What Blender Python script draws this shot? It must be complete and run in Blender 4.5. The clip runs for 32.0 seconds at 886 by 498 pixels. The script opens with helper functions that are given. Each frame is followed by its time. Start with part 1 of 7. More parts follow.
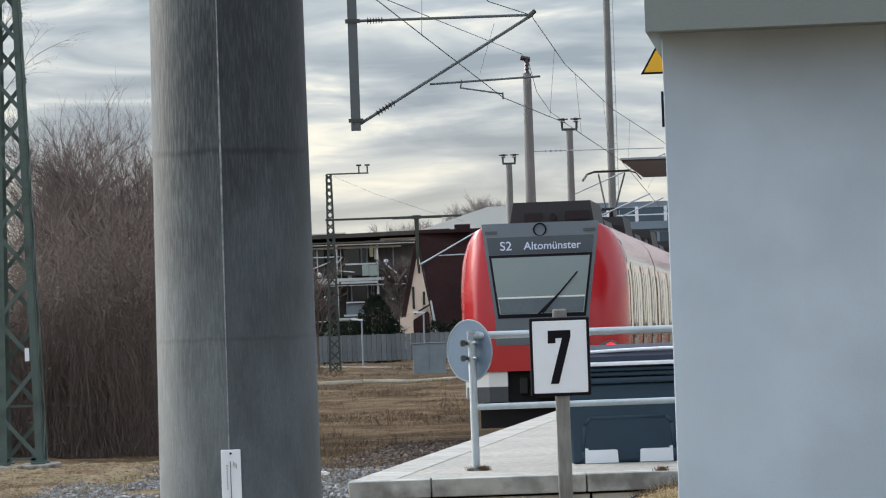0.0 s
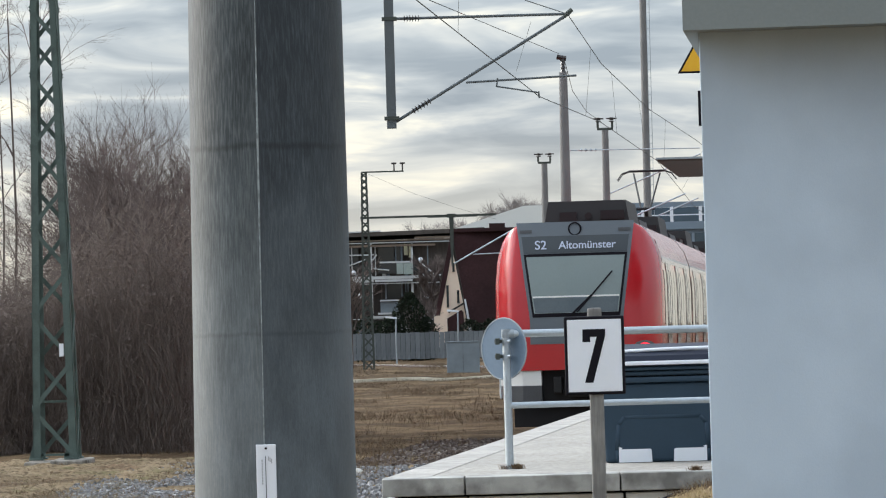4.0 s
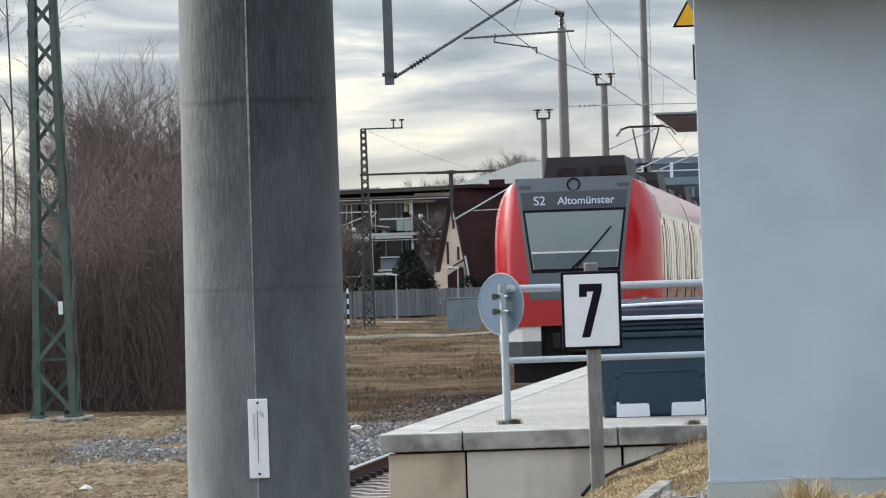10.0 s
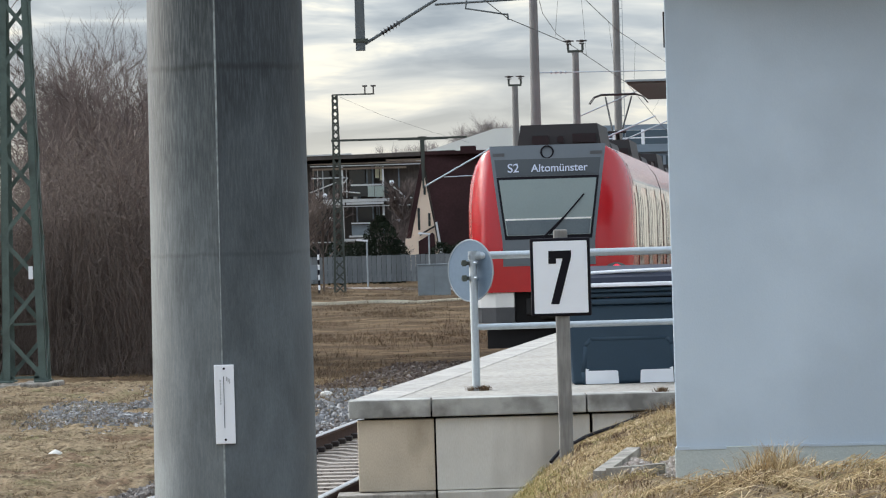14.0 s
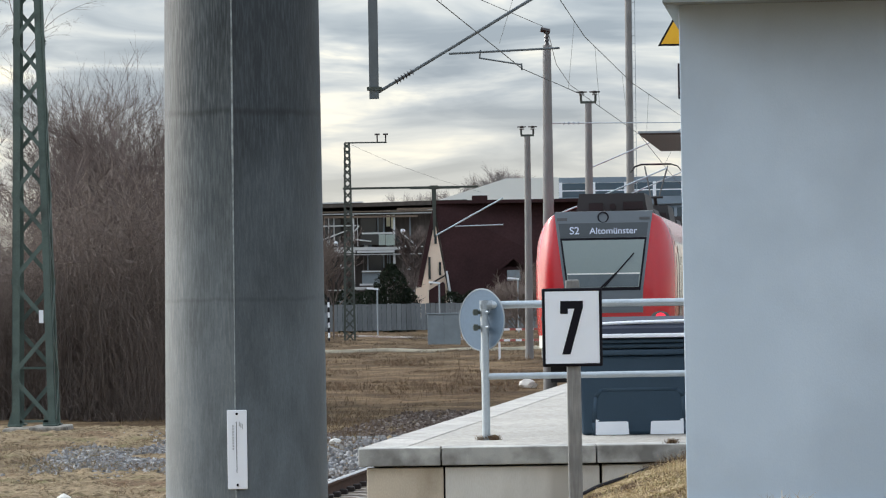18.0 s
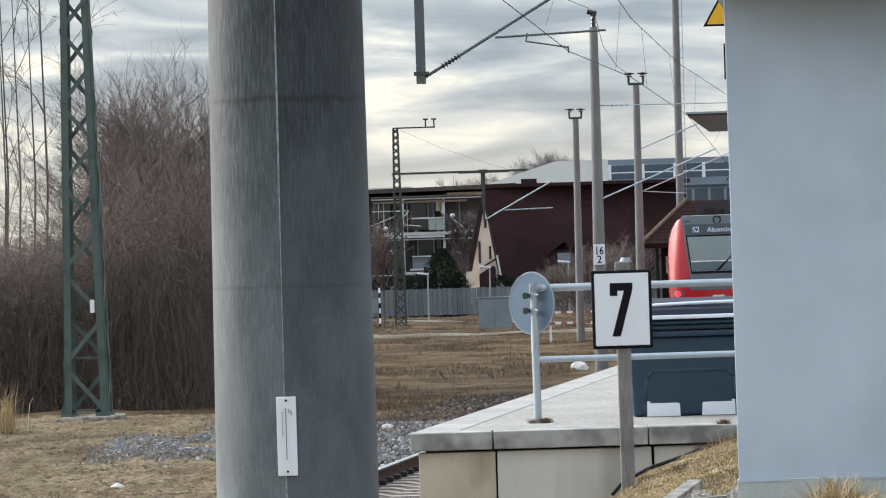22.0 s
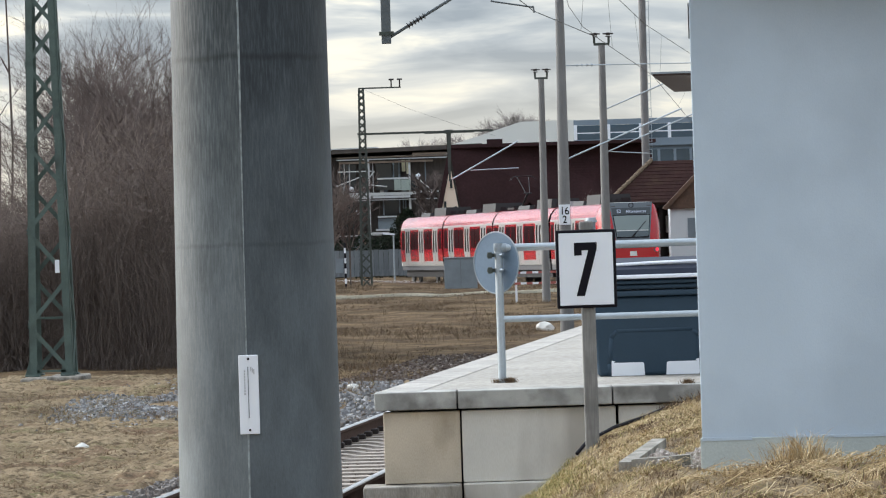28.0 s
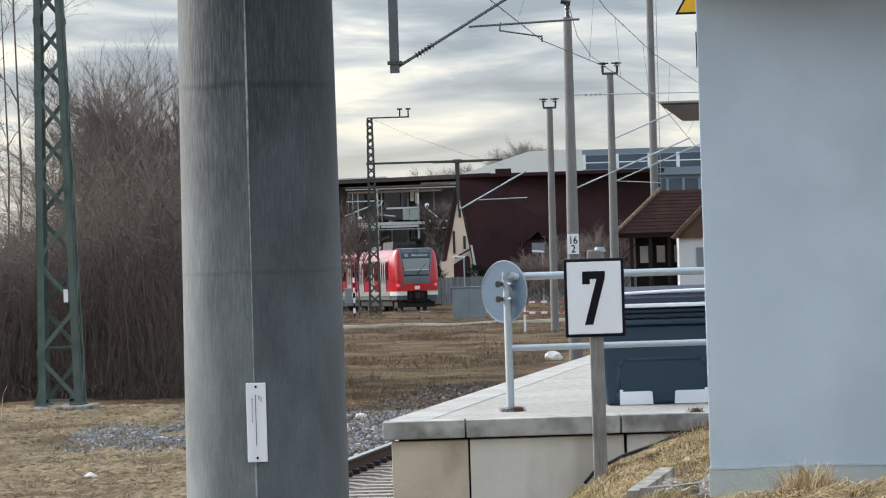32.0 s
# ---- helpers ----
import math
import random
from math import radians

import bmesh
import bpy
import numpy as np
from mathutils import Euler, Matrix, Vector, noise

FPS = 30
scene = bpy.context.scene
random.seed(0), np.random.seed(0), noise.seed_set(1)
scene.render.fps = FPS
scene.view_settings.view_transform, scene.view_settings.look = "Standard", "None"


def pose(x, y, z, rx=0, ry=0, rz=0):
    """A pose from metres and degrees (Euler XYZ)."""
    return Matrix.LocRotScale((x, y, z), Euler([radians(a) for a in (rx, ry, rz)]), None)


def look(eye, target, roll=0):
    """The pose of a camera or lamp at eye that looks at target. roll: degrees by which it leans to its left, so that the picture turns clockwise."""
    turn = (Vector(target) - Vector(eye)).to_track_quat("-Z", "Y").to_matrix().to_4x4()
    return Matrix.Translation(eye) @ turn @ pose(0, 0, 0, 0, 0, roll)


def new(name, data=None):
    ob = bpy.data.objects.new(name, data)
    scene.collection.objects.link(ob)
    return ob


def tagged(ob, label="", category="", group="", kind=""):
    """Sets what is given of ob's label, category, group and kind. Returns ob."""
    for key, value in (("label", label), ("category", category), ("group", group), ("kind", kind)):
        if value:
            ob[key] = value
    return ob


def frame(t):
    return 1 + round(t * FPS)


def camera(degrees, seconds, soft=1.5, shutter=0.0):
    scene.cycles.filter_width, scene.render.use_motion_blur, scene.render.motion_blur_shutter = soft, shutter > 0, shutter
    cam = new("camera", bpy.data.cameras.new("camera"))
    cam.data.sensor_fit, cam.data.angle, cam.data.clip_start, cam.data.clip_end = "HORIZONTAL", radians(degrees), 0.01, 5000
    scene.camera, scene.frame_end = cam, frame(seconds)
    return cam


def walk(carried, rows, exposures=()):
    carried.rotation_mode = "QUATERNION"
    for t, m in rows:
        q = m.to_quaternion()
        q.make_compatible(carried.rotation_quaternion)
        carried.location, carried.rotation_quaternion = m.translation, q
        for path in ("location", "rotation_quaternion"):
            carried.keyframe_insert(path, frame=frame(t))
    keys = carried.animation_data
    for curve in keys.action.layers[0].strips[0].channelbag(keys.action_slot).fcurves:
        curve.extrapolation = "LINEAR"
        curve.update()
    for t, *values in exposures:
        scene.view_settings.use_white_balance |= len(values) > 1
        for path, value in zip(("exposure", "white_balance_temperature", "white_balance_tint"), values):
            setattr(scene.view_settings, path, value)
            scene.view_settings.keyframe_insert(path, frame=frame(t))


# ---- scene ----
# One lens for the whole clip; the eye stays within centimetres of one place beside the track.
EYE = 2.0
cam = camera(13.348, 32.0, soft=1.15)
ROWS = [
    (0, -0.0216, 0.0001, 0.0166, -0.2346, 1.2658, -2.0490),
    (0.5, -0.0212, -0.0002, 0.0164, -0.1039, 1.1817, -2.0310),
    (1, -0.0208, -0.0001, 0.0176, -0.0501, 1.1036, -2.0983),
    (1.5, -0.0200, -0.0001, 0.0182, 0.0074, 1.0796, -2.0910),
    (2, -0.0269, -0.0002, 0.0168, 0.0642, 1.1627, -1.9775),
    (2.5, -0.0285, -0.0000, 0.0132, 0.1172, 1.2589, -1.8219),
    (3, -0.0299, -0.0000, 0.0132, 0.1956, 1.3186, -1.6701),
    (3.5, -0.0288, -0.0001, 0.0116, 0.2809, 1.3204, -1.6084),
    (5.5, -0.0141, -0.0002, 0.0084, 0.2943, 0.7347, -1.6245),
    (6, -0.0059, -0.0001, 0.0074, 0.0892, 0.5758, -1.5144),
    (6.5, -0.0093, -0.0001, 0.0087, -0.0974, 0.5051, -1.4709),
    (7, -0.0151, -0.0001, 0.0072, -0.1809, 0.5322, -1.4275),
    (7.5, -0.0181, -0.0001, 0.0044, -0.1452, 0.5725, -1.4409),
    (8, -0.0111, -0.0002, 0.0030, -0.0073, 0.6132, -1.4903),
    (8.5, -0.0078, -0.0002, 0.0037, 0.1385, 0.6405, -1.5462),
    (9, -0.0051, -0.0003, 0.0017, 0.2624, 0.6440, -1.7154),
    (9.5, -0.0023, -0.0001, 0.0024, 0.3305, 0.6269, -1.7995),
    (10, -0.0007, -0.0001, 0.0011, 0.3127, 0.6073, -1.8846),
    (10.5, 0.0045, 0.0001, 0.0010, 0.2233, 0.5956, -1.9124),
    (11, 0.0072, -0.0003, 0.0025, 0.1165, 0.5867, -1.8529),
    (11.5, 0.0044, 0.0003, 0.0014, -0.0102, 0.5383, -1.8735),
    (12, 0.0032, 0.0001, -0.0001, -0.0741, 0.4270, -1.8258),
    (12.5, 0.0040, -0.0001, 0.0017, -0.0598, 0.2516, -1.8160),
    (13, 0.0062, -0.0002, 0.0000, -0.0000, 0.0770, -1.8000),
    (13.5, 0.0098, -0.0001, -0.0010, -0.0300, 0.0472, -1.7094),
    (14, 0.0114, 0.0003, 0.0016, -0.1071, 0.0834, -1.6699),
    (14.5, 0.0058, 0.0001, 0.0006, -0.2920, 0.1462, -1.4783),
    (16.5, -0.0004, -0.0005, -0.0068, 0.0941, 0.2259, -0.7811),
    (17, -0.0024, -0.0001, -0.0066, 0.2471, 0.2482, -0.6574),
    (17.5, -0.0016, 0.0001, -0.0001, -0.2219, 0.5522, -0.7635),
    (18, -0.0013, 0.0001, -0.0020, 0.0326, 0.8325, -0.9327),
    (18.5, -0.0002, -0.0000, -0.0052, 0.1286, 0.9724, -0.8622),
    (19, -0.0017, -0.0002, -0.0027, 0.1713, 1.1720, -0.7656),
    (19.5, -0.0051, 0.0002, -0.0014, -0.1899, 1.3610, -0.7207),
    (20, -0.0059, -0.0000, -0.0035, 0.3569, 1.4537, -1.0203),
    (20.5, -0.0011, -0.0001, -0.0027, 0.6993, 1.3361, -1.2306),
    (21, 0.0004, -0.0003, -0.0031, 0.7635, 1.0638, -1.4509),
    (21.5, 0.0049, 0.0001, -0.0013, 0.7931, 0.8253, -1.6243),
    (22, 0.0086, 0.0003, -0.0026, 0.7973, 0.6126, -1.7778),
    (22.5, 0.0074, 0.0003, -0.0044, 0.8237, 0.4692, -1.7311),
    (23, 0.0079, 0.0003, -0.0044, 0.8706, 0.3007, -1.7155),
    (23.5, 0.0045, 0.0001, -0.0026, 0.8858, 0.0593, -1.6378),
    (24, -0.0015, -0.0000, -0.0028, 0.8373, -0.2338, -1.5133),
    (24.5, -0.0005, -0.0001, -0.0044, 0.7078, -0.5754, -1.4273),
    (25, 0.0032, -0.0001, -0.0071, 0.4887, -0.8078, -1.2671),
    (25.5, 0.0071, -0.0001, -0.0081, 0.2122, -0.9313, -1.0949),
    (27.5, 0.0162, 0.0003, -0.0084, 0.1759, -0.0577, -1.5772),
    (28, 0.0189, 0.0003, -0.0085, 0.2997, -0.0030, -1.7721),
    (28.5, 0.0179, 0.0004, -0.0108, 0.3855, 0.0202, -1.8607),
    (29, 0.0194, 0.0001, -0.0117, 0.5039, 0.1189, -1.9506),
    (29.5, 0.0208, 0.0001, -0.0106, 0.6272, 0.3317, -2.0436),
    (30, 0.0228, 0.0004, -0.0087, 0.6250, 0.4916, -2.0619),
    (30.5, 0.0256, 0.0003, -0.0087, 0.5465, 0.5555, -2.0506),
    (31, 0.0235, 0.0001, -0.0123, 0.4443, 0.5131, -1.9526),
    (31.5, 0.0215, -0.0001, -0.0139, 0.4355, 0.4437, -1.8824),
    (32, 0.0220, 0.0000, -0.0141, 0.4169, 0.4496, -1.7992),
]
walk(cam, [(t, pose(x, y, EYE + z, 90 + pitch, 0, yaw) @ pose(0, 0, 0, 0, 0, roll)) for t, x, y, z, yaw, pitch, roll in ROWS],
     [(0.0, -0.1, 6400, 10), (2.0, -0.07, 6400, 10), (6.0, 0.0, 6400, 10), (18.0, 0.0, 6400, 10), (20.0, -0.05, 6400, 10), (22.0, 0.0, 6400, 10),
      (24.3, 0.03, 6400, 10), (25.0, 0.04, 6700, 13.5), (25.8, 0.04, 6700, 13.5), (27.5, 0.0, 6400, 10), (32.0, 0.0, 6400, 10)])

# ---------------------------------------------------------------- light
world = bpy.data.worlds.new("overcast_sky")
scene.world = world
world.use_nodes = True
wn, wl = world.node_tree.nodes, world.node_tree.links
wn.clear()
SUN_UP, SUN_AZ = 24.0, -62.0     # degrees: height, and turn from ahead to the left
sky = wn.new("ShaderNodeTexSky")
sky.sky_type, sky.sun_disc = "NISHITA", False
sky.sun_elevation, sky.sun_rotation = radians(SUN_UP), radians(SUN_AZ)
sky.air_density, sky.dust_density = 1.0, 3.0
co = wn.new("ShaderNodeTexCoord")
stretch = wn.new("ShaderNodeMapping")
stretch.inputs["Scale"].default_value = (19.0, 19.0, 100.0)
stretch.inputs["Location"].default_value = (3.1, 0.0, 1.2)
wl.new(co.outputs["Generated"], stretch.inputs["Vector"])
cl = wn.new("ShaderNodeTexNoise")
cl.inputs["Scale"].default_value, cl.inputs["Detail"].default_value, cl.inputs["Roughness"].default_value = 1.0, 5.0, 0.5
cl.inputs["Distortion"].default_value = 0.5
wl.new(stretch.outputs["Vector"], cl.inputs["Vector"])
ramp = wn.new("ShaderNodeValToRGB")
els = ramp.color_ramp.elements
els[0].position, els[0].color = 0.37, (0.245, 0.31, 0.40, 1)
els[1].position, els[1].color = 0.67, (1.02, 0.985, 0.86, 1)
e = els.new(0.5)
e.color = (0.43, 0.49, 0.56, 1)
e = els.new(0.6)
e.color = (0.68, 0.71, 0.72, 1)
wl.new(cl.outputs["Fac"], ramp.inputs["Fac"])
sep = wn.new("ShaderNodeSeparateXYZ")
wl.new(co.outputs["Generated"], sep.inputs["Vector"])
rise = wn.new("ShaderNodeMapRange")           # the cloud deck breaks towards the horizon
rise.inputs["From Min"].default_value, rise.inputs["From Max"].default_value = 0.012, 0.055
rise.inputs["To Min"].default_value, rise.inputs["To Max"].default_value = 0.60, 0.0
wl.new(sep.outputs["Z"], rise.inputs["Value"])
glow = wn.new("ShaderNodeMixRGB")
glow.inputs["Color2"].default_value = (1.04, 0.97, 0.77, 1)
wl.new(rise.outputs["Result"], glow.inputs["Fac"])
wl.new(ramp.outputs["Color"], glow.inputs["Color1"])
deck = wn.new("ShaderNodeBackground")
dome = wn.new("ShaderNodeMapRange")           # an overcast dome is brighter overhead than at the horizon
dome.inputs["From Min"].default_value, dome.inputs["From Max"].default_value = 0.09, 0.75
dome.inputs["To Min"].default_value, dome.inputs["To Max"].default_value = 0.90, 2.3
wl.new(sep.outputs["Z"], dome.inputs["Value"])
toward = wn.new("ShaderNodeVectorMath")       # the deck is brighter round the veiled sun
toward.operation = "DOT_PRODUCT"
toward.inputs[1].default_value = (math.sin(radians(SUN_AZ)) * math.cos(radians(SUN_UP)), math.cos(radians(SUN_AZ)) * math.cos(radians(SUN_UP)), math.sin(radians(SUN_UP)))
wl.new(co.outputs["Generated"], toward.inputs[0])
veil = wn.new("ShaderNodeMapRange")
veil.interpolation_type = "SMOOTHSTEP"
veil.inputs["From Min"].default_value, veil.inputs["From Max"].default_value = 0.6, 1.0
veil.inputs["To Min"].default_value, veil.inputs["To Max"].default_value = 1.0, 3.9
wl.new(toward.outputs["Value"], veil.inputs["Value"])
power = wn.new("ShaderNodeMath")
power.operation = "MULTIPLY"
wl.new(dome.outputs["Result"], power.inputs[0])
wl.new(veil.outputs["Result"], power.inputs[1])
wl.new(power.outputs["Value"], deck.inputs["Strength"])
wl.new(glow.outputs["Color"], deck.inputs["Color"])
clear = wn.new("ShaderNodeBackground")
clear.inputs["Strength"].default_value = 0.05
wl.new(sky.outputs["Color"], clear.inputs["Color"])
both = wn.new("ShaderNodeAddShader")
wl.new(deck.outputs["Background"], both.inputs[0])
wl.new(clear.outputs["Background"], both.inputs[1])
out = wn.new("ShaderNodeOutputWorld")
wl.new(both.outputs["Shader"], out.inputs["Surface"])

sun = new("sun", bpy.data.lights.new("sun", "SUN"))
sun.data.energy, sun.data.angle, sun.data.color = 2.0, radians(18), (1.0, 0.96, 0.90)
a, b = radians(SUN_AZ), radians(SUN_UP)
sun.matrix_world = look((math.sin(a) * math.cos(b) * 100, math.cos(a) * math.cos(b) * 100, math.sin(b) * 100), (0, 0, 0))


# ---------------------------------------------------------------- materials
def mat(name, color, rough=0.7, metal=0.0, vary=0.15, scale=3.0, fine=40.0, bump=0.15, stain=None, stain_at=0.62,
        stretch_z=1.0, per_piece=0.0, coat=0.0, emit=0.0, dist=0.01, spec=0.5, patch_=None):
    """A surface with variation at two scales, optional stains, fine relief."""
    m = bpy.data.materials.new(name)
    m.use_nodes = True
    n, l = m.node_tree.nodes, m.node_tree.links
    p = n["Principled BSDF"]
    tc = n.new("ShaderNodeTexCoord")
    mp = n.new("ShaderNodeMapping")
    mp.inputs["Scale"].default_value = (1, 1, stretch_z)
    l.new(tc.outputs["Object"], mp.inputs["Vector"])
    big, small = n.new("ShaderNodeTexNoise"), n.new("ShaderNodeTexNoise")
    for q, s, d in ((big, scale, 4.0), (small, fine, 6.0)):
        q.inputs["Scale"].default_value, q.inputs["Detail"].default_value = s, d
        l.new(mp.outputs["Vector"], q.inputs["Vector"])
    dark = n.new("ShaderNodeMixRGB")
    dark.inputs["Color1"].default_value = (*[c * (1 - vary) for c in color], 1)
    dark.inputs["Color2"].default_value = (*[min(1, c * (1 + vary)) for c in color], 1)
    l.new(big.outputs["Fac"], dark.inputs["Fac"])
    grain = n.new("ShaderNodeMixRGB")
    grain.blend_type = "OVERLAY"
    grain.inputs["Fac"].default_value = min(1, vary * 1.4)
    l.new(dark.outputs["Color"], grain.inputs["Color1"])
    l.new(small.outputs["Fac"], grain.inputs["Color2"])
    last = grain.outputs["Color"]
    if stain:
        st = n.new("ShaderNodeTexNoise")
        st.inputs["Scale"].default_value, st.inputs["Detail"].default_value = scale * 0.8, 8.0
        l.new(mp.outputs["Vector"], st.inputs["Vector"])
        mr = n.new("ShaderNodeMapRange")
        mr.inputs["From Min"].default_value, mr.inputs["From Max"].default_value = stain_at - 0.1, stain_at + 0.1
        l.new(st.outputs["Fac"], mr.inputs["Value"])
        mx = n.new("ShaderNodeMixRGB")
        mx.inputs["Color2"].default_value = (*stain, 1)
        l.new(mr.outputs["Result"], mx.inputs["Fac"])
        l.new(last, mx.inputs["Color1"])
        last = mx.outputs["Color"]
    if patch_:          # wide soft patches: scale, darkest value
        pn, pr, pm = n.new("ShaderNodeTexNoise"), n.new("ShaderNodeMapRange"), n.new("ShaderNodeMixRGB")
        pn.inputs["Scale"].default_value, pn.inputs["Detail"].default_value = patch_[0], 5.0
        l.new(tc.outputs["Object"], pn.inputs["Vector"])
        pr.inputs["From Min"].default_value, pr.inputs["From Max"].default_value = 0.38, 0.62
        pr.inputs["To Min"].default_value, pr.inputs["To Max"].default_value = patch_[1], 1.0
        l.new(pn.outputs["Fac"], pr.inputs["Value"])
        pm.blend_type = "MULTIPLY"
        pm.inputs["Fac"].default_value = 1.0
        l.new(last, pm.inputs["Color1"])
        l.new(pr.outputs["Result"], pm.inputs["Color2"])
        last = pm.outputs["Color"]
    if per_piece:
        oi, hs, mr = n.new("ShaderNodeObjectInfo"), n.new("ShaderNodeHueSaturation"), n.new("ShaderNodeMapRange")
        mr.inputs["To Min"].default_value, mr.inputs["To Max"].default_value = 1 - per_piece, 1 + per_piece
        l.new(oi.outputs["Random"], mr.inputs["Value"])
        l.new(mr.outputs["Result"], hs.inputs["Value"])
        l.new(last, hs.inputs["Color"])
        last = hs.outputs["Color"]
    l.new(last, p.inputs["Base Color"])
    p.inputs["Roughness"].default_value, p.inputs["Metallic"].default_value = rough, metal
    p.inputs["Specular IOR Level"].default_value = spec
    p.inputs["Coat Weight"].default_value, p.inputs["Coat Roughness"].default_value = coat, 0.12
    if bump:
        bp = n.new("ShaderNodeBump")
        bp.inputs["Strength"].default_value, bp.inputs["Distance"].default_value = bump, dist
        l.new(small.outputs["Fac"], bp.inputs["Height"])
        l.new(bp.outputs["Normal"], p.inputs["Normal"])
    if emit:
        p.inputs["Emission Color"].default_value, p.inputs["Emission Strength"].default_value = (*color, 1), emit
    return m


def graded_mat(name, dry, upper_tint, streak, z_pale, z_dark, dense):
    """Cast concrete with fine upright streaks, paler below than above; dry sets the base."""
    m = mat(name, dry, 0.45, vary=0.17, scale=150, fine=340, bump=0.12, stretch_z=0.3, spec=0.35)
    n, l = m.node_tree.nodes, m.node_tree.links
    p = n["Principled BSDF"]
    src = p.inputs["Base Color"].links[0].from_socket
    tc, sp, no = n.new("ShaderNodeTexCoord"), n.new("ShaderNodeSeparateXYZ"), n.new("ShaderNodeTexNoise")
    mp = n.new("ShaderNodeMapping")
    mp.inputs["Scale"].default_value = (1, 1, 0.45)
    l.new(tc.outputs["Object"], mp.inputs["Vector"])
    l.new(tc.outputs["Object"], sp.inputs["Vector"])
    no.inputs["Scale"].default_value, no.inputs["Detail"].default_value = 9.0, 6.0
    l.new(mp.outputs["Vector"], no.inputs["Vector"])
    ad = n.new("ShaderNodeMath")
    ad.operation = "MULTIPLY_ADD"
    ad.inputs[1].default_value = 1.3
    l.new(no.outputs["Fac"], ad.inputs[0])
    l.new(sp.outputs["Z"], ad.inputs[2])
    mr = n.new("ShaderNodeMapRange")
    mr.inputs["From Min"].default_value, mr.inputs["From Max"].default_value = z_pale + 0.65, z_dark + 0.65
    l.new(ad.outputs["Value"], mr.inputs["Value"])
    mx = n.new("ShaderNodeMixRGB")
    mx.blend_type = "MULTIPLY"
    mx.inputs["Color2"].default_value = (*upper_tint, 1)
    l.new(mr.outputs["Result"], mx.inputs["Fac"])
    l.new(src, mx.inputs["Color1"])
    sm, sn, sr, sc = n.new("ShaderNodeMapping"), n.new("ShaderNodeTexNoise"), n.new("ShaderNodeMapRange"), n.new("ShaderNodeMixRGB")
    sm.inputs["Scale"].default_value = (1, 1, 0.085)          # lime streaks, over the darker and the paler parts alike
    sn.inputs["Scale"].default_value, sn.inputs["Detail"].default_value = 210.0, 7.0
    sr.inputs["From Min"].default_value, sr.inputs["From Max"].default_value = dense - 0.14, dense + 0.2
    sr.inputs["To Max"].default_value = 0.36
    l.new(tc.outputs["Object"], sm.inputs["Vector"])
    l.new(sm.outputs["Vector"], sn.inputs["Vector"])
    l.new(sn.outputs["Fac"], sr.inputs["Value"])
    sc.inputs["Color2"].default_value = (*streak, 1)
    l.new(sr.outputs["Result"], sc.inputs["Fac"])
    l.new(mx.outputs["Color"], sc.inputs["Color1"])
    bl, br, bx = n.new("ShaderNodeTexNoise"), n.new("ShaderNodeMapRange"), n.new("ShaderNodeMixRGB")
    bl.inputs["Scale"].default_value, bl.inputs["Detail"].default_value = 7.0, 6.0          # wide weathered blotches
    br.inputs["From Min"].default_value, br.inputs["From Max"].default_value = 0.36, 0.64
    br.inputs["To Min"].default_value, br.inputs["To Max"].default_value = 0.78, 1.16
    l.new(mp.outputs["Vector"], bl.inputs["Vector"])
    l.new(bl.outputs["Fac"], br.inputs["Value"])
    bx.blend_type, bx.inputs["Fac"].default_value = "MULTIPLY", 1.0
    l.new(sc.outputs["Color"], bx.inputs["Color1"])
    l.new(br.outputs["Result"], bx.inputs["Color2"])
    last = bx.outputs["Color"]
    for z, half, dark in ((2.455, 0.016, 0.62), (1.92, 0.010, 0.82)):          # soft stains left by the mould's joints
        wob, dist, fade, mul = n.new("ShaderNodeMath"), n.new("ShaderNodeMath"), n.new("ShaderNodeMapRange"), n.new("ShaderNodeMixRGB")
        wob.operation, wob.inputs[1].default_value = "MULTIPLY_ADD", 0.03
        l.new(no.outputs["Fac"], wob.inputs[0])
        l.new(sp.outputs["Z"], wob.inputs[2])
        dist.operation, dist.inputs[1].default_value = "SUBTRACT", z + 0.015
        l.new(wob.outputs["Value"], dist.inputs[0])
        away = n.new("ShaderNodeMath")
        away.operation = "ABSOLUTE"
        l.new(dist.outputs["Value"], away.inputs[0])
        fade.interpolation_type = "SMOOTHSTEP"
        fade.inputs["From Max"].default_value = half
        fade.inputs["To Min"].default_value = dark
        l.new(away.outputs["Value"], fade.inputs["Value"])
        mul.blend_type, mul.inputs["Fac"].default_value = "MULTIPLY", 1.0
        l.new(last, mul.inputs["Color1"])
        l.new(fade.outputs["Result"], mul.inputs["Color2"])
        last = mul.outputs["Color"]
    l.new(last, p.inputs["Base Color"])
    return m


def island_mat(name, colors, rough=0.8, spec=0.12):
    """Colour by island, for stones, blades and twigs that are joined into one mesh."""
    m = bpy.data.materials.new(name)
    m.use_nodes = True
    n, l = m.node_tree.nodes, m.node_tree.links
    g, r = n.new("ShaderNodeNewGeometry"), n.new("ShaderNodeValToRGB")
    el = r.color_ramp.elements
    el[0].color, el[1].color = (*colors[0], 1), (*colors[-1], 1)
    for i, c in enumerate(colors[1:-1]):
        el.new((i + 1) / (len(colors) - 1)).color = (*c, 1)
    l.new(g.outputs["Random Per Island"], r.inputs["Fac"])
    l.new(r.outputs["Color"], n["Principled BSDF"].inputs["Base Color"])
    n["Principled BSDF"].inputs["Roughness"].default_value = rough
    n["Principled BSDF"].inputs["Specular IOR Level"].default_value = spec
    return m


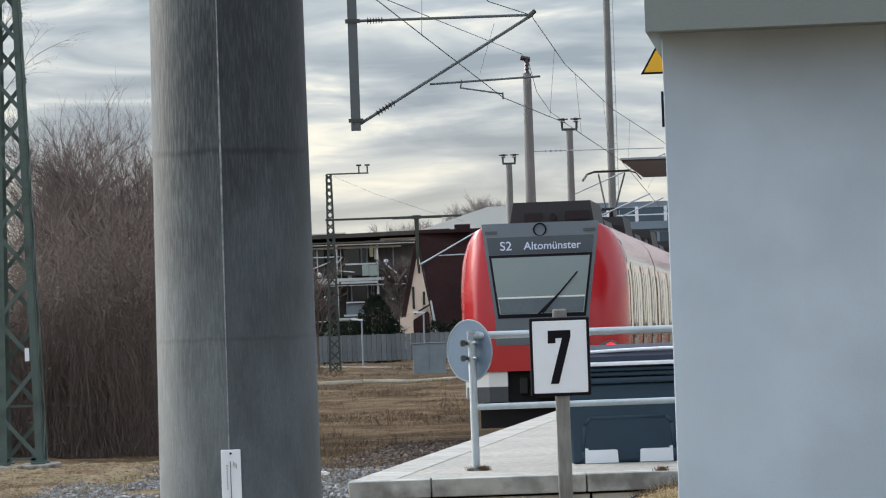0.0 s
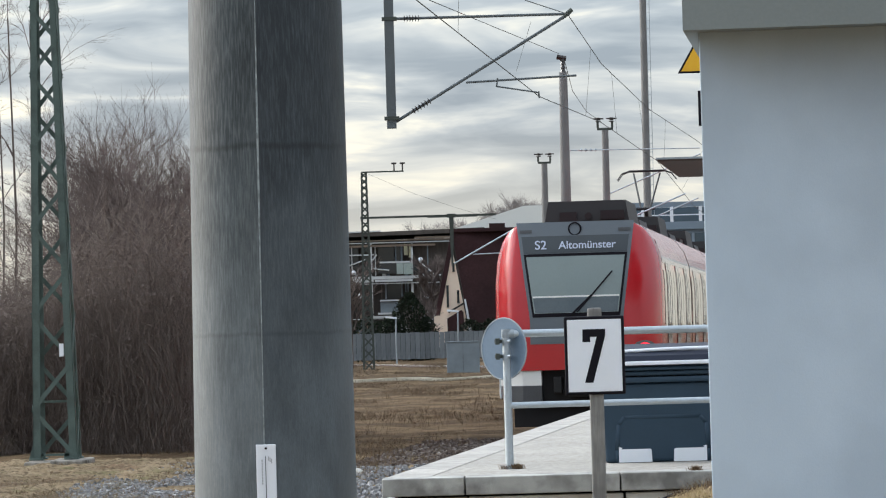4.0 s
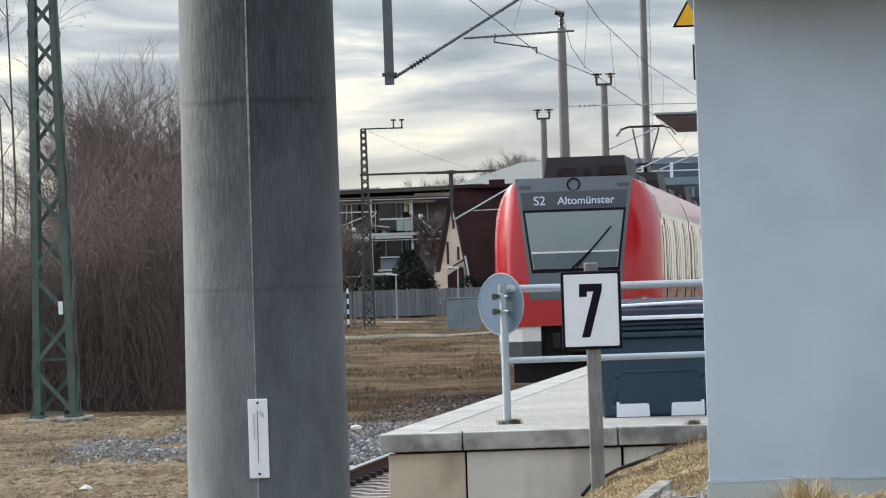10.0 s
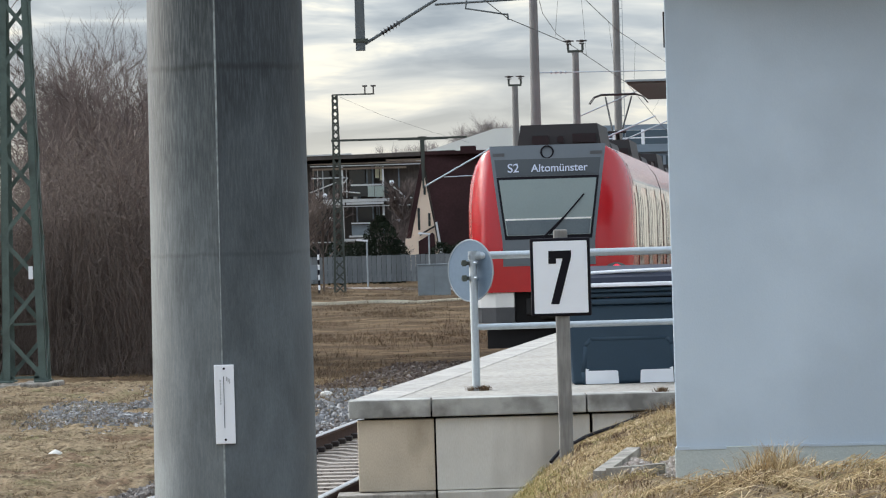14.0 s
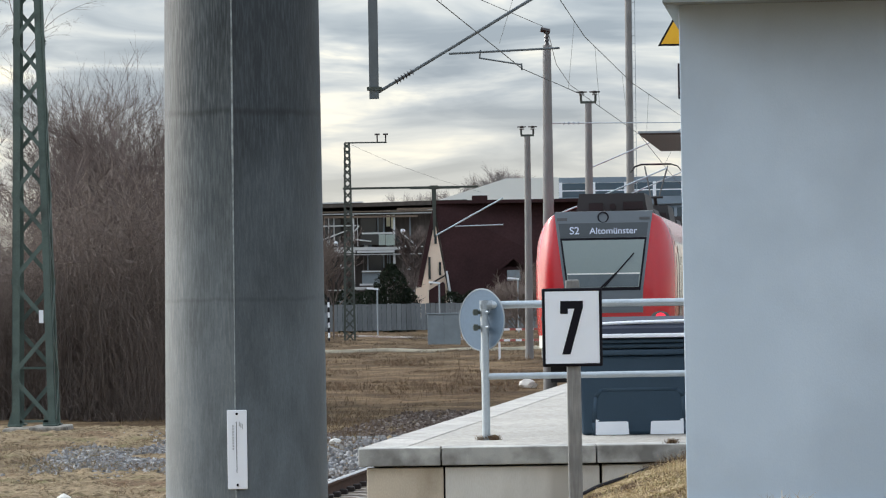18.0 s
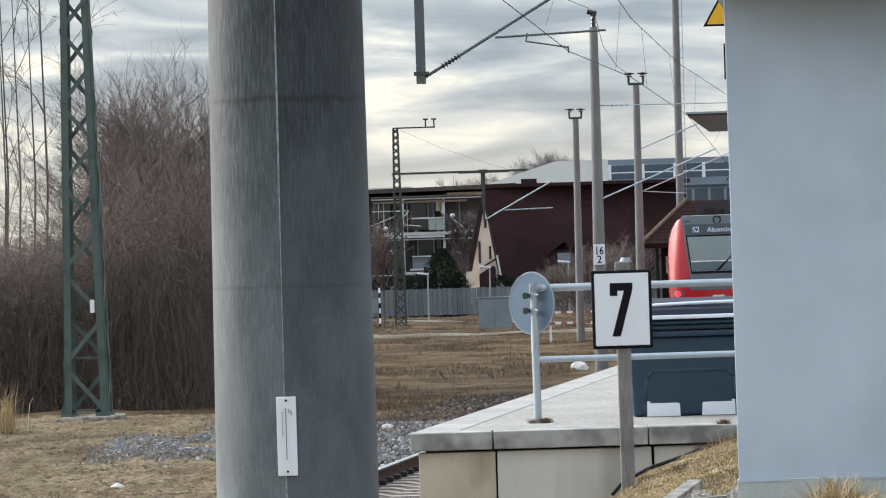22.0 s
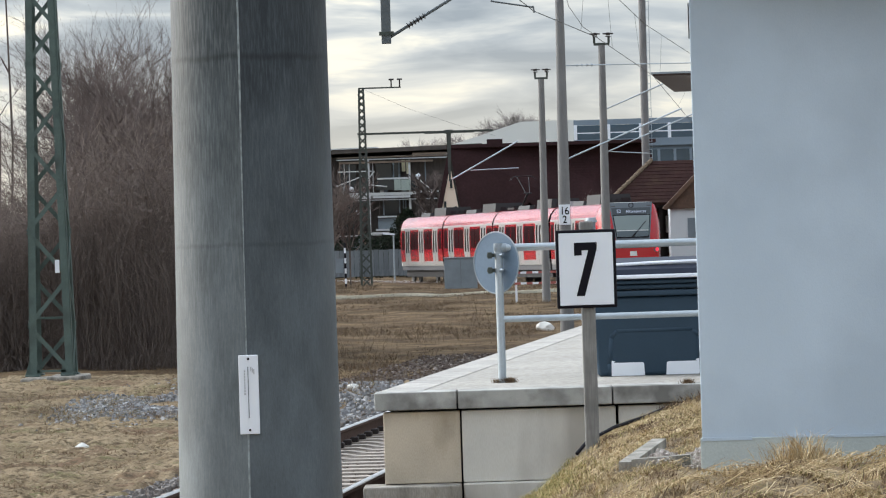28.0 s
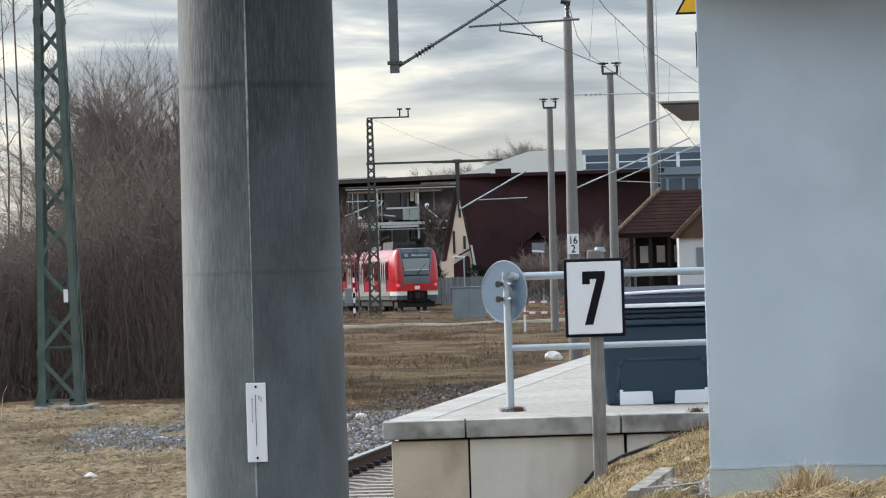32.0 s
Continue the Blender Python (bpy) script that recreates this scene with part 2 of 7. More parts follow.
def ground_mat(name, layers, relief=0.8):
    """Soil and turf: patches of colour laid over one another, each with its own size, with a lumpy relief."""
    m = bpy.data.materials.new(name)
    m.use_nodes = True
    n, l = m.node_tree.nodes, m.node_tree.links
    p = n["Principled BSDF"]
    tc = n.new("ShaderNodeTexCoord")
    prev = None
    for scale, lo, hi, c1, c2 in layers:
        t = n.new("ShaderNodeTexNoise")
        t.inputs["Scale"].default_value, t.inputs["Detail"].default_value = scale, 7
        l.new(tc.outputs["Object"], t.inputs["Vector"])
        mr = n.new("ShaderNodeMapRange")
        mr.inputs["From Min"].default_value, mr.inputs["From Max"].default_value = lo, hi
        l.new(t.outputs["Fac"], mr.inputs["Value"])
        mx = n.new("ShaderNodeMixRGB")
        l.new(mr.outputs["Result"], mx.inputs["Fac"])
        if prev is None:
            mx.inputs["Color1"].default_value = (*c1, 1)
        else:
            l.new(prev, mx.inputs["Color1"])
        mx.inputs["Color2"].default_value = (*c2, 1)
        prev = mx.outputs["Color"]
    l.new(prev, p.inputs["Base Color"])
    p.inputs["Roughness"].default_value, p.inputs["Specular IOR Level"].default_value = 0.95, 0.06
    bn, bp = n.new("ShaderNodeTexNoise"), n.new("ShaderNodeBump")
    bn.inputs["Scale"].default_value, bn.inputs["Detail"].default_value = 14, 8
    bp.inputs["Strength"].default_value, bp.inputs["Distance"].default_value = relief, 0.08
    l.new(tc.outputs["Object"], bn.inputs["Vector"])
    l.new(bn.outputs["Fac"], bp.inputs["Height"])
    l.new(bp.outputs["Normal"], p.inputs["Normal"])
    return m


M = {}
M["concrete"] = mat("weathered_concrete", (0.66, 0.625, 0.56), 0.85, vary=0.16, scale=2.4, fine=140, bump=0.12, stain=(0.46, 0.42, 0.36), stain_at=0.6, stretch_z=0.22, per_piece=0.05, patch_=(1.4, 0.87))
M["cap"] = mat("coping_concrete", (0.46, 0.45, 0.415), 0.85, vary=0.22, scale=5.0, fine=150, bump=0.2, stain=(0.20, 0.19, 0.175), stain_at=0.57, per_piece=0.06, patch_=(2.2, 0.7))
M["paving"] = mat("platform_paving", (0.335, 0.31, 0.272), 0.9, vary=0.35, scale=22, fine=50, bump=0.7, stain=(0.45, 0.42, 0.375), stain_at=0.52, dist=0.02, patch_=(0.9, 0.86))
M["footing"] = mat("stained_footing", (0.37, 0.34, 0.295), 0.9, vary=0.3, scale=6, fine=90, bump=0.4, stain=(0.13, 0.115, 0.095), stain_at=0.53, stretch_z=0.3, patch_=(3.0, 0.7))
M["pole"] = graded_mat("spun_concrete", (0.155, 0.173, 0.178), (0.25, 0.27, 0.28), (0.26, 0.282, 0.282), 1.4, 2.6, 0.56)
M["mast"] = mat("mast_concrete", (0.205, 0.198, 0.192), 0.75, vary=0.14, scale=2, fine=30, stretch_z=0.2, patch_=(1.0, 0.82))
M["house"] = mat("blue_grey_render", (0.545, 0.632, 0.715), 0.75, vary=0.05, scale=0.9, fine=160, bump=0.10, stretch_z=0.6, stain=(0.475, 0.56, 0.64), stain_at=0.57, patch_=(1.3, 0.86))
M["house_cap"] = mat("grey_green_cap", (0.215, 0.235, 0.225), 0.7, vary=0.06, scale=1.2, fine=60, bump=0.05)
M["plinth"] = mat("house_plinth", (0.46, 0.50, 0.48), 0.85, vary=0.1, scale=4, fine=90, bump=0.2)
M["galv"] = mat("galvanised_steel", (0.42, 0.465, 0.50), 0.45, 0.7, vary=0.14, scale=12, fine=80, bump=0.05)
M["galv_dull"] = mat("dull_galvanised_steel", (0.30, 0.335, 0.36), 0.6, 0.4, vary=0.12, scale=8, fine=60, bump=0.05)
M["green"] = mat("green_mast_paint", (0.078, 0.112, 0.098), 0.6, vary=0.25, scale=3, fine=40, bump=0.1, stain=(0.045, 0.06, 0.052), stain_at=0.62)
M["farsteel"] = mat("old_dark_steel", (0.06, 0.07, 0.06), 0.7, 0.2, vary=0.2)
M["white"] = mat("white_enamel", (0.84, 0.86, 0.90), 0.35, vary=0.04, scale=6, bump=0.02)
M["black"] = mat("black_enamel", (0.007, 0.006, 0.010), 0.6, vary=0.1, bump=0.02, spec=0.15)
M["yellow"] = mat("yellow_enamel", (0.80, 0.42, 0.015), 0.4, vary=0.06, bump=0.02)
M["ink"] = mat("grey_ink", (0.10, 0.11, 0.13), 0.6, vary=0.05, bump=0)
M["signback"] = mat("aluminium_back", (0.125, 0.18, 0.245), 0.5, 0.2, vary=0.08, scale=9, bump=0.03)
M["bin"] = mat("blue_grey_plastic", (0.030, 0.056, 0.084), 0.5, vary=0.1, scale=5, fine=120, bump=0.06, spec=0.3)
M["binlid"] = mat("lid_plastic", (0.018, 0.023, 0.040), 0.5, vary=0.08, scale=4, bump=0.04, spec=0.2)
M["rail"] = mat("rusty_rail", (0.085, 0.045, 0.03), 0.8, 0.2, vary=0.3, scale=6, fine=60, bump=0.2)
M["railhead"] = mat("worn_rail_head", (0.62, 0.61, 0.60), 0.28, 0.95, vary=0.08, bump=0.02)
M["sleeper"] = mat("concrete_sleeper", (0.31, 0.265, 0.225), 0.9, vary=0.25, scale=4, fine=50, bump=0.3, per_piece=0.15)
M["clip"] = mat("rail_clip_steel", (0.03, 0.022, 0.02), 0.7, 0.3)
M["ballastbed"] = mat("ballast_bed", (0.085, 0.067, 0.056), 0.95, vary=0.35, scale=8, fine=25, bump=1.0, dist=0.04)
M["red"] = mat("train_red", (0.47, 0.008, 0.014), 0.25, vary=0.06, scale=1.2, bump=0.0, coat=0.5)
# roof red, kept glossy so that reflected sky turns it pink
M["gloss_roof"] = mat("glossy_red_roof", (0.42, 0.03, 0.038), 0.22, vary=0.08, scale=1.5, bump=0.0, spec=0.5, coat=0.5)
M["trainwhite"] = mat("train_light_grey", (0.78, 0.77, 0.74), 0.35, vary=0.06, scale=3, bump=0, coat=0.3)
M["traingrey"] = mat("train_mask_grey", (0.11, 0.13, 0.15), 0.35, vary=0.06, scale=2, bump=0, coat=0.3)
M["skirt"] = mat("train_skirt_grey", (0.065, 0.066, 0.07), 0.6, vary=0.15)
M["under"] = mat("underframe_black", (0.012, 0.011, 0.012), 0.8, vary=0.3)
M["roofgear"] = mat("roof_gear_dark", (0.010, 0.0095, 0.010), 0.6, vary=0.2)
M["roofbox"] = mat("roof_box_grey", (0.27, 0.27, 0.265), 0.6, vary=0.12)
M["glass"] = mat("train_window_glass", (0.024, 0.008, 0.010), 0.08, vary=0.15, bump=0, spec=0.35)
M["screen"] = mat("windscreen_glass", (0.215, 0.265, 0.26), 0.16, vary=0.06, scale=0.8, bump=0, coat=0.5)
M["led"] = mat("led_text", (0.42, 0.47, 0.58), 0.5, vary=0, bump=0, emit=0.25)
M["taillamp"] = mat("tail_lamp_red", (1.0, 0.03, 0.06), 0.3, vary=0, bump=0, emit=1.0)
M["lampglass"] = mat("headlamp_glass", (0.10, 0.10, 0.11), 0.12, vary=0, bump=0, coat=0.8)
M["brownroof"] = mat("dark_brown_tiles", (0.046, 0.019, 0.020), 0.8, vary=0.3, scale=0.8, fine=6, bump=0.3, spec=0.25, patch_=(0.3, 0.7))
M["shedroof"] = mat("mossy_brown_tiles", (0.034, 0.016, 0.014), 0.9, vary=0.3, scale=1.5, fine=9, bump=0.3, stain=(0.05, 0.03, 0.02), stain_at=0.62, spec=0.1)
M["cream"] = mat("cream_render", (0.82, 0.65, 0.51), 0.85, vary=0.07, scale=0.7, bump=0.1)
M["whitewall"] = mat("white_render", (0.62, 0.63, 0.64), 0.85, vary=0.07, scale=0.8, bump=0.1)
M["timber"] = mat("dark_timber_cladding", (0.045, 0.036, 0.03), 0.8, vary=0.35, scale=1.2, fine=7, stretch_z=0.1)
M["slab"] = mat("pale_balcony_edge", (0.60, 0.61, 0.60), 0.75, vary=0.12)
M["winlight"] = mat("lit_curtain", (0.88, 0.80, 0.56), 0.8, vary=0.2, scale=2)
M["dkglass"] = mat("house_window", (0.018, 0.022, 0.026), 0.08, vary=0.1, bump=0)
M["balglass"] = mat("balcony_glass", (0.36, 0.42, 0.38), 0.2, vary=0.35, scale=1.2, bump=0)
M["hallroof"] = mat("pale_hall_roof", (0.80, 0.80, 0.75), 0.7, vary=0.05, scale=0.3)
M["blueframe"] = mat("blue_grey_panel", (0.20, 0.25, 0.30), 0.5, vary=0.12, scale=0.6)
M["blueglass"] = mat("blue_facade_glass", (0.055, 0.085, 0.11), 0.12, vary=0.3, scale=0.5, bump=0)
M["fence"] = mat("grey_timber_fence", (0.165, 0.18, 0.19), 0.85, vary=0.28, scale=1.2, fine=14, stretch_z=0.15, per_piece=0.2)
M["greybox"] = mat("grey_cabinet", (0.20, 0.235, 0.26), 0.6, vary=0.08, patch_=(1.5, 0.88))
M["stripe"] = mat("barrier_red", (0.36, 0.10, 0.085), 0.5, vary=0.1)
M["canopy"] = mat("brown_canopy", (0.05, 0.028, 0.022), 0.6, vary=0.2, scale=4)
M["wire"] = mat("copper_wire_dull", (0.05, 0.055, 0.05), 0.6, 0.4, vary=0.1, bump=0)
M["insul"] = mat("brown_insulator", (0.03, 0.022, 0.02), 0.35, vary=0.1, bump=0)
M["tube"] = mat("cantilever_tube", (0.105, 0.118, 0.125), 0.55, 0.3, vary=0.12)
M["bark"] = mat("birch_bark", (0.085, 0.07, 0.062), 0.9, vary=0.3, scale=5, spec=0.1)
M["thicket"] = island_mat("bare_twigs", [(0.124, 0.096, 0.083), (0.152, 0.12, 0.104), (0.168, 0.134, 0.117), (0.19, 0.152, 0.133), (0.23, 0.188, 0.166)])
# stems darker than the twigs: shade inside the thicket is in this colour
M["stems"] = island_mat("old_shaded_stems", [(0.105, 0.083, 0.072), (0.135, 0.107, 0.093), (0.16, 0.129, 0.113)])
M["twig"] = island_mat("dark_twigs", [(0.095, 0.074, 0.068), (0.165, 0.132, 0.12)])
M["blade"] = island_mat("dry_grass", [(0.42, 0.31, 0.165), (0.55, 0.42, 0.235), (0.32, 0.23, 0.12), (0.25, 0.23, 0.09), (0.62, 0.50, 0.31), (0.24, 0.16, 0.09), (0.21, 0.20, 0.075)])
M["greengrass"] = island_mat("greenish_grass", [(0.19, 0.18, 0.06), (0.30, 0.26, 0.10), (0.46, 0.36, 0.17), (0.15, 0.145, 0.05), (0.55, 0.42, 0.21)])
M["weed"] = island_mat("brown_weeds", [(0.095, 0.058, 0.036), (0.14, 0.092, 0.056), (0.22, 0.15, 0.088), (0.07, 0.046, 0.031)])
M["stones"] = island_mat("ballast_stones", [(0.085, 0.073, 0.066), (0.16, 0.142, 0.13), (0.23, 0.21, 0.192), (0.12, 0.095, 0.08), (0.30, 0.285, 0.27)])
M["evergreen"] = island_mat("evergreen_leaves", [(0.006, 0.010, 0.006), (0.012, 0.018, 0.010), (0.022, 0.03, 0.015)])
# darker mast concrete, with the shade of its right side in the colour
M["pole_shaded"] = graded_mat("smooth_shaded_concrete", (0.103, 0.121, 0.133), (0.25, 0.27, 0.29), (0.14, 0.16, 0.17), 1.4, 2.6, 0.60)
M["joint"] = mat("joint_shade_black", (0.012, 0.011, 0.010), 0.9, vary=0.1, bump=0)
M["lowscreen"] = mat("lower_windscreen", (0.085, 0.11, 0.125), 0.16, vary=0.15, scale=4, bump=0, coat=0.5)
M["seam"] = mat("seam_concrete", (0.26, 0.285, 0.285), 0.8, vary=0.5, scale=30, fine=60, bump=0.2)
M["edgepaving"] = mat("platform_edge_slabs", (0.42, 0.395, 0.36), 0.9, vary=0.3, scale=8, fine=60, bump=0.4, stain=(0.30, 0.28, 0.25), stain_at=0.6, per_piece=0.06, patch_=(1.2, 0.85))
M["verge"] = mat("mossy_verge", (0.15, 0.105, 0.066), 0.85, vary=0.3, scale=5, bump=0.3)
M["annexroof"] = mat("worn_brown_tiles", (0.10, 0.055, 0.035), 0.8, vary=0.3, scale=1.5, fine=9, bump=0.3, stain=(0.15, 0.085, 0.05), stain_at=0.6)
M["straw"] = island_mat("matted_straw", [(0.38, 0.275, 0.145), (0.56, 0.43, 0.245), (0.22, 0.145, 0.075), (0.45, 0.335, 0.18), (0.72, 0.58, 0.37)])
M["panelbrown"] = mat("brown_stained_panel", (0.58, 0.49, 0.375), 0.85, vary=0.18, scale=3.0, fine=140, bump=0.12, stain=(0.33, 0.25, 0.165), stain_at=0.585, stretch_z=0.45, patch_=(2.0, 0.82))
M["pale"] = mat("pale_stone", (0.62, 0.60, 0.56), 0.85, vary=0.12, scale=6, bump=0.3)
M["sandy"] = mat("sandy_kerb", (0.72, 0.67, 0.54), 0.9, vary=0.3, scale=2, bump=0.3, spec=0.1, patch_=(0.6, 0.7))
# near-black wood: the shade under the shed's roof is in the colour
M["shed_shade_wood"] = mat("shaded_shed_wood", (0.018, 0.014, 0.012), 0.8, vary=0.3, scale=1.5, stretch_z=0.15, spec=0.2)
M["displaydark"] = mat("display_glass", (0.040, 0.050, 0.058), 0.3, vary=0.1, bump=0, coat=0.3)
M["patchstones"] = island_mat("blue_grey_gravel", [(0.11, 0.11, 0.112), (0.20, 0.20, 0.205), (0.29, 0.292, 0.30), (0.14, 0.132, 0.126), (0.44, 0.44, 0.44)])
M["tanwood"] = mat("tan_soffit_wood", (0.22, 0.165, 0.12), 0.8, vary=0.3, scale=1.5)
M["cladding"] = mat("brown_timber_cladding", (0.09, 0.075, 0.064), 0.85, vary=0.35, scale=1.2, fine=7, stretch_z=0.12)
M["sidered"] = mat("train_side_red", (0.42, 0.009, 0.02), 0.14, vary=0.06, scale=1.2, bump=0.0, spec=0.5, coat=0.4)
M["doorwhite"] = mat("door_light_grey", (0.42, 0.405, 0.39), 0.14, vary=0.06, scale=3, bump=0, spec=0.5)
M["doorglass"] = mat("door_window_glass", (0.012, 0.010, 0.011), 0.08, vary=0.05, bump=0)
M["trackstones"] = island_mat("brown_ballast", [(0.06, 0.045, 0.04), (0.11, 0.085, 0.072), (0.16, 0.13, 0.11), (0.085, 0.062, 0.052), (0.24, 0.21, 0.19)])
M["haybrown"] = island_mat("brown_hay", [(0.21, 0.135, 0.068), (0.32, 0.225, 0.115), (0.14, 0.088, 0.045), (0.26, 0.18, 0.09), (0.45, 0.34, 0.19)])
M["inkpale"] = mat("pale_ink", (0.42, 0.43, 0.45), 0.6, vary=0.05, bump=0)
# far twigs paler and greyer than near ones: haze is in the colour
M["fartwig"] = island_mat("hazy_distant_twigs", [(0.24, 0.215, 0.205), (0.34, 0.305, 0.29)])
M["scrub"] = island_mat("scrub_clumps", [(0.085, 0.058, 0.042), (0.125, 0.09, 0.06), (0.16, 0.12, 0.075), (0.105, 0.075, 0.052), (0.20, 0.15, 0.09)])
M["turf"] = ground_mat("short_turf", ((0.5, 0.42, 0.58, (0.20, 0.148, 0.092), (0.265, 0.202, 0.128)), (1.1, 0.55, 0.66, None, (0.165, 0.145, 0.075)),
                                      (0.8, 0.57, 0.67, None, (0.165, 0.11, 0.07)), (4.5, 0.57, 0.68, None, (0.075, 0.052, 0.032)),
                                      (9.0, 0.53, 0.64, None, (0.10, 0.072, 0.044)), (7.0, 0.58, 0.70, None, (0.34, 0.27, 0.178)), (24.0, 0.56, 0.72, None, (0.085, 0.06, 0.035))), 1.0)
M["chips"] = island_mat("pale_gravel", [(0.30, 0.255, 0.225), (0.42, 0.37, 0.335), (0.23, 0.19, 0.165), (0.56, 0.52, 0.48), (0.16, 0.13, 0.11)])
M["fallow"] = island_mat("short_meadow_grass", [(0.205, 0.15, 0.088), (0.28, 0.212, 0.126), (0.15, 0.105, 0.062), (0.15, 0.135, 0.066), (0.40, 0.32, 0.205)])
M["post_wood"] = mat("weathered_post", (0.25, 0.24, 0.225), 0.85, vary=0.3, scale=14, fine=90, bump=0.3, stretch_z=0.06, patch_=(5, 0.75))


# ---------------------------------------------------------------- shapes
def box(bm, x0, x1, y0, y1, z0, z1, bevel=0.0):
    r = bmesh.ops.create_cube(bm, size=1)
    vs = r["verts"]
    bmesh.ops.scale(bm, vec=(abs(x1 - x0), abs(y1 - y0), abs(z1 - z0)), verts=vs)
    bmesh.ops.translate(bm, vec=((x0 + x1) / 2, (y0 + y1) / 2, (z0 + z1) / 2), verts=vs)
    if bevel:
        es = list({e for v in vs for e in v.link_edges})
        bmesh.ops.bevel(bm, geom=es, offset=bevel, segments=2, affect="EDGES", profile=0.5)
    return vs


def tube(bm, p, q, r0, r1=None, n=8, caps=True):
    """A round bar from p to q."""
    p, q = Vector(p), Vector(q)
    r1 = r0 if r1 is None else r1
    d = q - p
    rot = d.to_track_quat("Z", "Y").to_matrix().to_4x4()
    bmesh.ops.create_cone(bm, cap_ends=caps, segments=n, radius1=r0, radius2=r1, depth=d.length,
                          matrix=Matrix.Translation((p + q) / 2) @ rot)


def slab(bm, pts, d):
    """A flat outline, pushed along the vector d."""
    a = [bm.verts.new(v) for v in pts]
    b = [bm.verts.new(Vector(v) + Vector(d)) for v in pts]
    n = len(a)
    bm.faces.new(a)
    bm.faces.new(list(reversed(b)))
    for i in range(n):
        bm.faces.new((a[i], b[i], b[(i + 1) % n], a[(i + 1) % n]))


def strip(bm, p, q, w, t, up=(0, 0, 1)):
    """A flat bar from p to q, w wide across the view and t thick."""
    p, q = Vector(p), Vector(q)
    d = (q - p).normalized()
    s = d.cross(Vector(up)).normalized()
    u = s.cross(d).normalized()
    vs = []
    for c in (p, q):
        for i, j in ((-1, -1), (1, -1), (1, 1), (-1, 1)):
            vs.append(bm.verts.new(c + s * (i * w / 2) + u * (j * t / 2)))
    for f in ((0, 1, 2, 3), (7, 6, 5, 4), (0, 4, 5, 1), (1, 5, 6, 2), (2, 6, 7, 3), (3, 7, 4, 0)):
        bm.faces.new([vs[i] for i in f])


def thing(name, at, label, category, group="", kind=""):
    ob = new(name)
    ob.location = at
    ob.empty_display_size = 0.2
    return tagged(ob, label, category, group, kind)


def finish(bm, smooth=False):
    bmesh.ops.recalc_face_normals(bm, faces=bm.faces)
    if smooth:
        for f in bm.faces:
            f.smooth = True
    me = bpy.data.meshes.new("mesh")
    bm.to_mesh(me)
    bm.free()
    return me


def origin_of(ob):
    p = Vector(ob.location)
    while ob.parent:
        ob = ob.parent
        p += Vector(ob.location)
    return p


def part(name, bm, material, parent, label="", smooth=False):
    """Links a bmesh, drawn in the plan's metres, as one mesh under a thing or a part."""
    bmesh.ops.translate(bm, vec=-origin_of(parent), verts=bm.verts)
    ob = new(name, finish(bm, smooth))
    ob.data.name = name
    ob.data.materials.append(M[material])
    ob.parent = parent
    if label:
        ob["label"] = label
    return ob


def solid(name, bm, material, label, category, group="", kind="", smooth=False, at=(0, 0, 0)):
    """A thing of one mesh."""
    bmesh.ops.translate(bm, vec=-Vector(at), verts=bm.verts)
    ob = new(name, finish(bm, smooth))
    ob.location = at
    ob.data.materials.append(M[material])
    return tagged(ob, label, category, group, kind)


def raw(name, verts, faces, material):
    me = bpy.data.meshes.new(name)
    me.from_pydata(verts, [], faces)
    me.update()
    ob = new(name, me)
    me.materials.append(M[material])
    return ob


B = bmesh.new
rng = random.Random(7)


# ---------------------------------------------------------------- lie of the land
def step(v, a, b):
    t = min(1, max(0, (v - a) / (b - a)))
    return t * t * (3 - 2 * t)


MOUND = ((-1.1, -0.24), (-0.69, -0.07), (0.0, 0.145), (0.40, 0.355), (0.62, 0.585), (0.88, 0.775), (1.17, 0.875), (1.5, 0.965), (2.4, 1.02), (9, 1.05))


def land(x, y):
    """Height of the ground."""
    low = -0.24 + 0.18 * step(y, 40, 62)
    if y > 27.9 or y < -6:
        rough = .13 * step(y, 60, 75) * step(abs(x - track(min(max(y, 32), 136))[0]), 2.6, 5)
        return low + 0.03 * noise.noise((x * 0.3, y * 0.3, 0)) + rough * noise.noise((x * .45, y * .13, 14))
    u = x + 0.045 * (24 - y)
    z = MOUND[0][1]
    for (a, za), (b, zb) in zip(MOUND, MOUND[1:]):
        if u >= a:
            z = za + (zb - za) * min(1, (u - a) / (b - a))
    z -= .09 * step(y, 16.7, 17.4) * step(x, .98, 1.16) * (1 - step(y, 20.9, 21.6))
    if y < 18:
        z += .085 * noise.noise((x * 3.4, y * 2.0, 8)) * step(y, 9, 12) * (1 - step(y, 16.5, 17.5))
    for hx, hy, deep in ((.80, 14.3, .075), (1.2, 13.7, .05), (1.75, 14.4, .045), (.3, 15.6, .045), (1.45, 15.9, .04)):          # hollows in the bank
        z -= deep * math.exp(-((x - hx) / .2) ** 2 - ((y - hy) / .34) ** 2)
    k = step(y, -4, 10)
    z = low + (max(z - 0.14 * step(y, 19.8, 24.5), low) - low) * (0.35 + 0.65 * k)
    return z + 0.035 * noise.noise((x * 2.1, y * 1.3, 0)) + 0.012 * noise.noise((x * 9, y * 6, 3))


# Centre line of the track: straight, a bend to the left, straight again.
H0, H1, RADIUS = math.atan(0.104), -math.atan(0.2194), 190.0
BEND = 135.8


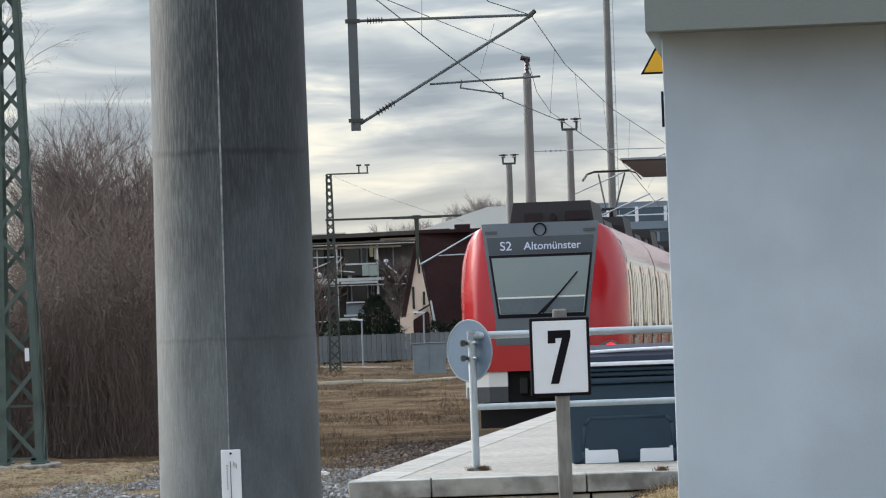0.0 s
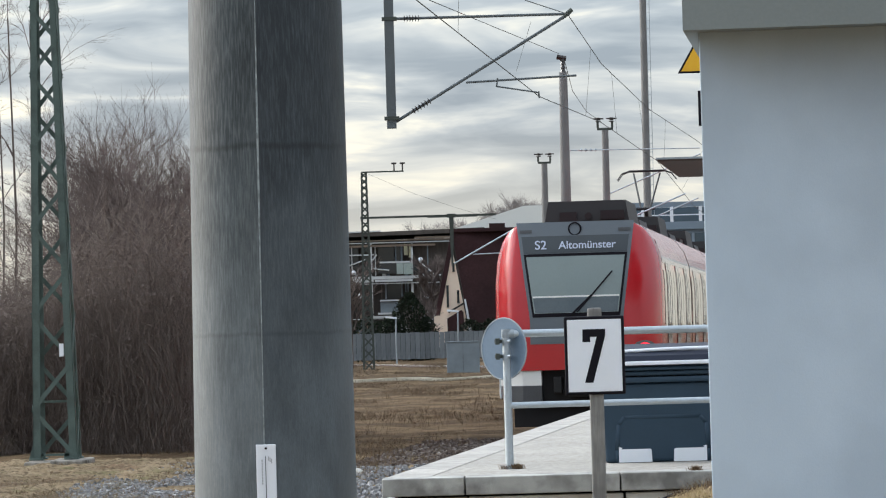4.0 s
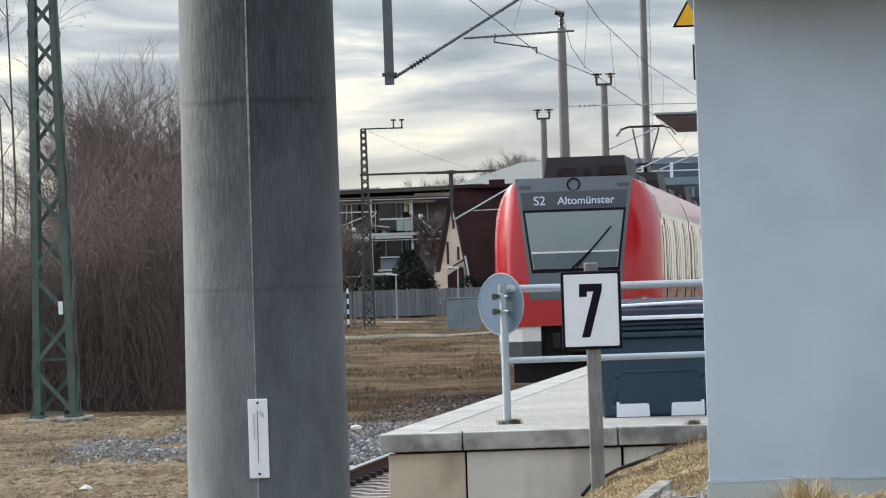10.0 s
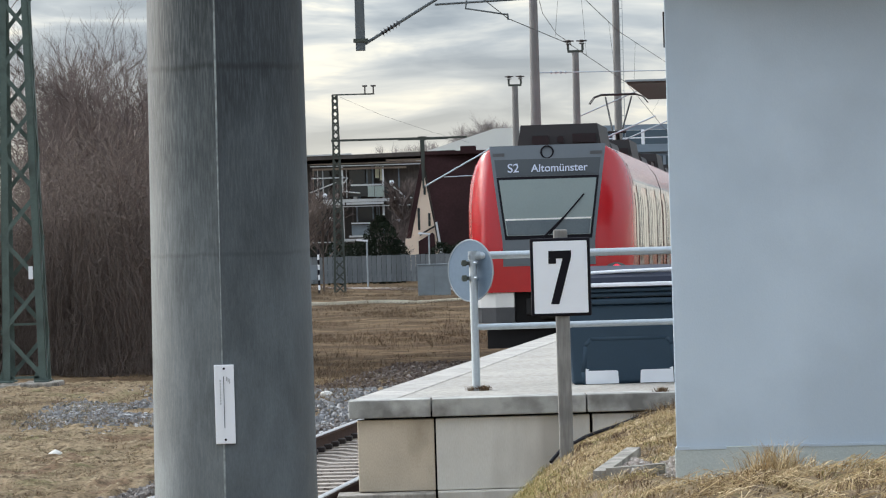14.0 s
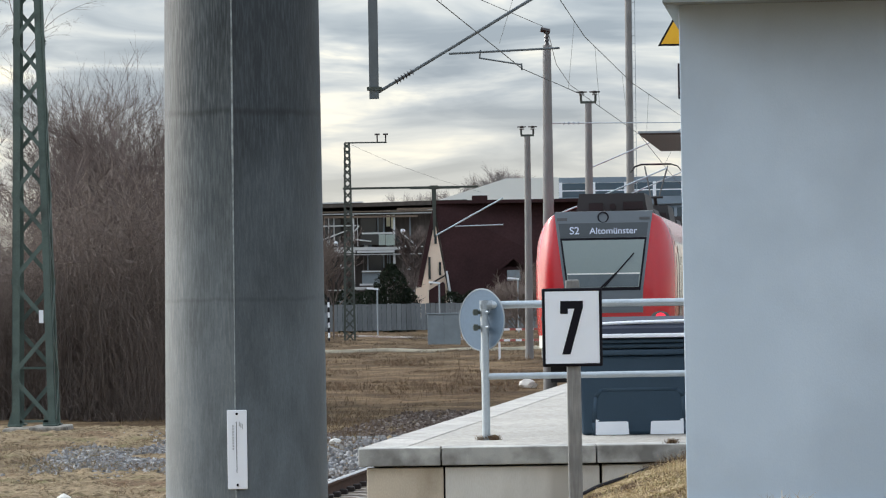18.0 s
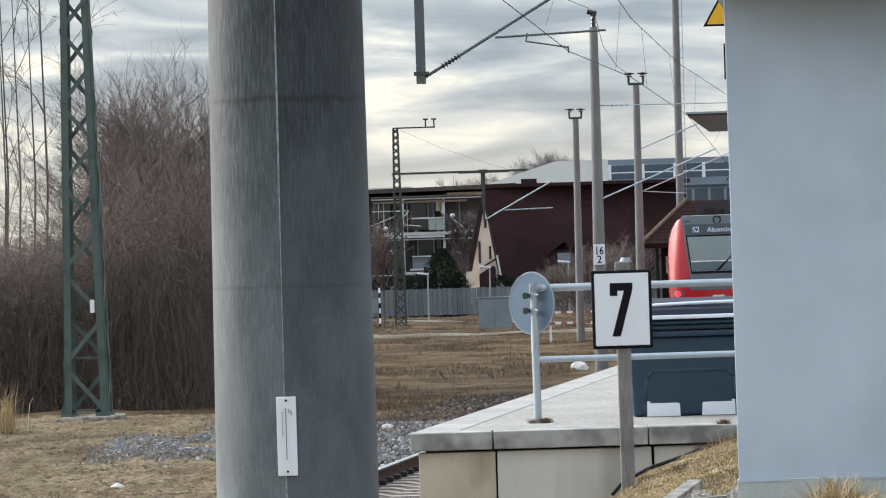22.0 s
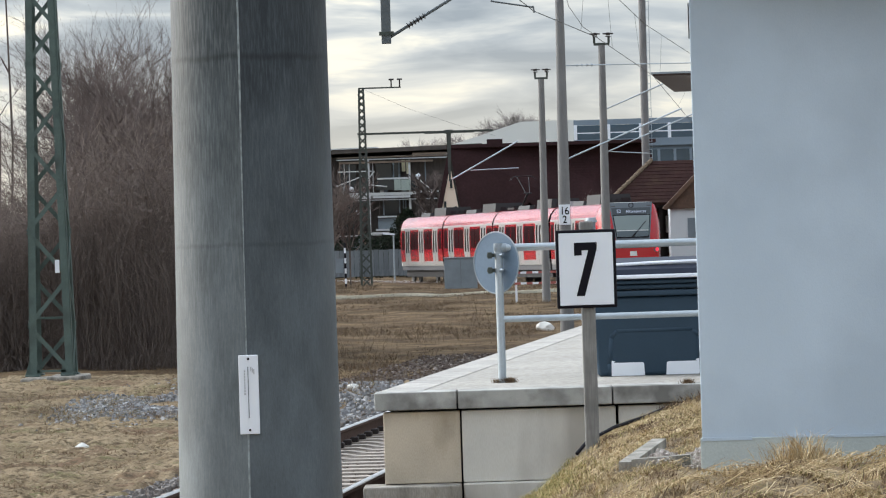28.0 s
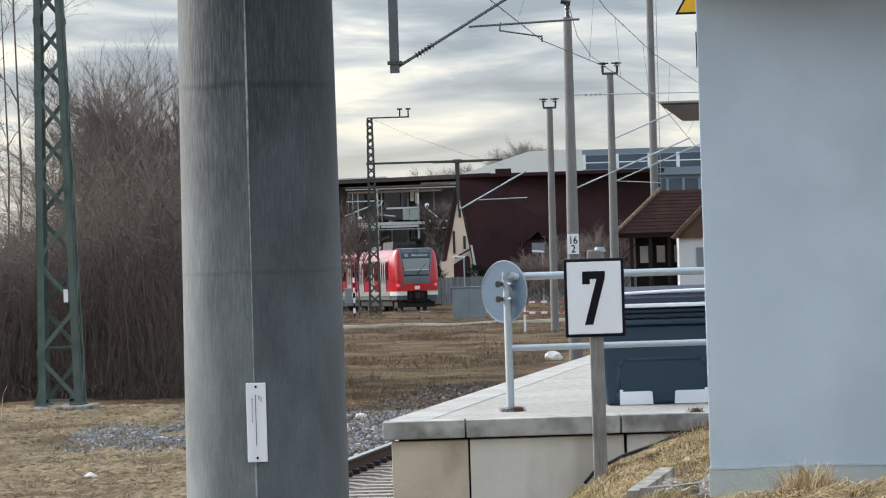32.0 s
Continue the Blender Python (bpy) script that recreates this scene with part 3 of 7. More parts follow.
def track(s):
    """Place and heading (radians to the right of ahead) at s, in metres along the line; s is nearly y while it runs straight."""
    s0 = (BEND - 32) / math.cos(H0)
    d = (s - 32) / math.cos(H0)
    if d <= s0:
        return -1.745 + d * math.sin(H0), 32 + d * math.cos(H0), H0
    k = d - s0
    h = max(H1, H0 - k / RADIUS)
    x = -1.745 + s0 * math.sin(H0) + RADIUS * (math.cos(h) - math.cos(H0))
    y = BEND + RADIUS * (math.sin(H0) - math.sin(h))
    rest = k - (H0 - h) * RADIUS
    return x + rest * math.sin(h), y + rest * math.cos(h), h


def beside(s, off, z=0.0):
    x, y, h = track(s)
    return Vector((x + off * math.cos(h), y - off * math.sin(h), z))


# ---------------------------------------------------------------- ground
def build_ground():
    xs = [-900, -300, -120, -60, -35, -24, -18] + [-14 + 0.4 * i for i in range(22)] + [-5.1 + 0.17 * i for i in range(54)] + \
         [4.2 + 0.5 * i for i in range(14)] + [14, 20, 30, 60, 120, 300, 900]
    ys = [-200, -60, -20, -8] + [-4 + 1.0 * i for i in range(14)] + [10.2 + 0.25 * i for i in range(70)] + [27.75, 27.95] + [28.5 + 0.8 * i for i in range(50)] + \
         [70 + 2 * i for i in range(60)] + [190 + 5 * i for i in range(27)] + [340, 420, 700, 1500, 3500]
    vs = [(x, y, land(x, y)) for y in ys for x in xs]
    w = len(xs)
    fs = [(j * w + i, j * w + i + 1, (j + 1) * w + i + 1, (j + 1) * w + i) for j in range(len(ys) - 1) for i in range(w - 1)]
    m = ground_mat("winter_meadow", ((0.35, 0.42, 0.58, (0.115, 0.083, 0.052), (0.275, 0.21, 0.132)),
                                     (1.7, 0.5, 0.66, None, (0.085, 0.058, 0.04)),
                                     (5.0, 0.56, 0.72, None, (0.30, 0.228, 0.145)),
                                     (3.1, 0.60, 0.75, None, (0.14, 0.135, 0.055)),
                                     (26.0, 0.55, 0.75, None, (0.07, 0.05, 0.04))))
    n, l = m.node_tree.nodes, m.node_tree.links
    p = n["Principled BSDF"]
    tc = n.new("ShaderNodeTexCoord")
    prev = p.inputs["Base Color"].links[0].from_socket
    # rank brown weeds cover the ground beyond the mown strip
    sx = n.new("ShaderNodeSeparateXYZ")
    l.new(tc.outputs["Object"], sx.inputs["Vector"])
    wob = n.new("ShaderNodeTexNoise")
    wob.inputs["Scale"].default_value, wob.inputs["Detail"].default_value = 0.25, 5
    l.new(tc.outputs["Object"], wob.inputs["Vector"])
    add = n.new("ShaderNodeMath")
    add.operation = "MULTIPLY_ADD"
    add.inputs[1].default_value = 26.0
    l.new(wob.outputs["Fac"], add.inputs[0])
    l.new(sx.outputs["Y"], add.inputs[2])
    far = n.new("ShaderNodeMapRange")
    far.inputs["From Min"].default_value, far.inputs["From Max"].default_value = 68, 76
    l.new(add.outputs["Value"], far.inputs["Value"])
    brown = n.new("ShaderNodeMixRGB")
    brown.blend_type = "MULTIPLY"
    brown.inputs["Color2"].default_value = (0.62, 0.565, 0.515, 1)
    l.new(far.outputs["Result"], brown.inputs["Fac"])
    l.new(prev, brown.inputs["Color1"])
    prev = brown.outputs["Color"]
    l.new(prev, p.inputs["Base Color"])
    M["meadow"] = m
    ob = raw("ground", vs, fs, "meadow")
    for f in ob.data.polygons:
        f.use_smooth = True
    tagged(ob, "brown winter meadow with dry grass and a low bank", "ground", kind="structure")


build_ground()


def scatter_mesh(name, material, items, label, category):
    """Small pieces joined into one mesh: items are (verts, faces)."""
    vs, fs = [], []
    for v, f in items:
        o = len(vs)
        vs += v
        fs += [tuple(o + i for i in q) for q in f]
    return tagged(raw(name, vs, fs, material), label, category, kind="stuff")


def stone(x, y, z, r):
    """A broken block with eight uneven corners."""
    a = rng.random() * 6.28
    c, s = math.cos(a), math.sin(a)
    v = []
    for h in (-.6, .6):
        for i, j in ((-1, -1), (1, -1), (1, 1), (-1, 1)):
            q = r * (rng.uniform(.5, .95) if h < 0 else rng.uniform(.2, .8))
            v.append((x + (i * c - j * s) * q, y + (i * s + j * c) * q, z + h * r * rng.uniform(.5, 1.5)))
    return v, [(4, 5, 6, 7), (0, 1, 5, 4), (1, 2, 6, 5), (2, 3, 7, 6), (3, 0, 4, 7)]


def blade(x, y, z, h, lean, w):
    a = rng.random() * 6.28
    dx, dy = math.cos(a), math.sin(a)
    b = rng.random() * 6.28
    px, py = math.cos(b) * w / 2, math.sin(b) * w / 2
    l1, l2 = h * lean * 0.35, h * lean
    return ([(x - px, y - py, z), (x + px, y + py, z), (x + dx * l1 + px * .7, y + dy * l1 + py * .7, z + h * .6),
             (x + dx * l1 - px * .7, y + dy * l1 - py * .7, z + h * .6), (x + dx * l2, y + dy * l2, z + h * (1 - 0.35 * lean))],
            [(0, 1, 2, 3), (3, 2, 4)])


# ---------------------------------------------------------------- track
def build_track():
    line = [5 + 3 * i for i in range(110)]
    vs, fs = [], []
    prof = ((-2.6, -0.30), (-1.75, -0.19), (-1.3, -0.235), (0, -0.245), (1.3, -0.235), (1.5, -0.19), (1.72, -0.32))
    for s in line:
        for o, z in prof:
            vs.append(tuple(beside(s, o, z)))
    w = len(prof)
    for j in range(len(line) - 1):
        for i in range(w - 1):
            fs.append((j * w + i, j * w + i + 1, (j + 1) * w + i + 1, (j + 1) * w + i))
    bed = tagged(raw("ballast_bed", vs, fs, "ballastbed"), "dark brown ballast bed under the track", "ballast", kind="structure")
    trk = thing("railway_track", (0, 0, 0), "single railway track with rusty rails and concrete sleepers", "track", kind="structure")
    for side in (-1, 1):
        for name, pr, m in (("rail", [(-.0625, -.165), (.0625, -.165), (.0625, -.15), (.012, -.135), (.012, -.045), (.036, -.03), (.036, -.004), (-.036, -.004), (-.036, -.03), (-.012, -.045), (-.012, -.135), (-.0625, -.15)], "rail"),
                            ("rail_head", [(-.034, -.004), (.034, -.004), (.028, .004), (-.028, .004)], "railhead")):
            vs, fs = [], []
            k = len(pr)
            for s in line:
                for o, z in pr:
                    vs.append(tuple(beside(s, side * 0.7525 + o, z)))
            for j in range(len(line) - 1):
                for i in range(k):
                    fs.append((j * k + i, j * k + (i + 1) % k, (j + 1) * k + (i + 1) % k, (j + 1) * k + i))
            ob = raw(name, vs, fs, m)
            ob.parent = trk
    bm = B()
    slab(bm, [(-1.3, -.13, -.30), (1.3, -.13, -.30), (1.3, -.11, -.165), (.45, -.10, -.165), (.3, -.1, -.19), (-.3, -.1, -.19), (-.45, -.10, -.165), (-1.3, -.11, -.165)], (0, .24, 0))
    me = finish(bm)
    me.materials.append(M["sleeper"])
    bm = B()
    for sx in (-1, 1):
        for o in (-.1, .1):
            box(bm, sx * .7525 + o - .045, sx * .7525 + o + .045, -.05, .05, -.165, -.105, 0.012)
    mc = finish(bm)
    mc.materials.append(M["clip"])
    s = 20.0
    while s < 70:
        x, y, h = track(s)
        m4 = Matrix.Translation((x, y, 0)) @ Matrix.Rotation(-h, 4, "Z")
        sl = new("sleeper", me)
        sl.parent, sl.matrix_basis = trk, m4
        cl = new("rail_clip", mc)
        cl.parent = sl
        s += 0.6
    items, inner = [], []
    for i in range(23000):
        s = 19 + 36 * rng.random() ** 1.2
        o = rng.uniform(-2.05, 1.6)
        if 0.68 < abs(o) < 0.83:
            continue
        p = beside(s, o)
        near = ((s - 20.0) % 0.6)
        if abs(o) < 1.34 and not 0.13 < near < 0.47:
            continue
        top = -0.17 if abs(o) > 1.34 else -0.232
        if abs(o) > 1.5:
            top = -0.17 - (abs(o) - 1.5) * 0.13
        (inner if abs(o) < 1.34 else items).append(stone(p.x, p.y, top + rng.uniform(-.02, .015), rng.uniform(.02, .042)))
    scatter_mesh("ballast_stones", "trackstones", inner, "brown ballast stones between the sleepers", "gravel")
    scatter_mesh("ballast_stones", "stones", items, "loose grey brown ballast stones", "gravel")


build_track()


# ---------------------------------------------------------------- platform
def build_platform():
    pl = thing("platform", (0, 27.5, 0), "pale concrete railway platform with coping and wall panels", "platform", kind="structure")
    k = 0.104
    yf, top = 27.42, 0.96
    x0 = -0.66
    far = 92.0

    def edge(y, o=0.0):
        return x0 + (y - yf) * k + o
    bm = B()
    slab(bm, [(edge(yf + .33, .02), yf + .33, top - .004), (9, yf + .33, top - .004), (14, far, top - .004), (edge(far, .02), far, top - .004)], (0, 0, -.10))
    part("paving_surface", bm, "paving", pl)
    # near-black core puts the shadow of the coping and panel gaps into colour
    bm = B()
    slab(bm, [(edge(yf + .14, .10), yf + .14, top - .13), (9, yf + .14, top - .13), (14, far, top - .13), (edge(far, .06), far, top - .13)], (0, 0, -1.1))
    part("platform_core", bm, "joint", pl)
    # coping slabs along the end
    xs = [x0, -0.055, 1.07, 2.2, 3.33, 4.46, 5.6]
    for a, b in zip(xs, xs[1:]):
        bm = B()
        box(bm, a + .005, b - .005, yf - .02, yf + .325, top - .13, top, 0.008)
        part("coping_slab", bm, "cap", pl)
    # coping along the track side
    y = yf + .33
    while y < 60:
        bm = B()
        slab(bm, [(edge(y, 0), y, top), (edge(y, .32), y, top), (edge(y + 1.487, .32), y + 1.487, top), (edge(y + 1.487, 0), y + 1.487, top)], (0, 0, -.13))
        part("coping_slab", bm, "edgepaving", pl)
        y += 1.49
    for a, b in ((-0.595, -0.040), (-0.027, 1.09), (1.11, 2.22), (2.24, 3.4), (3.42, 5.6)):
        bm = B()
        box(bm, a, b, yf + .03, yf + .2, 0.295, top - .146, 0.006)
        part("wall_panel", bm, "panelbrown" if a < -.5 else "concrete", pl)
        bm = B()
        box(bm, (-0.75 if a < -.5 else a), b, yf - (.20 if a < -.5 else .03), yf + .2, -0.5, 0.29, 0.012)
        part("footing_block", bm, "footing" if a < -.5 else "concrete", pl)


build_platform()


def build_railing():
    r = thing("platform_railing", (0.275, 28.9, 0.956), "galvanised tubular railing at the platform's end", "railing")
    y = 28.9
    for x in (0.29, 2.1, 3.9):
        bm = B()
        tube(bm, (x, y, .955), (x, y, 2.012), .0305, n=16)
        p = part("post", bm, "galv", r, smooth=False)
        bm = B()
        tube(bm, (x, y, .955), (x, y, .967), .06, n=14)
        part("base_plate", bm, "galv_dull", p)
        bm = B()
        tube(bm, (x, y, 1.955), (x, y, 2.02), .036, n=16)
        tube(bm, (x - .03, y, 1.985), (x + .06, y, 1.985), .034, n=12)
        part("rail_joint", bm, "galv_dull", p)
    for z in (1.985, 1.44):
        bm = B()
        tube(bm, (.29, y, z), (5.4, y, z), .029 if z > 1.8 else .024, n=16)
        part("top_rail" if z > 1.8 else "middle_rail", bm, "galv", r)
    d = thing("round_sign", (0.275, 28.86, 1.87), "round traffic sign seen from its grey metal back", "sign")
    rot = Matrix.Translation((.272, 28.985, 1.872)) @ Matrix.Rotation(radians(-44), 4, "Z") @ Matrix.Rotation(radians(90), 4, "X")
    bm = B()
    bmesh.ops.create_cone(bm, cap_ends=True, segments=48, radius1=.237, radius2=.237, depth=.004, matrix=rot)
    part("disc", bm, "signback", d)
    bm = B()
    ring = [rot @ Matrix.Rotation(2 * math.pi * i / 48, 4, "Z") @ Vector((.235, 0, 0)) for i in range(48)]
    for i in range(48):
        tube(bm, ring[i], ring[(i + 1) % 48], .006, n=6)
    part("rim", bm, "galv_dull", d)
    for z in (1.93, 1.815):
        bm = B()
        box(bm, .20, .30, 28.90, 28.95, z - .014, z + .014, 0.003)
        box(bm, .205, .24, 28.86, 28.92, z - .024, z + .024, 0.004)
        part("clamp", bm, "farsteel", d)
        bm = B()
        tube(bm, (.30, 28.872, z + .002), (.322, 28.855, z + .002), .011, n=8)
        part("bolt", bm, "galv", d)


build_railing()


def build_grit_bin():
    g = thing("grit_bin", (1.9, 29.7, .956), "dark blue-grey plastic grit bin with a domed lid", "grit bin")
    x0, x1, y0, y1, z = 1.012, 2.74, 29.45, 30.25, .956
    bm = B()
    # tapered tub standing on the paving
    a = [(x0 + .03, y0 + .04, z), (x1 - .03, y0 + .04, z), (x1 - .03, y1 - .04, z), (x0 + .03, y1 - .04, z)]
    b = [(x0 - .01, y0, z + .62), (x1 + .01, y0, z + .62), (x1 + .01, y1, z + .62), (x0 - .01, y1, z + .62)]
    va, vb = [bm.verts.new(p) for p in a], [bm.verts.new(p) for p in b]
    bm.faces.new(va), bm.faces.new(vb)
    for i in range(4):
        bm.faces.new((va[i], va[(i + 1) % 4], vb[(i + 1) % 4], vb[i]))
    bmesh.ops.bevel(bm, geom=list(bm.edges), offset=.03, segments=3, affect="EDGES", profile=.5)
    part("tub", bm, "bin", g, smooth=False)
    for c, w in ((1.49, .345), (2.25, .345)):
        bm = B()
        pts = [(c - w, .0), (c - w - .01, .10), (c - w + .005, .30), (c - w + .05, .355), (c + w - .05, .355), (c + w - .005, .30), (c + w + .01, .10), (c + w, .0)]
        for (ua, za), (ub, zb) in zip(pts, pts[1:]):
            tube(bm, (ua, y0 + .047 - .04 * za, z + za), (ub, y0 + .047 - .04 * zb, z + zb), .022, n=8)
        part("panel_ridge", bm, "bin", g, smooth=True)
        for s in (-1, 1):
            bm = B()
            e = c + s * .213
            pts = [(e - .130, .004), (e + .130, .004), (e + .124, .10), (e + .11, .106), (e - .11, .106), (e - .124, .10)]
            if s < 0:
                pts[5:] = [(e - .128, .124), (e - .10, .118)][::-1]
            else:
                pts[2:3] = [(e + .10, .118), (e + .128, .124)][::-1]
            slab(bm, [(u, y0 + .022, z + v) for u, v in pts], (0, .05, 0))
            part("foot_pocket", bm, "white", g, "white block between the feet")
    for i, (h0, h1, o) in enumerate(((.62, .665, .035), (.675, .71, .02), (.715, .745, .045))):
        bm = B()
        box(bm, x0 - o, x1 + o, y0 - o, y1 + o, z + h0, z + h1, .014)
        part("rim_band", bm, "bin", g)
    bm = B()
    prof = [(y0 - .06, .75), (y0 - .06, .79), (y0 - .03, .83), (y0 + .12, .885), (y0 + .4, .92), (y1 - .12, .885), (y1 + .06, .80), (y1 + .06, .75)]
    slab(bm, [(x0 - .06, yy, z + zz) for yy, zz in prof], (x1 - x0 + .12, 0, 0))
    es = [e for e in bm.edges if abs(e.verts[0].co.x - e.verts[1].co.x) < 1e-4]
    bmesh.ops.bevel(bm, geom=es, offset=.05, segments=4, affect="EDGES", profile=.5)
    part("lid", bm, "binlid", g)
    bm = B()
    box(bm, x0 - .05, x1 + .05, y0 - .078, y0 - .055, z + .757, z + .788, .008)
    part("lid_edge", bm, "white", g, "pale line along the lid edge")
    bm = B()
    for i in range(12):
        u0, u1 = i / 12, (i + 1) / 12
        f0, f1 = .022 * math.sin(math.pi * u0), .022 * math.sin(math.pi * u1)
        tube(bm, (x0 - .02 + (x1 - x0 + .04) * u0, y0 + .05, z + .858 + f0), (x0 - .02 + (x1 - x0 + .04) * u1, y0 + .05, z + .858 + f1), .014, n=8)
    part("lid_rib", bm, "white", g, "pale rib along the lid")


build_grit_bin()


def build_number_sign():
    s = thing("number_sign", (.866, 25.8, .6), "white square board with black border and numeral on a grey post", "sign")
    x0, x1, z0, z1, y = .650, 1.060, 1.558, 2.092, 25.78
    bm = B()
    box(bm, x0, x1, y, y + .02, z0, z1, .01)
    part("board", bm, "black", s)
    bm = B()
    box(bm, x0 + .021, x1 - .021, y - .004, y + .002, z0 + .021, z1 - .021, .006)
    part("face", bm, "white", s)
    bm = B()
    k = .00203
    slab(bm, [(x0 + u * k, y - .0065, z1 - v * k) for u, v in ((62, 43), (138, 43), (138, 64), (94, 222), (66, 222), (109, 69), (87, 69), (87, 86), (61, 86))], (0, .003, 0))
    part("numeral", bm, "black", s, "black numeral seven")
    bm = B()
    box(bm, .815, .91, y + .022, y + .085, .45, 2.15, .012)
    part("post", bm, "post_wood", s, "weathered grey wooden post")
    for z in (1.68, 1.98):
        bm = B()
        box(bm, .80, .925, y + .018, y + .024, z - .02, z + .02)
        part("bracket", bm, "galv_dull", s)


build_number_sign()


def build_column():
    c = thing("concrete_mast", (-.585, 10.95, .1), "thick round spun-concrete mast with a vertical mould seam", "mast")
    x, y = -.583, 10.95
    bm = B()
    zs = [0.0 + .2 * i for i in range(45)]
    n = 72
    rows = []
    for z in zs:
        r = .2315 - .0078 * (z - 1.8)
        xx = x + .012 * (z - 2) * 0.35
        rows.append([bm.verts.new((xx + r * math.cos(2 * math.pi * i / n), y + r * math.sin(2 * math.pi * i / n), z)) for i in range(n)])
    for a, b in zip(rows, rows[1:]):
        for i in range(n):
            bm.faces.new((a[i], a[(i + 1) % n], b[(i + 1) % n], b[i]))
    bm.faces.new(rows[-1])
    for f in bm.faces:          # two mould halves: one rough and streaked, one smooth with shade painted in
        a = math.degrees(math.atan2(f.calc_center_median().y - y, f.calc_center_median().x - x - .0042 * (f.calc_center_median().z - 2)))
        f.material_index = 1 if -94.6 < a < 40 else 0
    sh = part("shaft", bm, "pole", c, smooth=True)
    sh.data.materials.append(M["pole_shaded"])
    bm = B()
    for z0 in [0.0 + .2 * i for i in range(44)]:
        pts = []
        for z in (z0, z0 + .2):
            r = .2315 - .0078 * (z - 1.8)
            xx = x + .012 * (z - 2) * 0.35
            a = radians(-94.6)
            pts.append((xx + (r + .0005) * math.cos(a), y + (r + .0005) * math.sin(a), z))
        tube(bm, pts[0], pts[1], .0022 + .0008 * math.sin(z0 * 37), .0022 + .0008 * math.sin((z0 + .2) * 37), n=6)
    part("seam", bm, "seam", c, "raised pale mould seam")
    p = thing("mast_plate", (-.597, 10.71, 1.6), "narrow white plate with fine print screwed to the mast", "plate")
    bm = B()
    box(bm, -.626, -.570, 10.706, 10.712, 1.484, 1.708, .002)
    part("plate", bm, "white", p)
    bm = B()
    box(bm, -.6005, -.5985, 10.7045, 10.7055, 1.53, 1.675)
    part("printed_line", bm, "ink", p)
    bm = B()
    for i in range(9):
        z = 1.665 - i * .008
        box(bm, -.611, -.6075, 10.7045, 10.7055, z - .0055, z)
    for i in range(3):
        box(bm, -.592 + i * .004, -.5895 + i * .004, 10.7045, 10.7055, 1.662 - .004 * i, 1.674 - .003 * i)
    part("small_print", bm, "inkpale", p)
    for z in (1.697, 1.496):
        bm = B()
        tube(bm, (-.598, 10.7065, z), (-.598, 10.7035, z), .0035, n=10)
        part("screw", bm, "black", p)


build_column()


def build_switch_house():
    h = thing("switch_house", (2.4, 19.2, .9), "small blue-grey rendered switch house with an overhanging flat cap", "building")
    lean = -.104      # the house stands square to the track

    def outline(o, z, front=None):
        pts = []
        w = o if front is None else front
        for u, v in ((-o, -w), (2.8 + o, -w), (2.8 + o, 2.6 + o), (-o, 2.6 + o)):
            pts.append((1.128 + u - v * lean, 18.0 + v + u * lean, z))
        return pts
    bm = B()
    slab(bm, outline(0, 1.048), (0, 0, 2.36))
    bmesh.ops.bevel(bm, geom=list(bm.edges), offset=.004, segments=2, affect="EDGES", profile=.5)
    part("wall", bm, "house", h)
    bm = B()
    slab(bm, outline(.008, .45), (0, 0, .602))
    bmesh.ops.bevel(bm, geom=list(bm.edges), offset=.004, segments=2, affect="EDGES", profile=.5)
    part("plinth", bm, "plinth", h)
    for u0, u1, d in ((0.0, .235, .012), (.385, .62, .006), (.62, 1.1, .010), (1.1, 1.9, .004)):
        bm = B()
        slab(bm, [(1.128 + u0, 18.0 + u0 * lean - .011, 1.052 - d), (1.128 + u1, 18.0 + u1 * lean - .011, 1.052 - d), (1.128 + u1, 18.0 + u1 * lean - .011, 1.056), (1.128 + u0, 18.0 + u0 * lean - .011, 1.056)], (0, .008, 0))
        part("render_edge", bm, "house", h)
    bm = B()
    # front overhang made deeper than it looks, to shade the wall's top
    lo, mi, hi = ([bm.verts.new(v) for v in outline(o, z, w)] for o, z, w in ((.0, 3.401, .0), (.058, 3.384, .40), (.058, 3.64, .40)))
    for r0, r1 in ((lo, mi), (mi, hi)):
        for i in range(4):
            bm.faces.new((r0[i], r0[(i + 1) % 4], r1[(i + 1) % 4], r1[i]))
    bm.faces.new(hi)
    bm.faces.new(lo)
    part("cap", bm, "house_cap", h)
    t = thing("warning_sign", (1.3, 21.3, 2.4), "yellow warning triangle with a black edge on a steel post", "sign")
    def tri(k, y, th):
        cx, cz = 1.312, 3.487
        return [(cx - .098 * k, y, cz - .057 * k), (cx + .098 * k, y, cz - .057 * k), (cx, y, cz + .113 * k)]
    bm = B()
    slab(bm, tri(1.0, 21.3, 0), (0, .004, 0))
    part("edge", bm, "black", t)
    bm = B()
    slab(bm, tri(.80, 21.296, 0), (0, .003, 0))
    part("face", bm, "yellow", t)
    bm = B()
    box(bm, 1.352, 1.40, 21.305, 21.35, .55, 3.62)
    part("post", bm, "galv_dull", t)
    bm = B()
    box(bm, 1.324, 1.36, 21.288, 21.3, 3.13, 3.33)
    part("small_plate", bm, "black", t)


build_switch_house()


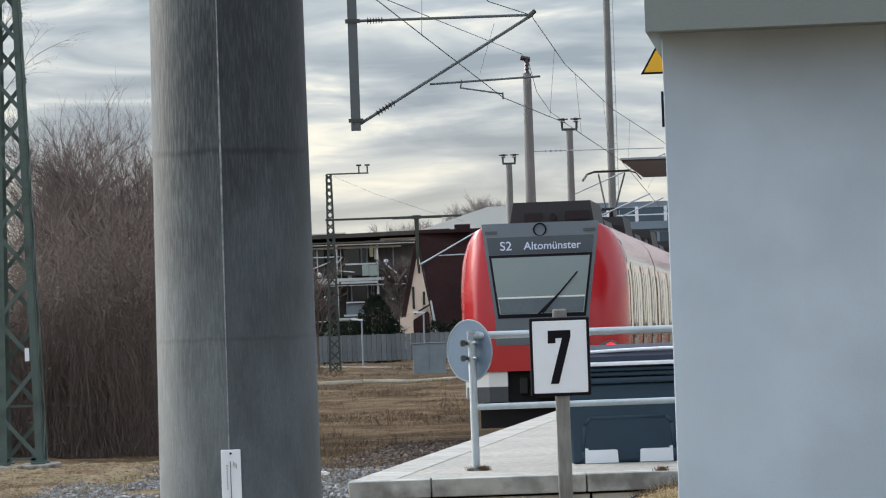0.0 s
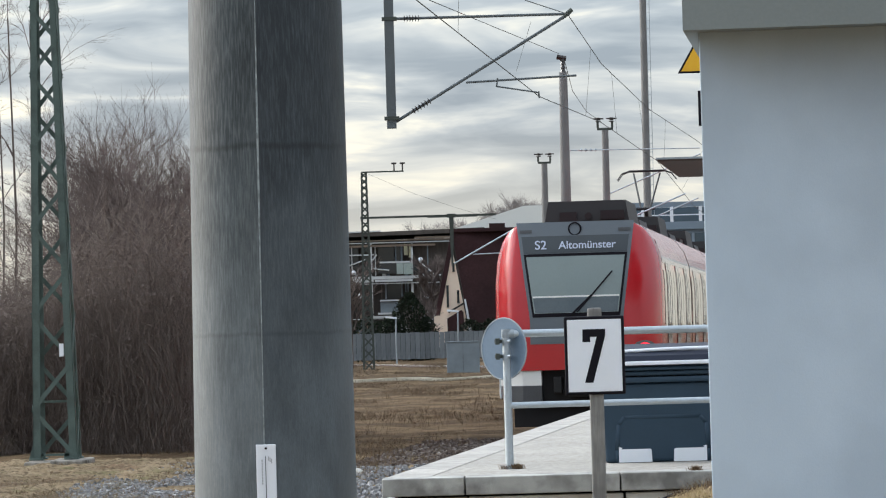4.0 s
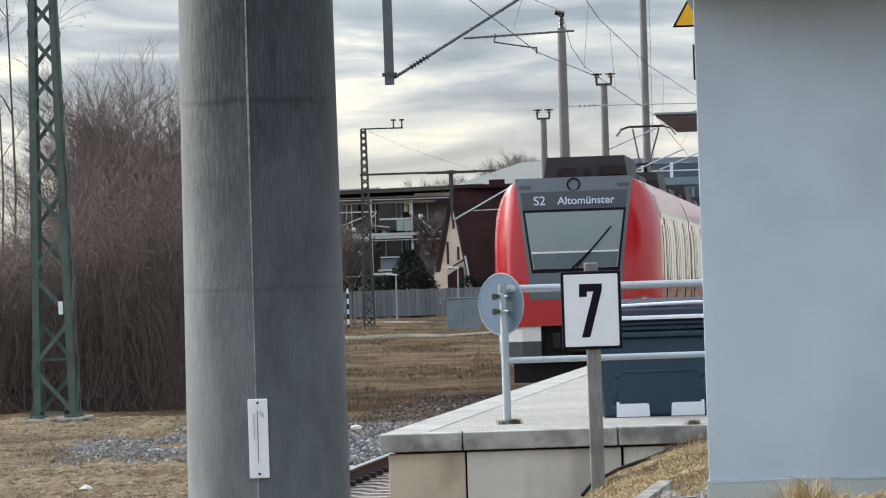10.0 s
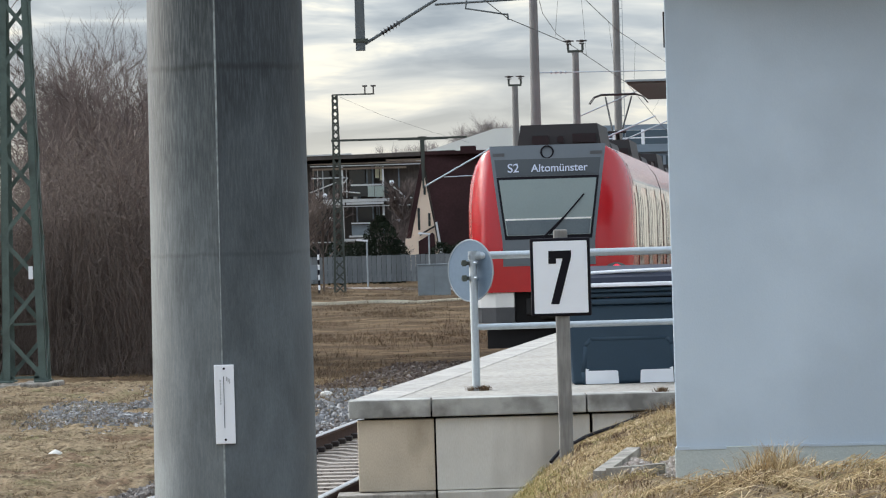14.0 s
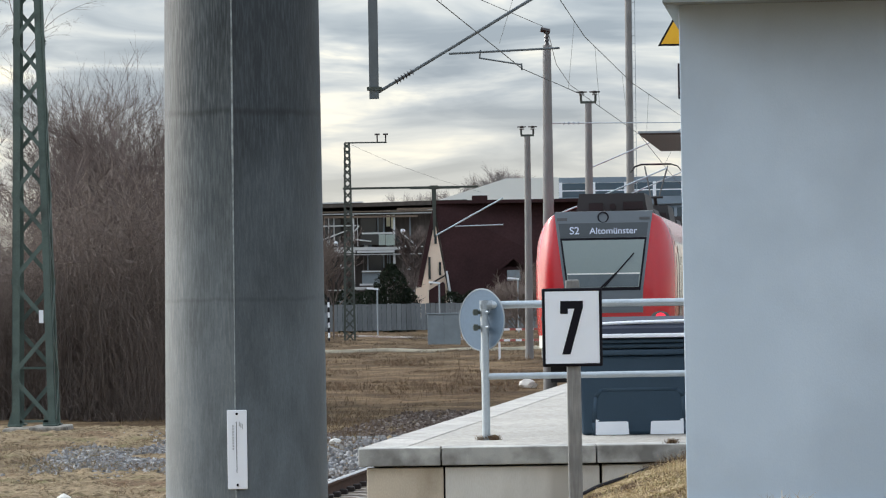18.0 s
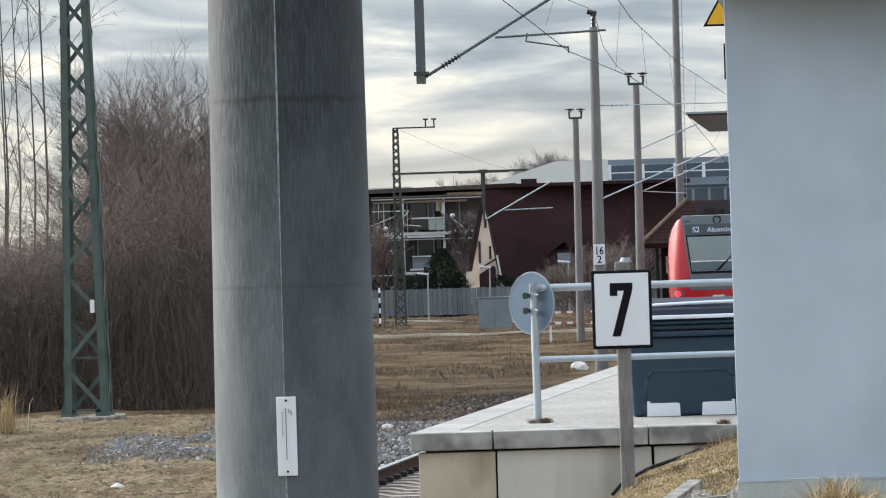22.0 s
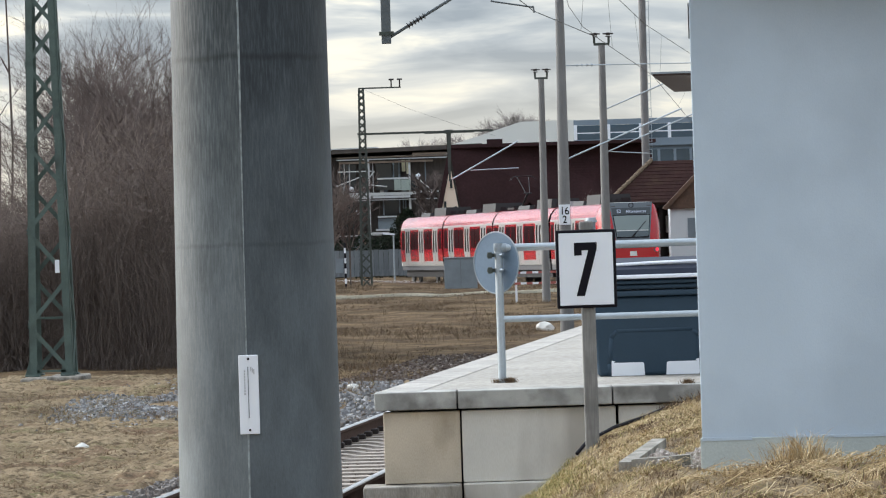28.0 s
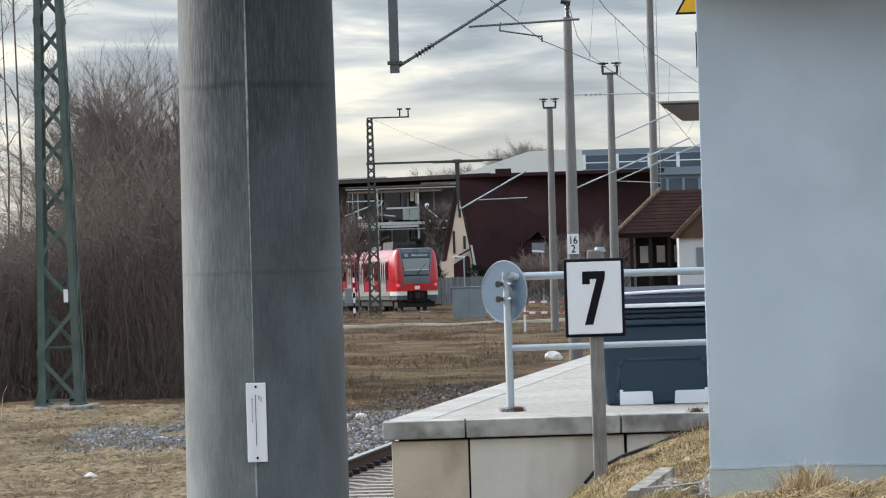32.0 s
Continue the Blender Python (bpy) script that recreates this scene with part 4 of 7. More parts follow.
# ---------------------------------------------------------------- masts
def lattice(owner, material, cx, cy, z0, z1, w0, w1, leg, bar, n, lean=0.0):
    """Four corner angles and zigzag bars on each side, each a part of the mast."""
    def c(i, z):
        t = (z - z0) / (z1 - z0)
        w = (w0 + (w1 - w0) * t) / 2
        sx, sy = ((-1, -1), (1, -1), (1, 1), (-1, 1))[i % 4]
        return Vector((cx + lean * t + sx * w, cy + sy * w, z))
    for i in range(4):
        a, b = c(i, z0), c(i, z1)
        sx, sy = ((-1, -1), (1, -1), (1, 1), (-1, 1))[i]
        bm = B()
        for wx, wy in ((leg, leg * .1), (leg * .1, leg)):
            vs = []
            for p in (a, b):
                k = 1 if p is a else .8
                x0, x1 = sorted((p.x, p.x - sx * wx * k))
                y0, y1 = sorted((p.y, p.y - sy * wy * k))
                vs.append([bm.verts.new(v) for v in ((x0, y0, p.z), (x1, y0, p.z), (x1, y1, p.z), (x0, y1, p.z))])
            for k in range(4):
                bm.faces.new((vs[0][k], vs[0][(k + 1) % 4], vs[1][(k + 1) % 4], vs[1][k]))
        part("corner_angle", bm, material, owner)
    lev = [z0]
    for k in range(n):
        lev.append(lev[-1] + (w0 + (w1 - w0) * k / n))
    f = (z1 - z0) / (lev[-1] - z0)
    lev = [z0 + (v - z0) * f for v in lev]
    for k in range(n):
        for i in range(4):
            a, b = (c(i, lev[k]), c(i + 1, lev[k + 1])) if (k + i) % 2 else (c(i + 1, lev[k]), c(i, lev[k + 1]))
            bm = B()
            strip(bm, a, b, bar, bar * .15, (0, 1, 0) if i % 2 == 0 else (1, 0, 0))
            part("lattice_bar", bm, material, owner)


def build_masts():
    g = thing("lattice_mast", (-7.0, 64, 0), "tall green painted steel lattice mast on a concrete base", "mast")
    lattice(g, "green", -6.99, 64.3, .06, 9.6, .75, .36, .132, .072, 15, -.04)
    for sx in (-1, 1):
        bm = B()
        slab(bm, [(-7.008 + sx * .43, 63.95, .07), (-7.008 + sx * .16, 63.95, .07), (-7.008 + sx * .22, 63.95, .30), (-7.008 + sx * .33, 63.95, .38)], (0, .02, 0))
        part("foot_gusset", bm, "green", g)
        for yy in (63.99, 64.61):
            bm = B()
            box(bm, -7.008 + sx * .30 - .12, -7.008 + sx * .30 + .12, yy - .14, yy + .14, .045, .075, .006)
            part("foot_plate", bm, "green", g)
    for z, y in ((.13, 63.97), (1.02, 64.6)):
        bm = B()
        box(bm, -7.31, -6.70, y - .02, y + .02, z - .02, z + .02)
        part("cross_tie", bm, "green", g)
    bm = B()
    tube(bm, (-6.655, 64.05, .1), (-6.655 - .0157 * 9, 64.05, 9.1), .015, n=6)
    part("earth_cable", bm, "green", g, "grey earthing cable down the mast")
    bm = B()
    box(bm, -7.05, -6.42, 63.62, 64.95, -.25, .045, .03)
    box(bm, -7.5, -7.05, 63.7, 64.9, -.25, .02, .03)
    part("foundation", bm, "footing", g)
    bm = B()
    box(bm, -6.863, -6.79, 63.80, 63.815, 1.788, 2.006)
    part("tag", bm, "white", g, "small white tag")

    f = thing("lattice_mast", (-5.61, 220, -.15), "distant dark steel lattice mast with a side beam", "mast")
    lattice(f, "farsteel", -5.62, 220.3, -.15, 11.45, .72, .34, .12, .09, 22)
    bm = B()
    box(bm, -5.75, -3.30, 220.1, 220.2, 11.42, 11.50)
    part("top_arm", bm, "farsteel", f)
    for x in (-3.85, -3.36):
        bm = B()
        box(bm, x - .04, x + .04, 220.1, 220.2, 11.5, 11.95)
        tube(bm, (x - .15, 220.15, 11.93), (x + .15, 220.15, 11.93), .05, n=6)
        part("insulator", bm, "insul", f)
    bm = B()
    box(bm, -5.9, 2.0, 220.15, 220.3, 8.74, 8.86)
    box(bm, -2.0, .9, 220.1, 220.2, 8.70, 8.74)
    part("side_beam", bm, "farsteel", f)
    bm = B()
    slab(bm, [(-.74, 220.1, 8.8), (-.46, 220.1, 8.8), (-.55, 220.1, 5.9), (-.66, 220.1, 5.9)], (0, .1, 0))
    box(bm, -.85, -.35, 220.05, 220.2, 8.68, 8.9)
    part("hanging_post", bm, "farsteel", f)
    for a, b, r in (((-.5, 220, 6.0), (3.4, 220, 8.1), .045), ((.6, 220, 6.5), (3.4, 220, 6.55), .032)):
        bm = B()
        tube(bm, a, b, r, n=8)
        part("cantilever", bm, "galv", f)

    def pole(x, y, top, r0, r1, label, group="concrete catenary masts"):
        m = thing("catenary_mast", (x, y, -.1), label, "mast", group)
        bm = B()
        tube(bm, (x - .05, y, -.3), (x, y, top), r0, r1, n=24)
        part("shaft", bm, "mast", m, smooth=False)
        return m

    def fork(m, x, y, top):
        bm = B()
        box(bm, x - .24, x + .24, y - .05, y + .05, top, top + .07)
        for s in (-1, 1):
            box(bm, x + s * .22 - .035, x + s * .22 + .035, y - .04, y + .04, top + .07, top + .28)
        part("fork", bm, "farsteel", m)
        for s in (-1, 1):
            bm = B()
            for k in range(3):
                tube(bm, (x + s * .20, y, top + .25 + k * .05), (x + s * .20, y, top + .28 + k * .05), .085 - .012 * k, n=8)
            tube(bm, (x + s * .2 - .16, y, top + .35), (x + s * .2 + .16, y, top + .35), .022, n=6)
            part("insulator", bm, "insul", m)

    m = pole(2.44, 88, 7.98, .165, .095, "round concrete catenary mast with a kilometre plate")
    bm = B()
    tube(bm, (2.44, 88, 7.95), (2.44, 88, 8.36), .04, n=10)
    for k in range(4):
        tube(bm, (2.44, 88, 7.98 + .09 * k), (2.44, 88, 8.05 + .09 * k), .07, .045, n=10)
    tube(bm, (2.3, 88, 8.35), (2.52, 88, 8.3), .06, n=8)
    part("insulator", bm, "insul", m)
    k = thing("kilometre_plate", (2.405, 87.8, 2.45), "white kilometre plate with black figures on a mast", "sign")
    bm = B()
    box(bm, 2.275, 2.535, 87.80, 87.815, 2.46, 2.93, .006)
    part("plate", bm, "white", k)
    for body, z in (("16", 2.70), ("2", 2.50)):
        cu = bpy.data.curves.new("figures", "FONT")
        cu.body, cu.size, cu.extrude, cu.offset, cu.align_x = body, .25, .001, .003, "CENTER"
        ob = new("figures", cu)
        ob.data.materials.append(M["black"])
        ob.parent = k
        ob.matrix_basis = Matrix.Translation(Vector((2.405, 87.797, z)) - Vector((2.405, 87.8, 2.45))) @ Matrix.Rotation(radians(90), 4, "X") @ Matrix.Diagonal((.85, 1, 1, 1))
    m = pole(4.42, 115, 8.02, .155, .10, "round concrete catenary mast with a forked top")
    fork(m, 4.42, 115, 8.02)
    m = pole(3.06, 138, 8.06, .155, .11, "round concrete catenary mast with a forked top")
    fork(m, 3.06, 138, 8.06)

    t = thing("radio_mast", (10.14, 207, 0), "tall slim grey radio mast with a ladder", "mast")
    bm = B()
    tube(bm, (10.14, 207, 0), (10.27, 207, 24), .235, .175, n=20)
    part("shaft", bm, "mast", t)
    bm = B()
    for x in (10.38, 10.55):
        tube(bm, (x - .05, 206.9, 1.0), (x + .05, 206.9, 23), .016, n=5)
    part("ladder_rail", bm, "galv", t)
    z = 1.2
    while z < 22:
        bm = B()
        box(bm, 10.33 + z * .0045, 10.50 + z * .0045, 206.88, 206.92, z, z + .025)
        part("ladder_rung", bm, "galv", t)
        z += .45


build_masts()


def insulator(bm, a, b, r, n=6):
    a, b = Vector(a), Vector(b)
    d = (b - a)
    for i in range(n):
        p = a + d * ((i + .2) / n)
        tube(bm, p, a + d * ((i + .55) / n), r, r * .55, n=10)


def build_overhead():
    y = 56.0
    p = thing("catenary_portal", (-1.03, y, 0), "steel portal with a hanging post and cantilever over the track", "catenary")
    bm = B()
    box(bm, -1.085, -.945, y - .06, y + .06, 5.05, 8.6)
    part("hanging_post", bm, "tube", p)
    bm = B()
    box(bm, -9.3, 9.3, y - .12, y + .12, 8.6, 8.9)
    part("cross_beam", bm, "galv_dull", p)
    for x in (-9.2, 9.2):
        bm = B()
        tube(bm, (x, y, -.2), (x, y, 8.9), .2, .15, n=16)
        part("leg", bm, "mast", p)
    bm = B()
    tube(bm, (-.95, y, 6.675), (1.62, y, 6.675), .021, n=10)
    part("top_tube", bm, "tube", p)
    bm = B()
    tube(bm, (-.95, y, 5.15), (1.66, y, 6.68), .024, n=10)
    part("bracket_tube", bm, "tube", p)
    bm = B()
    tube(bm, (.10, y, 5.70), (1.74, y, 5.76), .0165, n=10)
    part("registration_tube", bm, "tube", p)
    bm = B()
    tube(bm, (.55, y, 5.63), (1.18, y, 5.52), .012, n=8)
    tube(bm, (.55, y, 5.62), (.57, y, 5.75), .012, n=8)
    tube(bm, (1.17, y, 5.54), (1.18, y, 5.44), .014, n=8)
    part("steady_arm", bm, "tube", p)
    for q, w in (((-.80, y, 6.675), (-.55, y, 6.675)), ((-.70, y, 5.295), (-.42, y, 5.46))):
        bm = B()
        insulator(bm, q, w, .056)
        part("insulator", bm, "insul", p)
    for z in (5.2, 6.675):
        bm = B()
        box(bm, -1.12, -.90, y - .08, y + .08, z - .025, z + .025)
        part("clamp", bm, "farsteel", p)
    bm = B()
    tube(bm, (1.58, y, 6.64), (1.70, y, 6.74), .035, n=8)
    part("wire_clamp", bm, "farsteel", p)

    def wire(name, pts, r, label):
        bm = B()
        for a, b in zip(pts, pts[1:]):
            tube(bm, a, b, r, n=5, caps=False)
        return solid(name, bm, "wire", label, "wire", "overhead wires")

    wire("contact_wire", [(-3.6, 10, 5.5), (-.45, 39.4, 5.5), (1.18, 56.1, 5.47), (2.39, 64.2, 5.5), (4.13, 79.7, 5.5), (6.9, 112, 5.5), (9.4, 136, 5.5)], .0065, "thin contact wire over the track")
    wire("messenger_wire", [(-3.0, 12, 6.9), (-.6, 38, 6.6), (.95, 52.4, 6.58), (1.62, 55.6, 6.64), (2.47, 65.4, 6.58), (3.98, 79.5, 6.58), (5.93, 94.4, 6.6), (8.2, 115, 6.7)], .0065, "messenger wire with droppers above the contact wire")
    for s_ in (30, 44, 62, 68, 76, 84, 98):
        a = beside(s_, 0)
        def lerp(ps, yy):
            for q, w in zip(ps, ps[1:]):
                if q[1] <= yy <= w[1]:
                    t = (yy - q[1]) / (w[1] - q[1])
                    return tuple(q[i] + (w[i] - q[i]) * t for i in range(3))
        lo = lerp([(-3.6, 10, 5.5), (-.45, 39.4, 5.5), (1.18, 56.1, 5.47), (2.39, 64.2, 5.5), (4.13, 79.7, 5.5), (6.9, 112, 5.5)], s_)
        hi = lerp([(-3.0, 12, 6.9), (-.6, 38, 6.6), (.95, 52.4, 6.58), (1.62, 55.6, 6.64), (2.47, 65.4, 6.58), (3.98, 79.5, 6.58), (5.93, 94.4, 6.6), (8.2, 115, 6.7)], s_)
        wire("dropper_wire", [lo, hi], .003, "thin dropper between the overhead wires")
    wire("feeder_wire", [(-2.2, 30, 5.9), (-.455, 52, 6.62), (.545, 66, 7.36), (2.36, 88, 8.42)], .0065, "feeder wire running to a mast top")
    wire("feeder_wire", [(2.47, 88, 8.3), (2.86, 95, 7.98), (3.54, 105, 8.02), (4.2, 115, 8.36)], .0075, "sagging feeder wire between mast tops")
    wire("feeder_wire", [(.85, 56, 5.84), (1.09, 56, 6.58)], .003, "short tension wire on the cantilever")
    wire("feeder_wire", [(-5.35, 220, 11.34), (-3.0, 222, 10.3), (-.16, 225, 9.35), (2.2, 228, 8.7)], .0065, "slack thin wire from the lattice mast")
    for x, y, z, xe, ze, r in ((2.52, 88, 6.16, 5.56, 6.13, .012), (2.52, 88, 3.99, 5.2, 5.08, .018), (4.45, 115, 6.06, 7.3, 7.22, .020), (4.45, 115, 4.76, 7.2, 5.88, .019), (4.4, 115, 4.80, 5.85, 4.69, .013)):
        bm = B()
        tube(bm, (x, y, z), (xe, y, ze), r, n=8)
        if r < .0125:
            insulator(bm, (x + .25, y, z), (x + .7, y, z - .004), .04, 4)
        solid("cantilever_tube", bm, "galv", "grey cantilever tube reaching from a mast over the track", "cantilever", "cantilevers", at=(x, y, z))


build_overhead()


# ---------------------------------------------------------------- train
CAR = 13.0          # one car, coupling plane to coupling plane
HALF = [(0, 3.95), (.55, 3.945), (1.0, 3.915), (1.2, 3.80), (1.38, 3.56), (1.475, 3.25), (1.51, 2.75), (1.51, 1.95), (1.48, 1.30), (1.45, 1.0)]


def ring(scale=1.0, lift=0.0):
    r = [(x * scale, z - lift * max(0, (z - 2.6))) for x, z in HALF]
    return [(-x, z) for x, z in reversed(r)] + r[1:]


def loft(bm, sections):
    """sections: lists of points of one length, in order."""
    rows = [[bm.verts.new(p) for p in s] for s in sections]
    for a, b in zip(rows, rows[1:]):
        for i in range(len(a) - 1):
            bm.faces.new((a[i], a[i + 1], b[i + 1], b[i]))
    return rows


def between(lo, hi, s=1.0):
    """The right half of the outline between two heights, as (x, z)."""
    h = [(x * s, z) for x, z in reversed(HALF)]
    out_ = []
    for (xa, za), (xb, zb) in zip(h, h[1:]):
        for z in (lo, hi):
            if za < z < zb:
                out_.append((xa + (xb - xa) * (z - za) / (zb - za), z))
        if lo <= za <= hi:
            out_.append((xa, za))
        if lo <= zb <= hi:
            out_.append((xb, zb))
    return sorted(set(out_), key=lambda p: (p[1], -p[0]))


def side_band(bm, y0, y1, lo, hi, proud=0.0, sides=(-1, 1)):
    pr = between(lo, hi)
    for sx in sides:
        a = [bm.verts.new((sx * (x + proud), y0, z)) for x, z in pr]
        b = [bm.verts.new((sx * (x + proud), y1, z)) for x, z in pr]
        for i in range(len(pr) - 1):
            bm.faces.new((a[i], a[i + 1], b[i + 1], b[i]))


def nose(z, k=1.0):
    """How far the front stands back at a height: a rounded, raked cab."""
    return .10 + .30 * max(0, (z - 1.9) / 2.05) ** 1.6 * k


def face_half(z):
    """Half width of the body at a height."""
    h = [(x, zz) for x, zz in reversed(HALF)]
    for (xa, za), (xb, zb) in zip(h, h[1:]):
        if za <= z <= zb:
            return xa + (xb - xa) * (z - za) / (zb - za)
    return 1.45


def face_y(x, z, y0):
    """The cab's surface: y0 is its foremost plane; the front curves back at the sides."""
    w = max(.2, face_half(z))
    u = min(1, abs(x) / (w if z < 3.3 else max(w, 1.46 - .10 * (z - 3.3))))
    return y0 + nose(z) + .16 * u ** 2 + .55 * max(0, (u - .70) / .30) ** 2.4


def patch(bm, outline_at, zs, y0, out, n=10):
    """A patch on the cab: outline_at(z) gives left and right."""
    rows = []
    for z in zs:
        l, r = outline_at(z)
        rows.append([bm.verts.new((l + (r - l) * i / n, face_y(l + (r - l) * i / n, z, y0) - out, z)) for i in range(n + 1)])
    for a, b in zip(rows, rows[1:]):
        for i in range(n):
            bm.faces.new((a[i], a[i + 1], b[i + 1], b[i]))


def span(a, b, n):
    return [a + (b - a) * i / n for i in range(n + 1)]


def mask_half(z):
    return .84 + .22 * max(0, (z - 2.2) / 1.7)


def build_cab(car, y0):
    """The driver's end: y0 is its foremost plane, in the car's own metres, facing -y."""
    bm = B()
    n = 26
    rows = []
    zs = span(1.27, 3.60, 14) + [3.70, 3.78, 3.85, 3.90, 3.93]
    for z in zs:
        w = face_half(z)
        rows.append([bm.verts.new((w * (-1 + 2 * i / n), face_y(w * (-1 + 2 * i / n), z, y0), z)) for i in range(n + 1)])
    for a, b in zip(rows, rows[1:]):
        for i in range(n):
            bm.faces.new((a[i], a[i + 1], b[i + 1], b[i]))
    # sides run back to the car's first door
    for e in (0, n):
        col = [r[e] for r in rows]
        back = [bm.verts.new((v.co.x, y0 + 1.7, v.co.z)) for v in col]
        for i in range(len(col) - 1):
            bm.faces.new((col[i], col[i + 1], back[i + 1], back[i]))
    top = rows[-1]
    back = [bm.verts.new((v.co.x, y0 + 1.7, v.co.z + .015)) for v in top]
    for i in range(n):
        bm.faces.new((top[i], top[i + 1], back[i + 1], back[i]))
    cab = part("cab_front", bm, "red", car, "bright red rounded cab front", smooth=True)
    bm = B()
    patch(bm, lambda z: (-mask_half(z), mask_half(z)), span(1.74, 3.90, 16) + [3.932], y0, .008, 14)
    part("mask", bm, "traingrey", cab, "dark grey front mask", smooth=True)
    bm = B()
    w, yb = mask_half(3.93), face_y(0, 3.93, y0)
    for i in range(14):
        xa, xb = w * (-1 + i / 7), w * (-1 + (i + 1) / 7)
        q = [bm.verts.new(v) for v in ((xa, face_y(xa, 3.93, y0) - .009, 3.932), (xb, face_y(xb, 3.93, y0) - .009, 3.932), (xb, y0 + 1.72, 3.965), (xa, y0 + 1.72, 3.965))]
        bm.faces.new(q)
    part("brow", bm, "roofbox", cab, "pale grey roof edge above the mask", smooth=True)
    bm = B()
    patch(bm, lambda z: (-mask_half(z) + .055, mask_half(z) - .055), span(2.22, 3.36, 8), y0, .014, 12)
    part("screen_seal", bm, "black", cab, smooth=True)
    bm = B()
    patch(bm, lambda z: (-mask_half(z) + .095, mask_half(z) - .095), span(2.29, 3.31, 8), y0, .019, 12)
    part("windscreen", bm, "screen", cab, "pale greenish windscreen", smooth=True)
    bm = B()
    patch(bm, lambda z: (-mask_half(z) + .11, mask_half(z) - .11), (2.57, 2.60), y0, .024, 12)
    part("sun_blind_edge", bm, "trainwhite", cab, smooth=True)
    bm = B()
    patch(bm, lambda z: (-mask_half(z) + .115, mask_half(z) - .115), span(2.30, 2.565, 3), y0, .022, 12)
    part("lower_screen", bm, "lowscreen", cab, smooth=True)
    bm = B()
    patch(bm, lambda z: (-mask_half(z) + .06, mask_half(z) - .06), span(3.37, 3.68, 4), y0, .014, 12)
    part("display", bm, "displaydark", cab, "destination display", smooth=True)
    for body, x, size in (("S2", -.62, .23), ("Altomünster", .22, .20)):
        cu = bpy.data.curves.new("display_text", "FONT")
        cu.body, cu.size, cu.extrude, cu.align_x, cu.offset = body, size, .001, "CENTER", .002
        ob = new("display_text", cu)
        ob.data.materials.append(M["led"])
        ob.parent = cab
        ob.matrix_basis = Matrix.Translation((x, face_y(x, 3.43, y0) - .035, 3.445)) @ Matrix.Rotation(radians(78), 4, "X")
    bm = B()
    a = Vector((.02, face_y(0, 2.36, y0) - .05, 2.30))
    b = Vector((.66, face_y(.66, 3.0, y0) - .05, 3.02))
    tube(bm, a, b, .014, n=6)
    tube(bm, a + Vector((-.12, .02, -.06)), a + (b - a) * .42, .02, n=6)
    part("wiper", bm, "black", cab)
    bm = B()
    c = Vector((0, face_y(0, 3.80, y0) - .02, 3.80))
    for k in range(20):
        p0 = c + Vector((.11 * math.cos(k * math.pi / 10), 0, .11 * math.sin(k * math.pi / 10)))
        p1 = c + Vector((.11 * math.cos((k + 1) * math.pi / 10), 0, .11 * math.sin((k + 1) * math.pi / 10)))
        tube(bm, p0, p1, .016, n=5)
    part("top_lamp_ring", bm, "black", cab)
    for sx in (-1, 1):
        bm = B()
        patch(bm, lambda z, sx=sx: sorted((sx * .78, sx * 1.0)), (3.74, 3.80), y0, .016, 3)
        part("roof_vent", bm, "skirt", cab)
    for sx in (-1, 1):
        bm = B()
        patch(bm, lambda z, sx=sx: sorted((sx * (1.20 - .19 * math.sqrt(max(0, 1 - ((z - 1.64) / .125) ** 2))), sx * (1.20 + .19 * math.sqrt(max(0, 1 - ((z - 1.64) / .125) ** 2))))), span(1.516, 1.764, 8), y0, .010, 5)
        lamp = part("headlamp", bm, "lampglass", cab, "dark oval lamp cluster", smooth=True)
        bm = B()
        patch(bm, lambda z, sx=sx: sorted((sx * (1.21 - .105 * math.sqrt(max(0, 1 - ((z - 1.64) / .09) ** 2))), sx * (1.21 + .105 * math.sqrt(max(0, 1 - ((z - 1.64) / .09) ** 2))))), span(1.551, 1.729, 6), y0, .018, 4)
        part("tail_light", bm, "taillamp", lamp, "glowing red tail light", smooth=True)
    for lo, hi, m, nm in ((1.0, 1.27, "trainwhite", "bumper_band"), (.72, 1.0, "skirt", "lower_apron")):
        for sx in (-1, 1):
            bm = B()
            w = 1.46 if lo > .9 else 1.40
            pts = [(sx * .66, y0 + .16), (sx * 1.0, y0 + .2), (sx * 1.28, y0 + .38), (sx * w, y0 + .8), (sx * w, y0 + 1.7), (sx * .66, y0 + 1.7)]
            slab(bm, [(x, y, lo) for x, y in pts], (0, 0, hi - lo))
            part(nm, bm, m, cab)
    bm = B()
    box(bm, -.66, .66, y0 + .35, y0 + 1.6, .62, 1.3)
    part("coupler_bay", bm, "under", cab)
    bm = B()
    box(bm, -.17, .17, y0 + .02, y0 + .5, .78, 1.16, .03)
    box(bm, .25, .40, y0 + .2, y0 + .45, .85, 1.15, .02)
    box(bm, -.45, -.30, y0 + .2, y0 + .45, .85, 1.15, .02)
    part("coupler", bm, "roofgear", cab)
    bm = B()
    patch(bm, lambda z: (-.17, .17), (1.36, 1.58), y0, .012, 3)
    part("emblem", bm, "trainwhite", cab, "small pale square emblem")
    bm = B()
    box(bm, -1.2, 1.2, y0 + .55, y0 + 1.7, .25, .62)
    part("snow_plough", bm, "under", cab)


